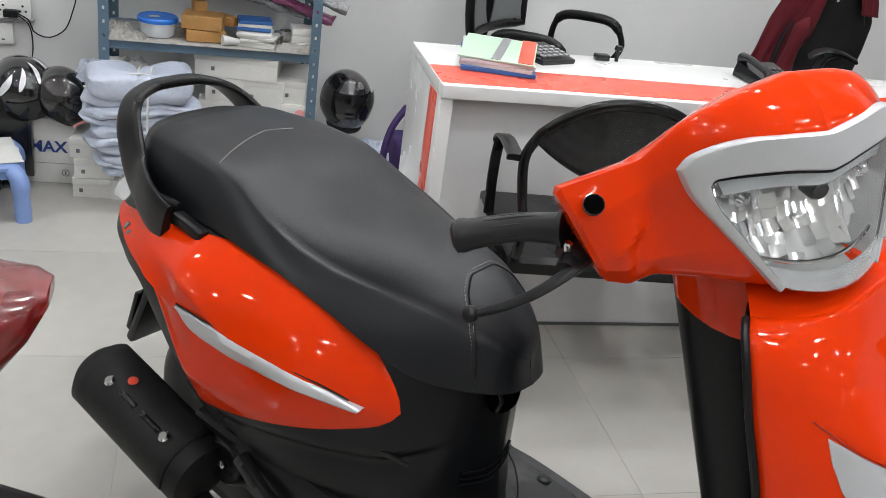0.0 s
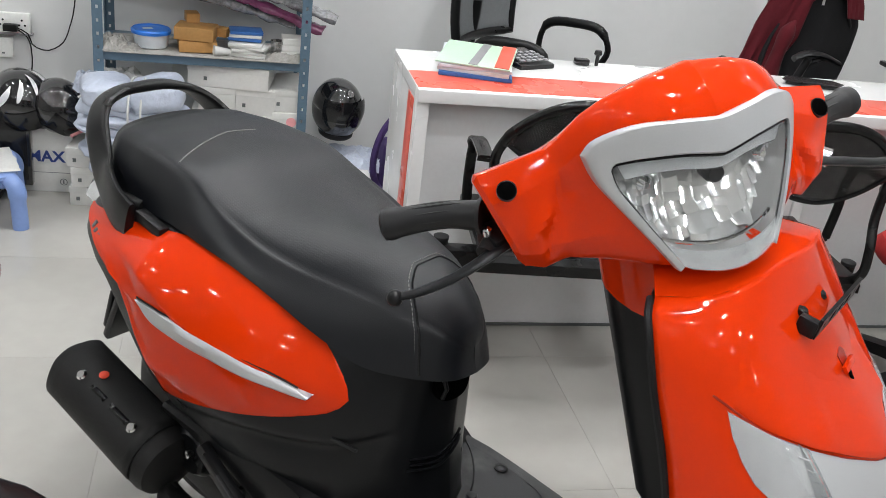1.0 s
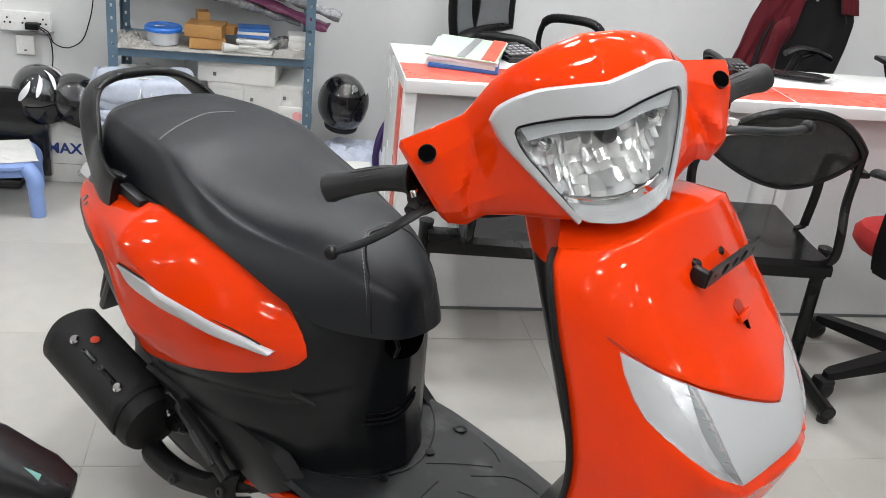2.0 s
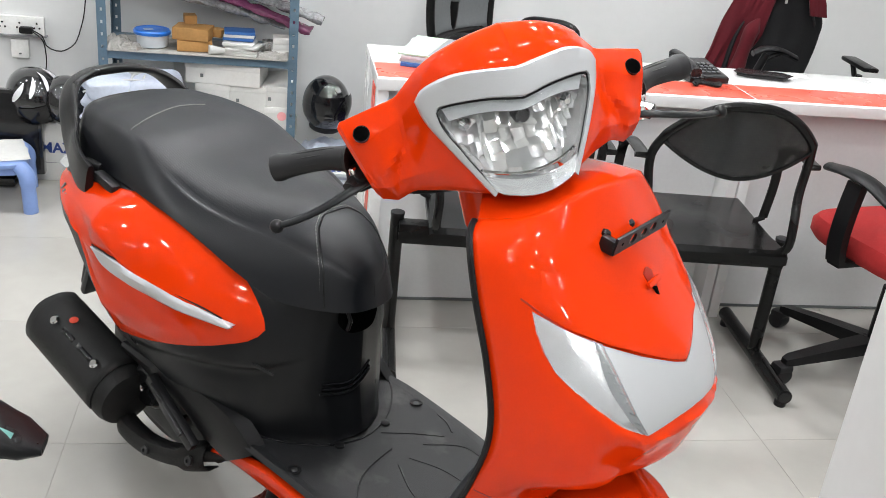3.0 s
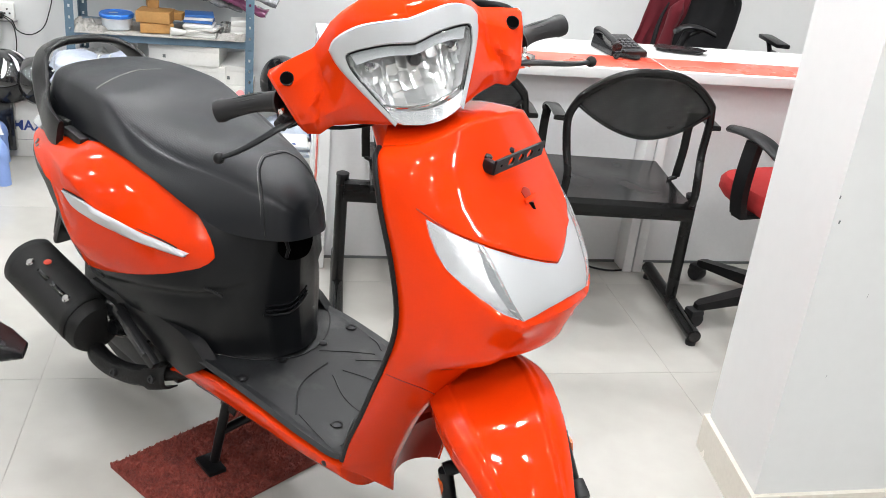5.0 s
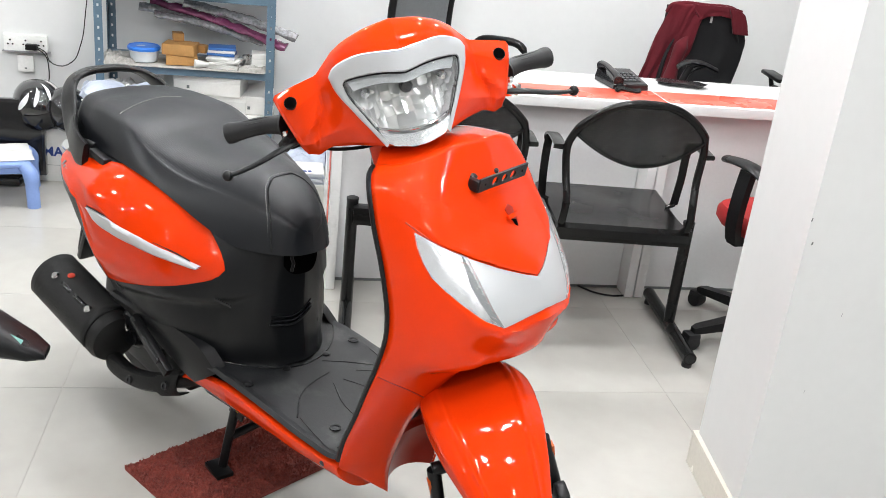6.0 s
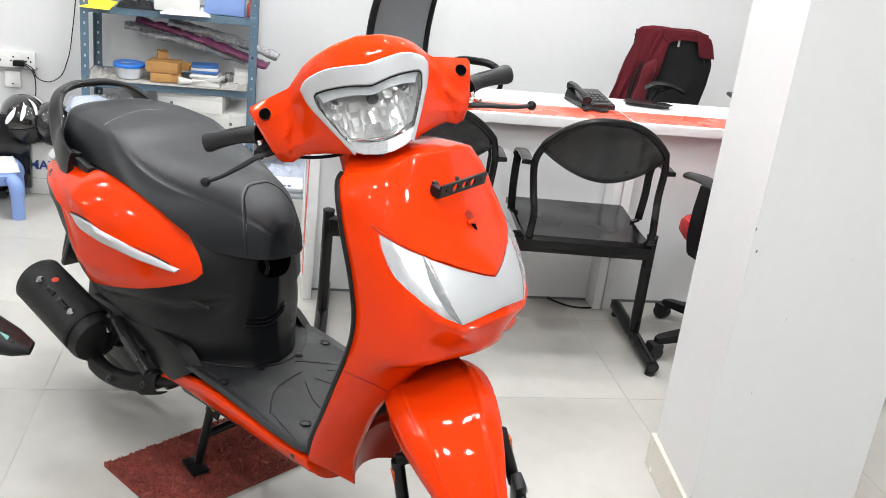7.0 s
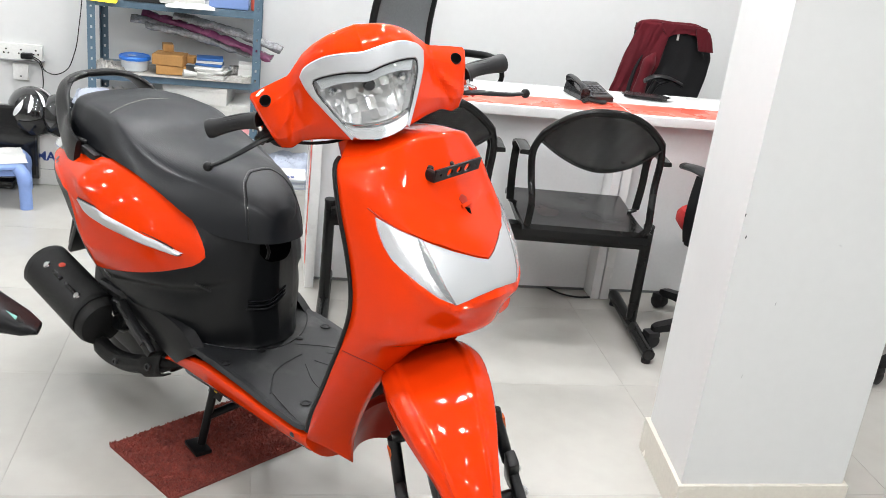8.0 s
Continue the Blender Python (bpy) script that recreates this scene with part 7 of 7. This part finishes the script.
dark_helmet = thing("helmet", "glossy black full-face helmet on a pile of plastic packets", "helmet", pose(0.534, 3.42, 0.358, 0, 4, -70) @ Matrix.Diagonal((0.84, 0.86, 0.97, 1)))
part("shell", helmet_shell(), GLOSS_BLACK, dark_helmet, "glossy black shell")
visor = np.array([[(0.129 * math.cos(e) * math.cos(a) * 1.03, 0.115 * math.cos(e) * math.sin(a), 0.02 + 0.115 * math.sin(e)) for e in np.linspace(-0.32, 0.42, 8)] for a in np.linspace(-1.1, 1.1, 18)])
part("visor", grid(visor), SCREEN, dark_helmet, "dark smoked visor")
part("helmet_badge", lathe([(0.016, 0), (0.014, 0.002)], (0.088, 0.012, 0.092), (0.75, 0.1, 0.65), 16), STEEL, dark_helmet, "small silver badge")
part("neck_roll", tube(np.array([(0.068 * math.cos(a) * 1.05, 0.060 * math.sin(a), -0.090) for a in np.linspace(0, 2 * math.pi, 30, endpoint=False)]), 0.016, 10, closed=True), RUBBER, dark_helmet)
for k in range(5):
    single("plastic_packet", crumpled(0.27 - 0.02 * (k % 2), 0.24, 0.055, 40 + k), PAPER if k % 2 else BAG_PLASTIC, "flat plastic packet with printed papers, piled beside the rack", "packet", pose(0.575 + 0.012 * (-1)**k, 3.36 - 0.02 * k * (k < 3), 0.002 + 0.042 * k, 0, 0, 8 * (-1)**k), "plastic packets")
for k in range(4):
    single("brochure", box((0, 0, 0.006), (0.17, 0.16, 0.011), 0.001, (0, 0, 4 * (-1)**k)), TUB_WHITE if k % 2 else BAG_PLASTIC, "pale blue printed brochures piled near the desk end", "brochure", pose(0.545, 3.10, 0.1585 + 0.012 * k), "brochures")
carton(0.545, 3.10, 0.0, 0.19, 0.19, 0.158, 3, "pale carton with brochures piled on it", mark=False)
sheet = single("printed_sheet", box((0.545, 3.10, 0.2075), (0.175, 0.165, 0.001), 0.0002), PAPER, "white sheet with unreadable blue print on the brochures", "sheet")
part("print_bar", join(*[box((0.490 + 0.021 * k, 3.05, 0.2085), (0.014, 0.022, 0.0008), 0.0002, (0, 0, 10)) for k in range(5)]), INK_BLUE, sheet)
single("cloth_bag", join(pillow(0.10, 0.20, 0.27, 52, 0.010), tube(curve([(0.0, -0.11, 0.05), (-0.075, -0.115, 0.18), (-0.055, -0.10, 0.33), (0.0, -0.06, 0.40)], 20), 0.013, 8)), PURPLE, "purple and black cloth bag slumped against the desk end", "bag", pose(0.735, 3.33, 0.0))

striped_helmet = thing("helmet", "black and silver striped full-face helmet lying on the printed carton", "helmet", pose(-0.585, 3.42, 0.325, 18, 8, -55))
part("shell", helmet_shell(0.118), GLOSS_BLACK, striped_helmet, "glossy black shell")
for a0, e0, e1, w in ((-1.2, 0.35, 1.0, 0.16), (-0.5, 0.5, 1.15, 0.13), (0.25, 0.55, 1.2, 0.12), (0.95, 0.35, 1.05, 0.16), (1.6, 0.3, 0.9, 0.12)):
    strip = np.array([[(0.1235 * math.cos(e0 + (e1 - e0) * q) * math.cos(a0 + 0.5 * q + w * s * math.sin(math.pi * (0.1 + 0.85 * q))) * 1.03, 0.1235 * 0.89 * math.cos(e0 + (e1 - e0) * q) * math.sin(a0 + 0.5 * q + w * s * math.sin(math.pi * (0.1 + 0.85 * q))), 0.1225 * math.sin(e0 + (e1 - e0) * q)) for s in (-1, 0, 1)] for q in np.linspace(0, 1, 12)])
    part("flame_stripe", grid(strip), HELMET_SILVER, striped_helmet, "silver flame stripe")
visor2 = np.array([[(0.122 * math.cos(e) * math.cos(a) * 1.05, 0.112 * math.cos(e) * math.sin(a), -0.01 + 0.112 * math.sin(e)) for e in np.linspace(-0.40, 0.28, 8)] for a in np.linspace(-1.1, 1.1, 18)])
part("visor", grid(visor2), SCREEN, striped_helmet, "dark smoked visor")
small_helmet = thing("helmet", "glossy black helmet lying tilted on the printed carton", "helmet", pose(-0.455, 3.37, 0.325, -20, 35, -40))
part("shell", helmet_shell(0.098), GLOSS_BLACK, small_helmet, "glossy black shell")
visor3 = np.array([[(0.101 * math.cos(e) * math.cos(a) * 1.05, 0.093 * math.cos(e) * math.sin(a), -0.01 + 0.093 * math.sin(e)) for e in np.linspace(-0.40, 0.28, 8)] for a in np.linspace(-1.1, 1.1, 18)])
part("visor", grid(visor3), SCREEN, small_helmet, "dark smoked visor")
part("chin_strap", tube(curve([(0.02, 0.085, -0.02), (0.07, 0.08, 0.03), (0.11, 0.03, 0.01), (0.12, -0.03, -0.02)], 16), 0.006, 8), PINK, small_helmet, "faded pink strap")

# television standing on the floor, and the stool before it
tv = thing("television", "black flat television leaning on the cartons", "television", pose(-0.750, 3.340, 0.0, -3, 0, 0))
part("bezel", box((0, 0, 0.205), (0.40, 0.040, 0.33), 0.006), GLOSS_BLACK, tv, "glossy black bezel")
part("screen", box((0, -0.0210, 0.208), (0.372, 0.003, 0.295), 0.001), SCREEN, tv, "dark switched-off screen")
part("foot", box((0, 0, 0.018), (0.2, 0.14, 0.034), 0.008), GLOSS_BLACK, tv)
stool = thing("plastic_stool", "pale blue moulded plastic stool with papers on top", "stool", pose(-0.700, 3.14, 0, 0, 0, 13) @ Matrix.Diagonal((1, 1, 0.83, 1)))
part("stool_top", moved(rounded_pad(0.28, 0.28, 0.03, 0.002), pose(0, 0, 0.200)), STOOL_BLUE, stool)
for sx_ in (-1, 1):
    for sy_ in (-1, 1):
        part("stool_leg", tube(curve([(sx_ * 0.105, sy_ * 0.105, 0.208), (sx_ * 0.125, sy_ * 0.125, 0.18), (sx_ * 0.132, sy_ * 0.132, 0.10), (sx_ * 0.135, sy_ * 0.135, 0.0)], 14), [0.030] * 6 + [0.026] * 8, 14), STOOL_BLUE, stool)
for a, b in (((-1, -1), (1, -1)), ((-1, 1), (1, 1)), ((-1, -1), (-1, 1)), ((1, -1), (1, 1))):
    part("stool_apron", box(((a[0] + b[0]) * 0.058, (a[1] + b[1]) * 0.058, 0.188), (0.24 if a[0] != b[0] else 0.012, 0.012 if a[0] != b[0] else 0.24, 0.04), 0.004), STOOL_BLUE, stool)
single("paper_sheet", crumpled(0.27, 0.24, 0.012, 71), PAPER, "white papers lying on the blue stool", "paper", pose(-0.700, 3.14, 0.193, 0, 0, 20))

# ---- wall fittings ----
board = thing("socket_board", "white electric switch and socket board on the wall", "socket", pose(-0.685, 3.68, 0.545))
part("plate", box((0, -0.012, 0), (0.185, 0.024, 0.075), 0.004), SWITCH_WHITE, board)
part("rail", box((0, -0.018, -0.038), (0.20, 0.030, 0.006), 0.001), KEY_GREY, board)
for x in (-0.065, 0.0, 0.065):
    holes = [disc((x + dx, -0.0245, dz), (0, -1, 0), 0.004, 0.001, 10) for dx, dz in ((-0.010, -0.006), (0.010, -0.006), (0.0, 0.012))]
    part("socket_hole", join(*holes), SCREEN, board)
part("plug", box((0.028, -0.040, -0.012), (0.05, 0.032, 0.026), 0.006), SATIN_BLACK, board, "black plug")
panel2 = thing("switch_box", "small white switch box under the socket board", "switch", pose(-0.692, 3.68, 0.452))
part("plate", box((0, -0.01, 0), (0.068, 0.02, 0.075), 0.004), SWITCH_WHITE, panel2)
part("switch_mark", box((0.0, -0.0208, -0.02), (0.010, 0.002, 0.006), 0.0005), INK_GREY, panel2)
single("hanging_cable", tube(curve([(-0.635, 3.635, 0.535), (-0.60, 3.64, 0.515), (-0.585, 3.65, 0.47), (-0.54, 3.655, 0.452), (-0.49, 3.66, 0.475), (-0.45, 3.66, 0.56), (-0.425, 3.66, 0.70), (-0.40, 3.66, 0.95), (-0.395, 3.66, 1.3)], 50), 0.0024, 8), SATIN_BLACK, "thin black cable hanging along the wall", "cable")
single("hanging_cable", tube(curve([(-0.64, 3.645, 0.53), (-0.605, 3.65, 0.50), (-0.592, 3.655, 0.43), (-0.60, 3.655, 0.35), (-0.62, 3.655, 0.25)], 26), 0.0024, 8), SATIN_BLACK, "thin black cable hanging from the socket board", "cable")

# ---- doormat under the stand ----
mat_c = np.array([(0.093, 1.230), (0.276, 0.995), (0.630, 1.265), (0.440, 1.500)])
doormat = single("doormat", prism([tuple(p) for p in mat_c], 0.0005, 0.008), MAT_RED, "worn dark red looped doormat under the scooter's stand", "doormat", smooth=False)
rng = random.Random(8)
tufts = []
for k in range(5200):
    u, v = rng.random(), rng.random()
    p = (1 - u) * (1 - v) * mat_c[0] + u * (1 - v) * mat_c[1] + u * v * mat_c[2] + (1 - u) * v * mat_c[3]
    r, a, h = rng.uniform(0.003, 0.0055), rng.uniform(0, 6.28), rng.uniform(0.003, 0.008)
    q = np.array([(p[0] + r * math.cos(a + t), p[1] + r * math.sin(a + t), 0.0075) for t in (0, 2.1, 4.2)] + [(p[0] + rng.uniform(-0.004, 0.004), p[1] + rng.uniform(-0.004, 0.004), 0.008 + h)])
    tufts.append((q, [(0, 1, 3), (1, 2, 3), (2, 0, 3)]))
pile = part("mat_pile", join(*tufts), MAT_RED, doormat, "coarse looped red pile", smooth=False)
pile["kind"] = "stuff"


# ---- the next scooter, of which only the tail end shows ----
other = thing("parked_scooter", "tail of a parked scooter, red lamp over black mudguard", "scooter", pose(0, 0, 0))
rows = []
for x, w, z0, z1 in ((-0.62, 0.075, 0.52, 0.70), (-0.40, 0.075, 0.525, 0.66), (-0.22, 0.070, 0.515, 0.625), (-0.10, 0.062, 0.492, 0.570), (-0.03, 0.048, 0.482, 0.518), (0.0, 0.026, 0.480, 0.494)):
    rows.append([(x, 0.945 + w * math.copysign(abs(math.cos(a))**0.7, math.cos(a)), (z0 + z1) / 2 + (z1 - z0) / 2 * math.copysign(abs(math.sin(a))**0.8, math.sin(a))) for a in np.linspace(0, 2 * math.pi, 24, endpoint=False)])
part("mudguard", loft([curve(r, 24) for r in rows]), BLACK_PLASTIC, other, "black plastic rear mudguard")
part("guard_sticker", box((-0.052, 0.915, 0.530), (0.030, 0.016, 0.0015), 0.0004, (26, 30, 0)), TEAL, other, "small teal sticker")
rows = []
for x, w, z0, z1 in ((-0.60, 0.10, 0.66, 0.87), (-0.40, 0.11, 0.68, 0.885), (-0.27, 0.105, 0.70, 0.885), (-0.19, 0.090, 0.745, 0.882), (-0.135, 0.060, 0.815, 0.876), (-0.115, 0.030, 0.850, 0.872)):
    rows.append([(x, 1.0 + w * math.copysign(abs(math.cos(a))**0.7, math.cos(a)), (z0 + z1) / 2 + (z1 - z0) / 2 * math.copysign(abs(math.sin(a))**0.8, math.sin(a))) for a in np.linspace(0, 2 * math.pi, 24, endpoint=False)])
part("tail_lamp", loft(rows), DARK_RED_LENS, other, "dark red tail lamp")
part("tail_cover", box((-0.42, 1.0, 0.885), (0.40, 0.15, 0.05), 0.015), BLACK_PLASTIC, other)
part("tyre", lathe(prof, (-0.52, 0.945, 0.218), (0, 1, 0), 48), RUBBER, other, "black rear tyre")


# ---- floor tiles ----
TILE_SIZE, GAP = 0.6, 0.0012
tile_mesh = None
for i in range(-11, 9):
    for j in range(-9, 6):
        x, y = 0.765 + TILE_SIZE * i, 1.92 + TILE_SIZE * j
        if not (X0 - 0.5 < x < X1 + 0.5 and Y0 - 0.5 < y < Y1 + 0.5):
            continue
        if tile_mesh is None:
            s = TILE_SIZE - GAP
            tile = part("floor_tile", box((0, 0, -0.0008), (s, s, 0.0016), 0.0003, seg=1), TILE, floor, smooth=False)
            tile_mesh = tile.data
        else:
            tile = new("floor_tile", tile_mesh)
            tile.parent = floor
        tile.location = (x, y, 0)
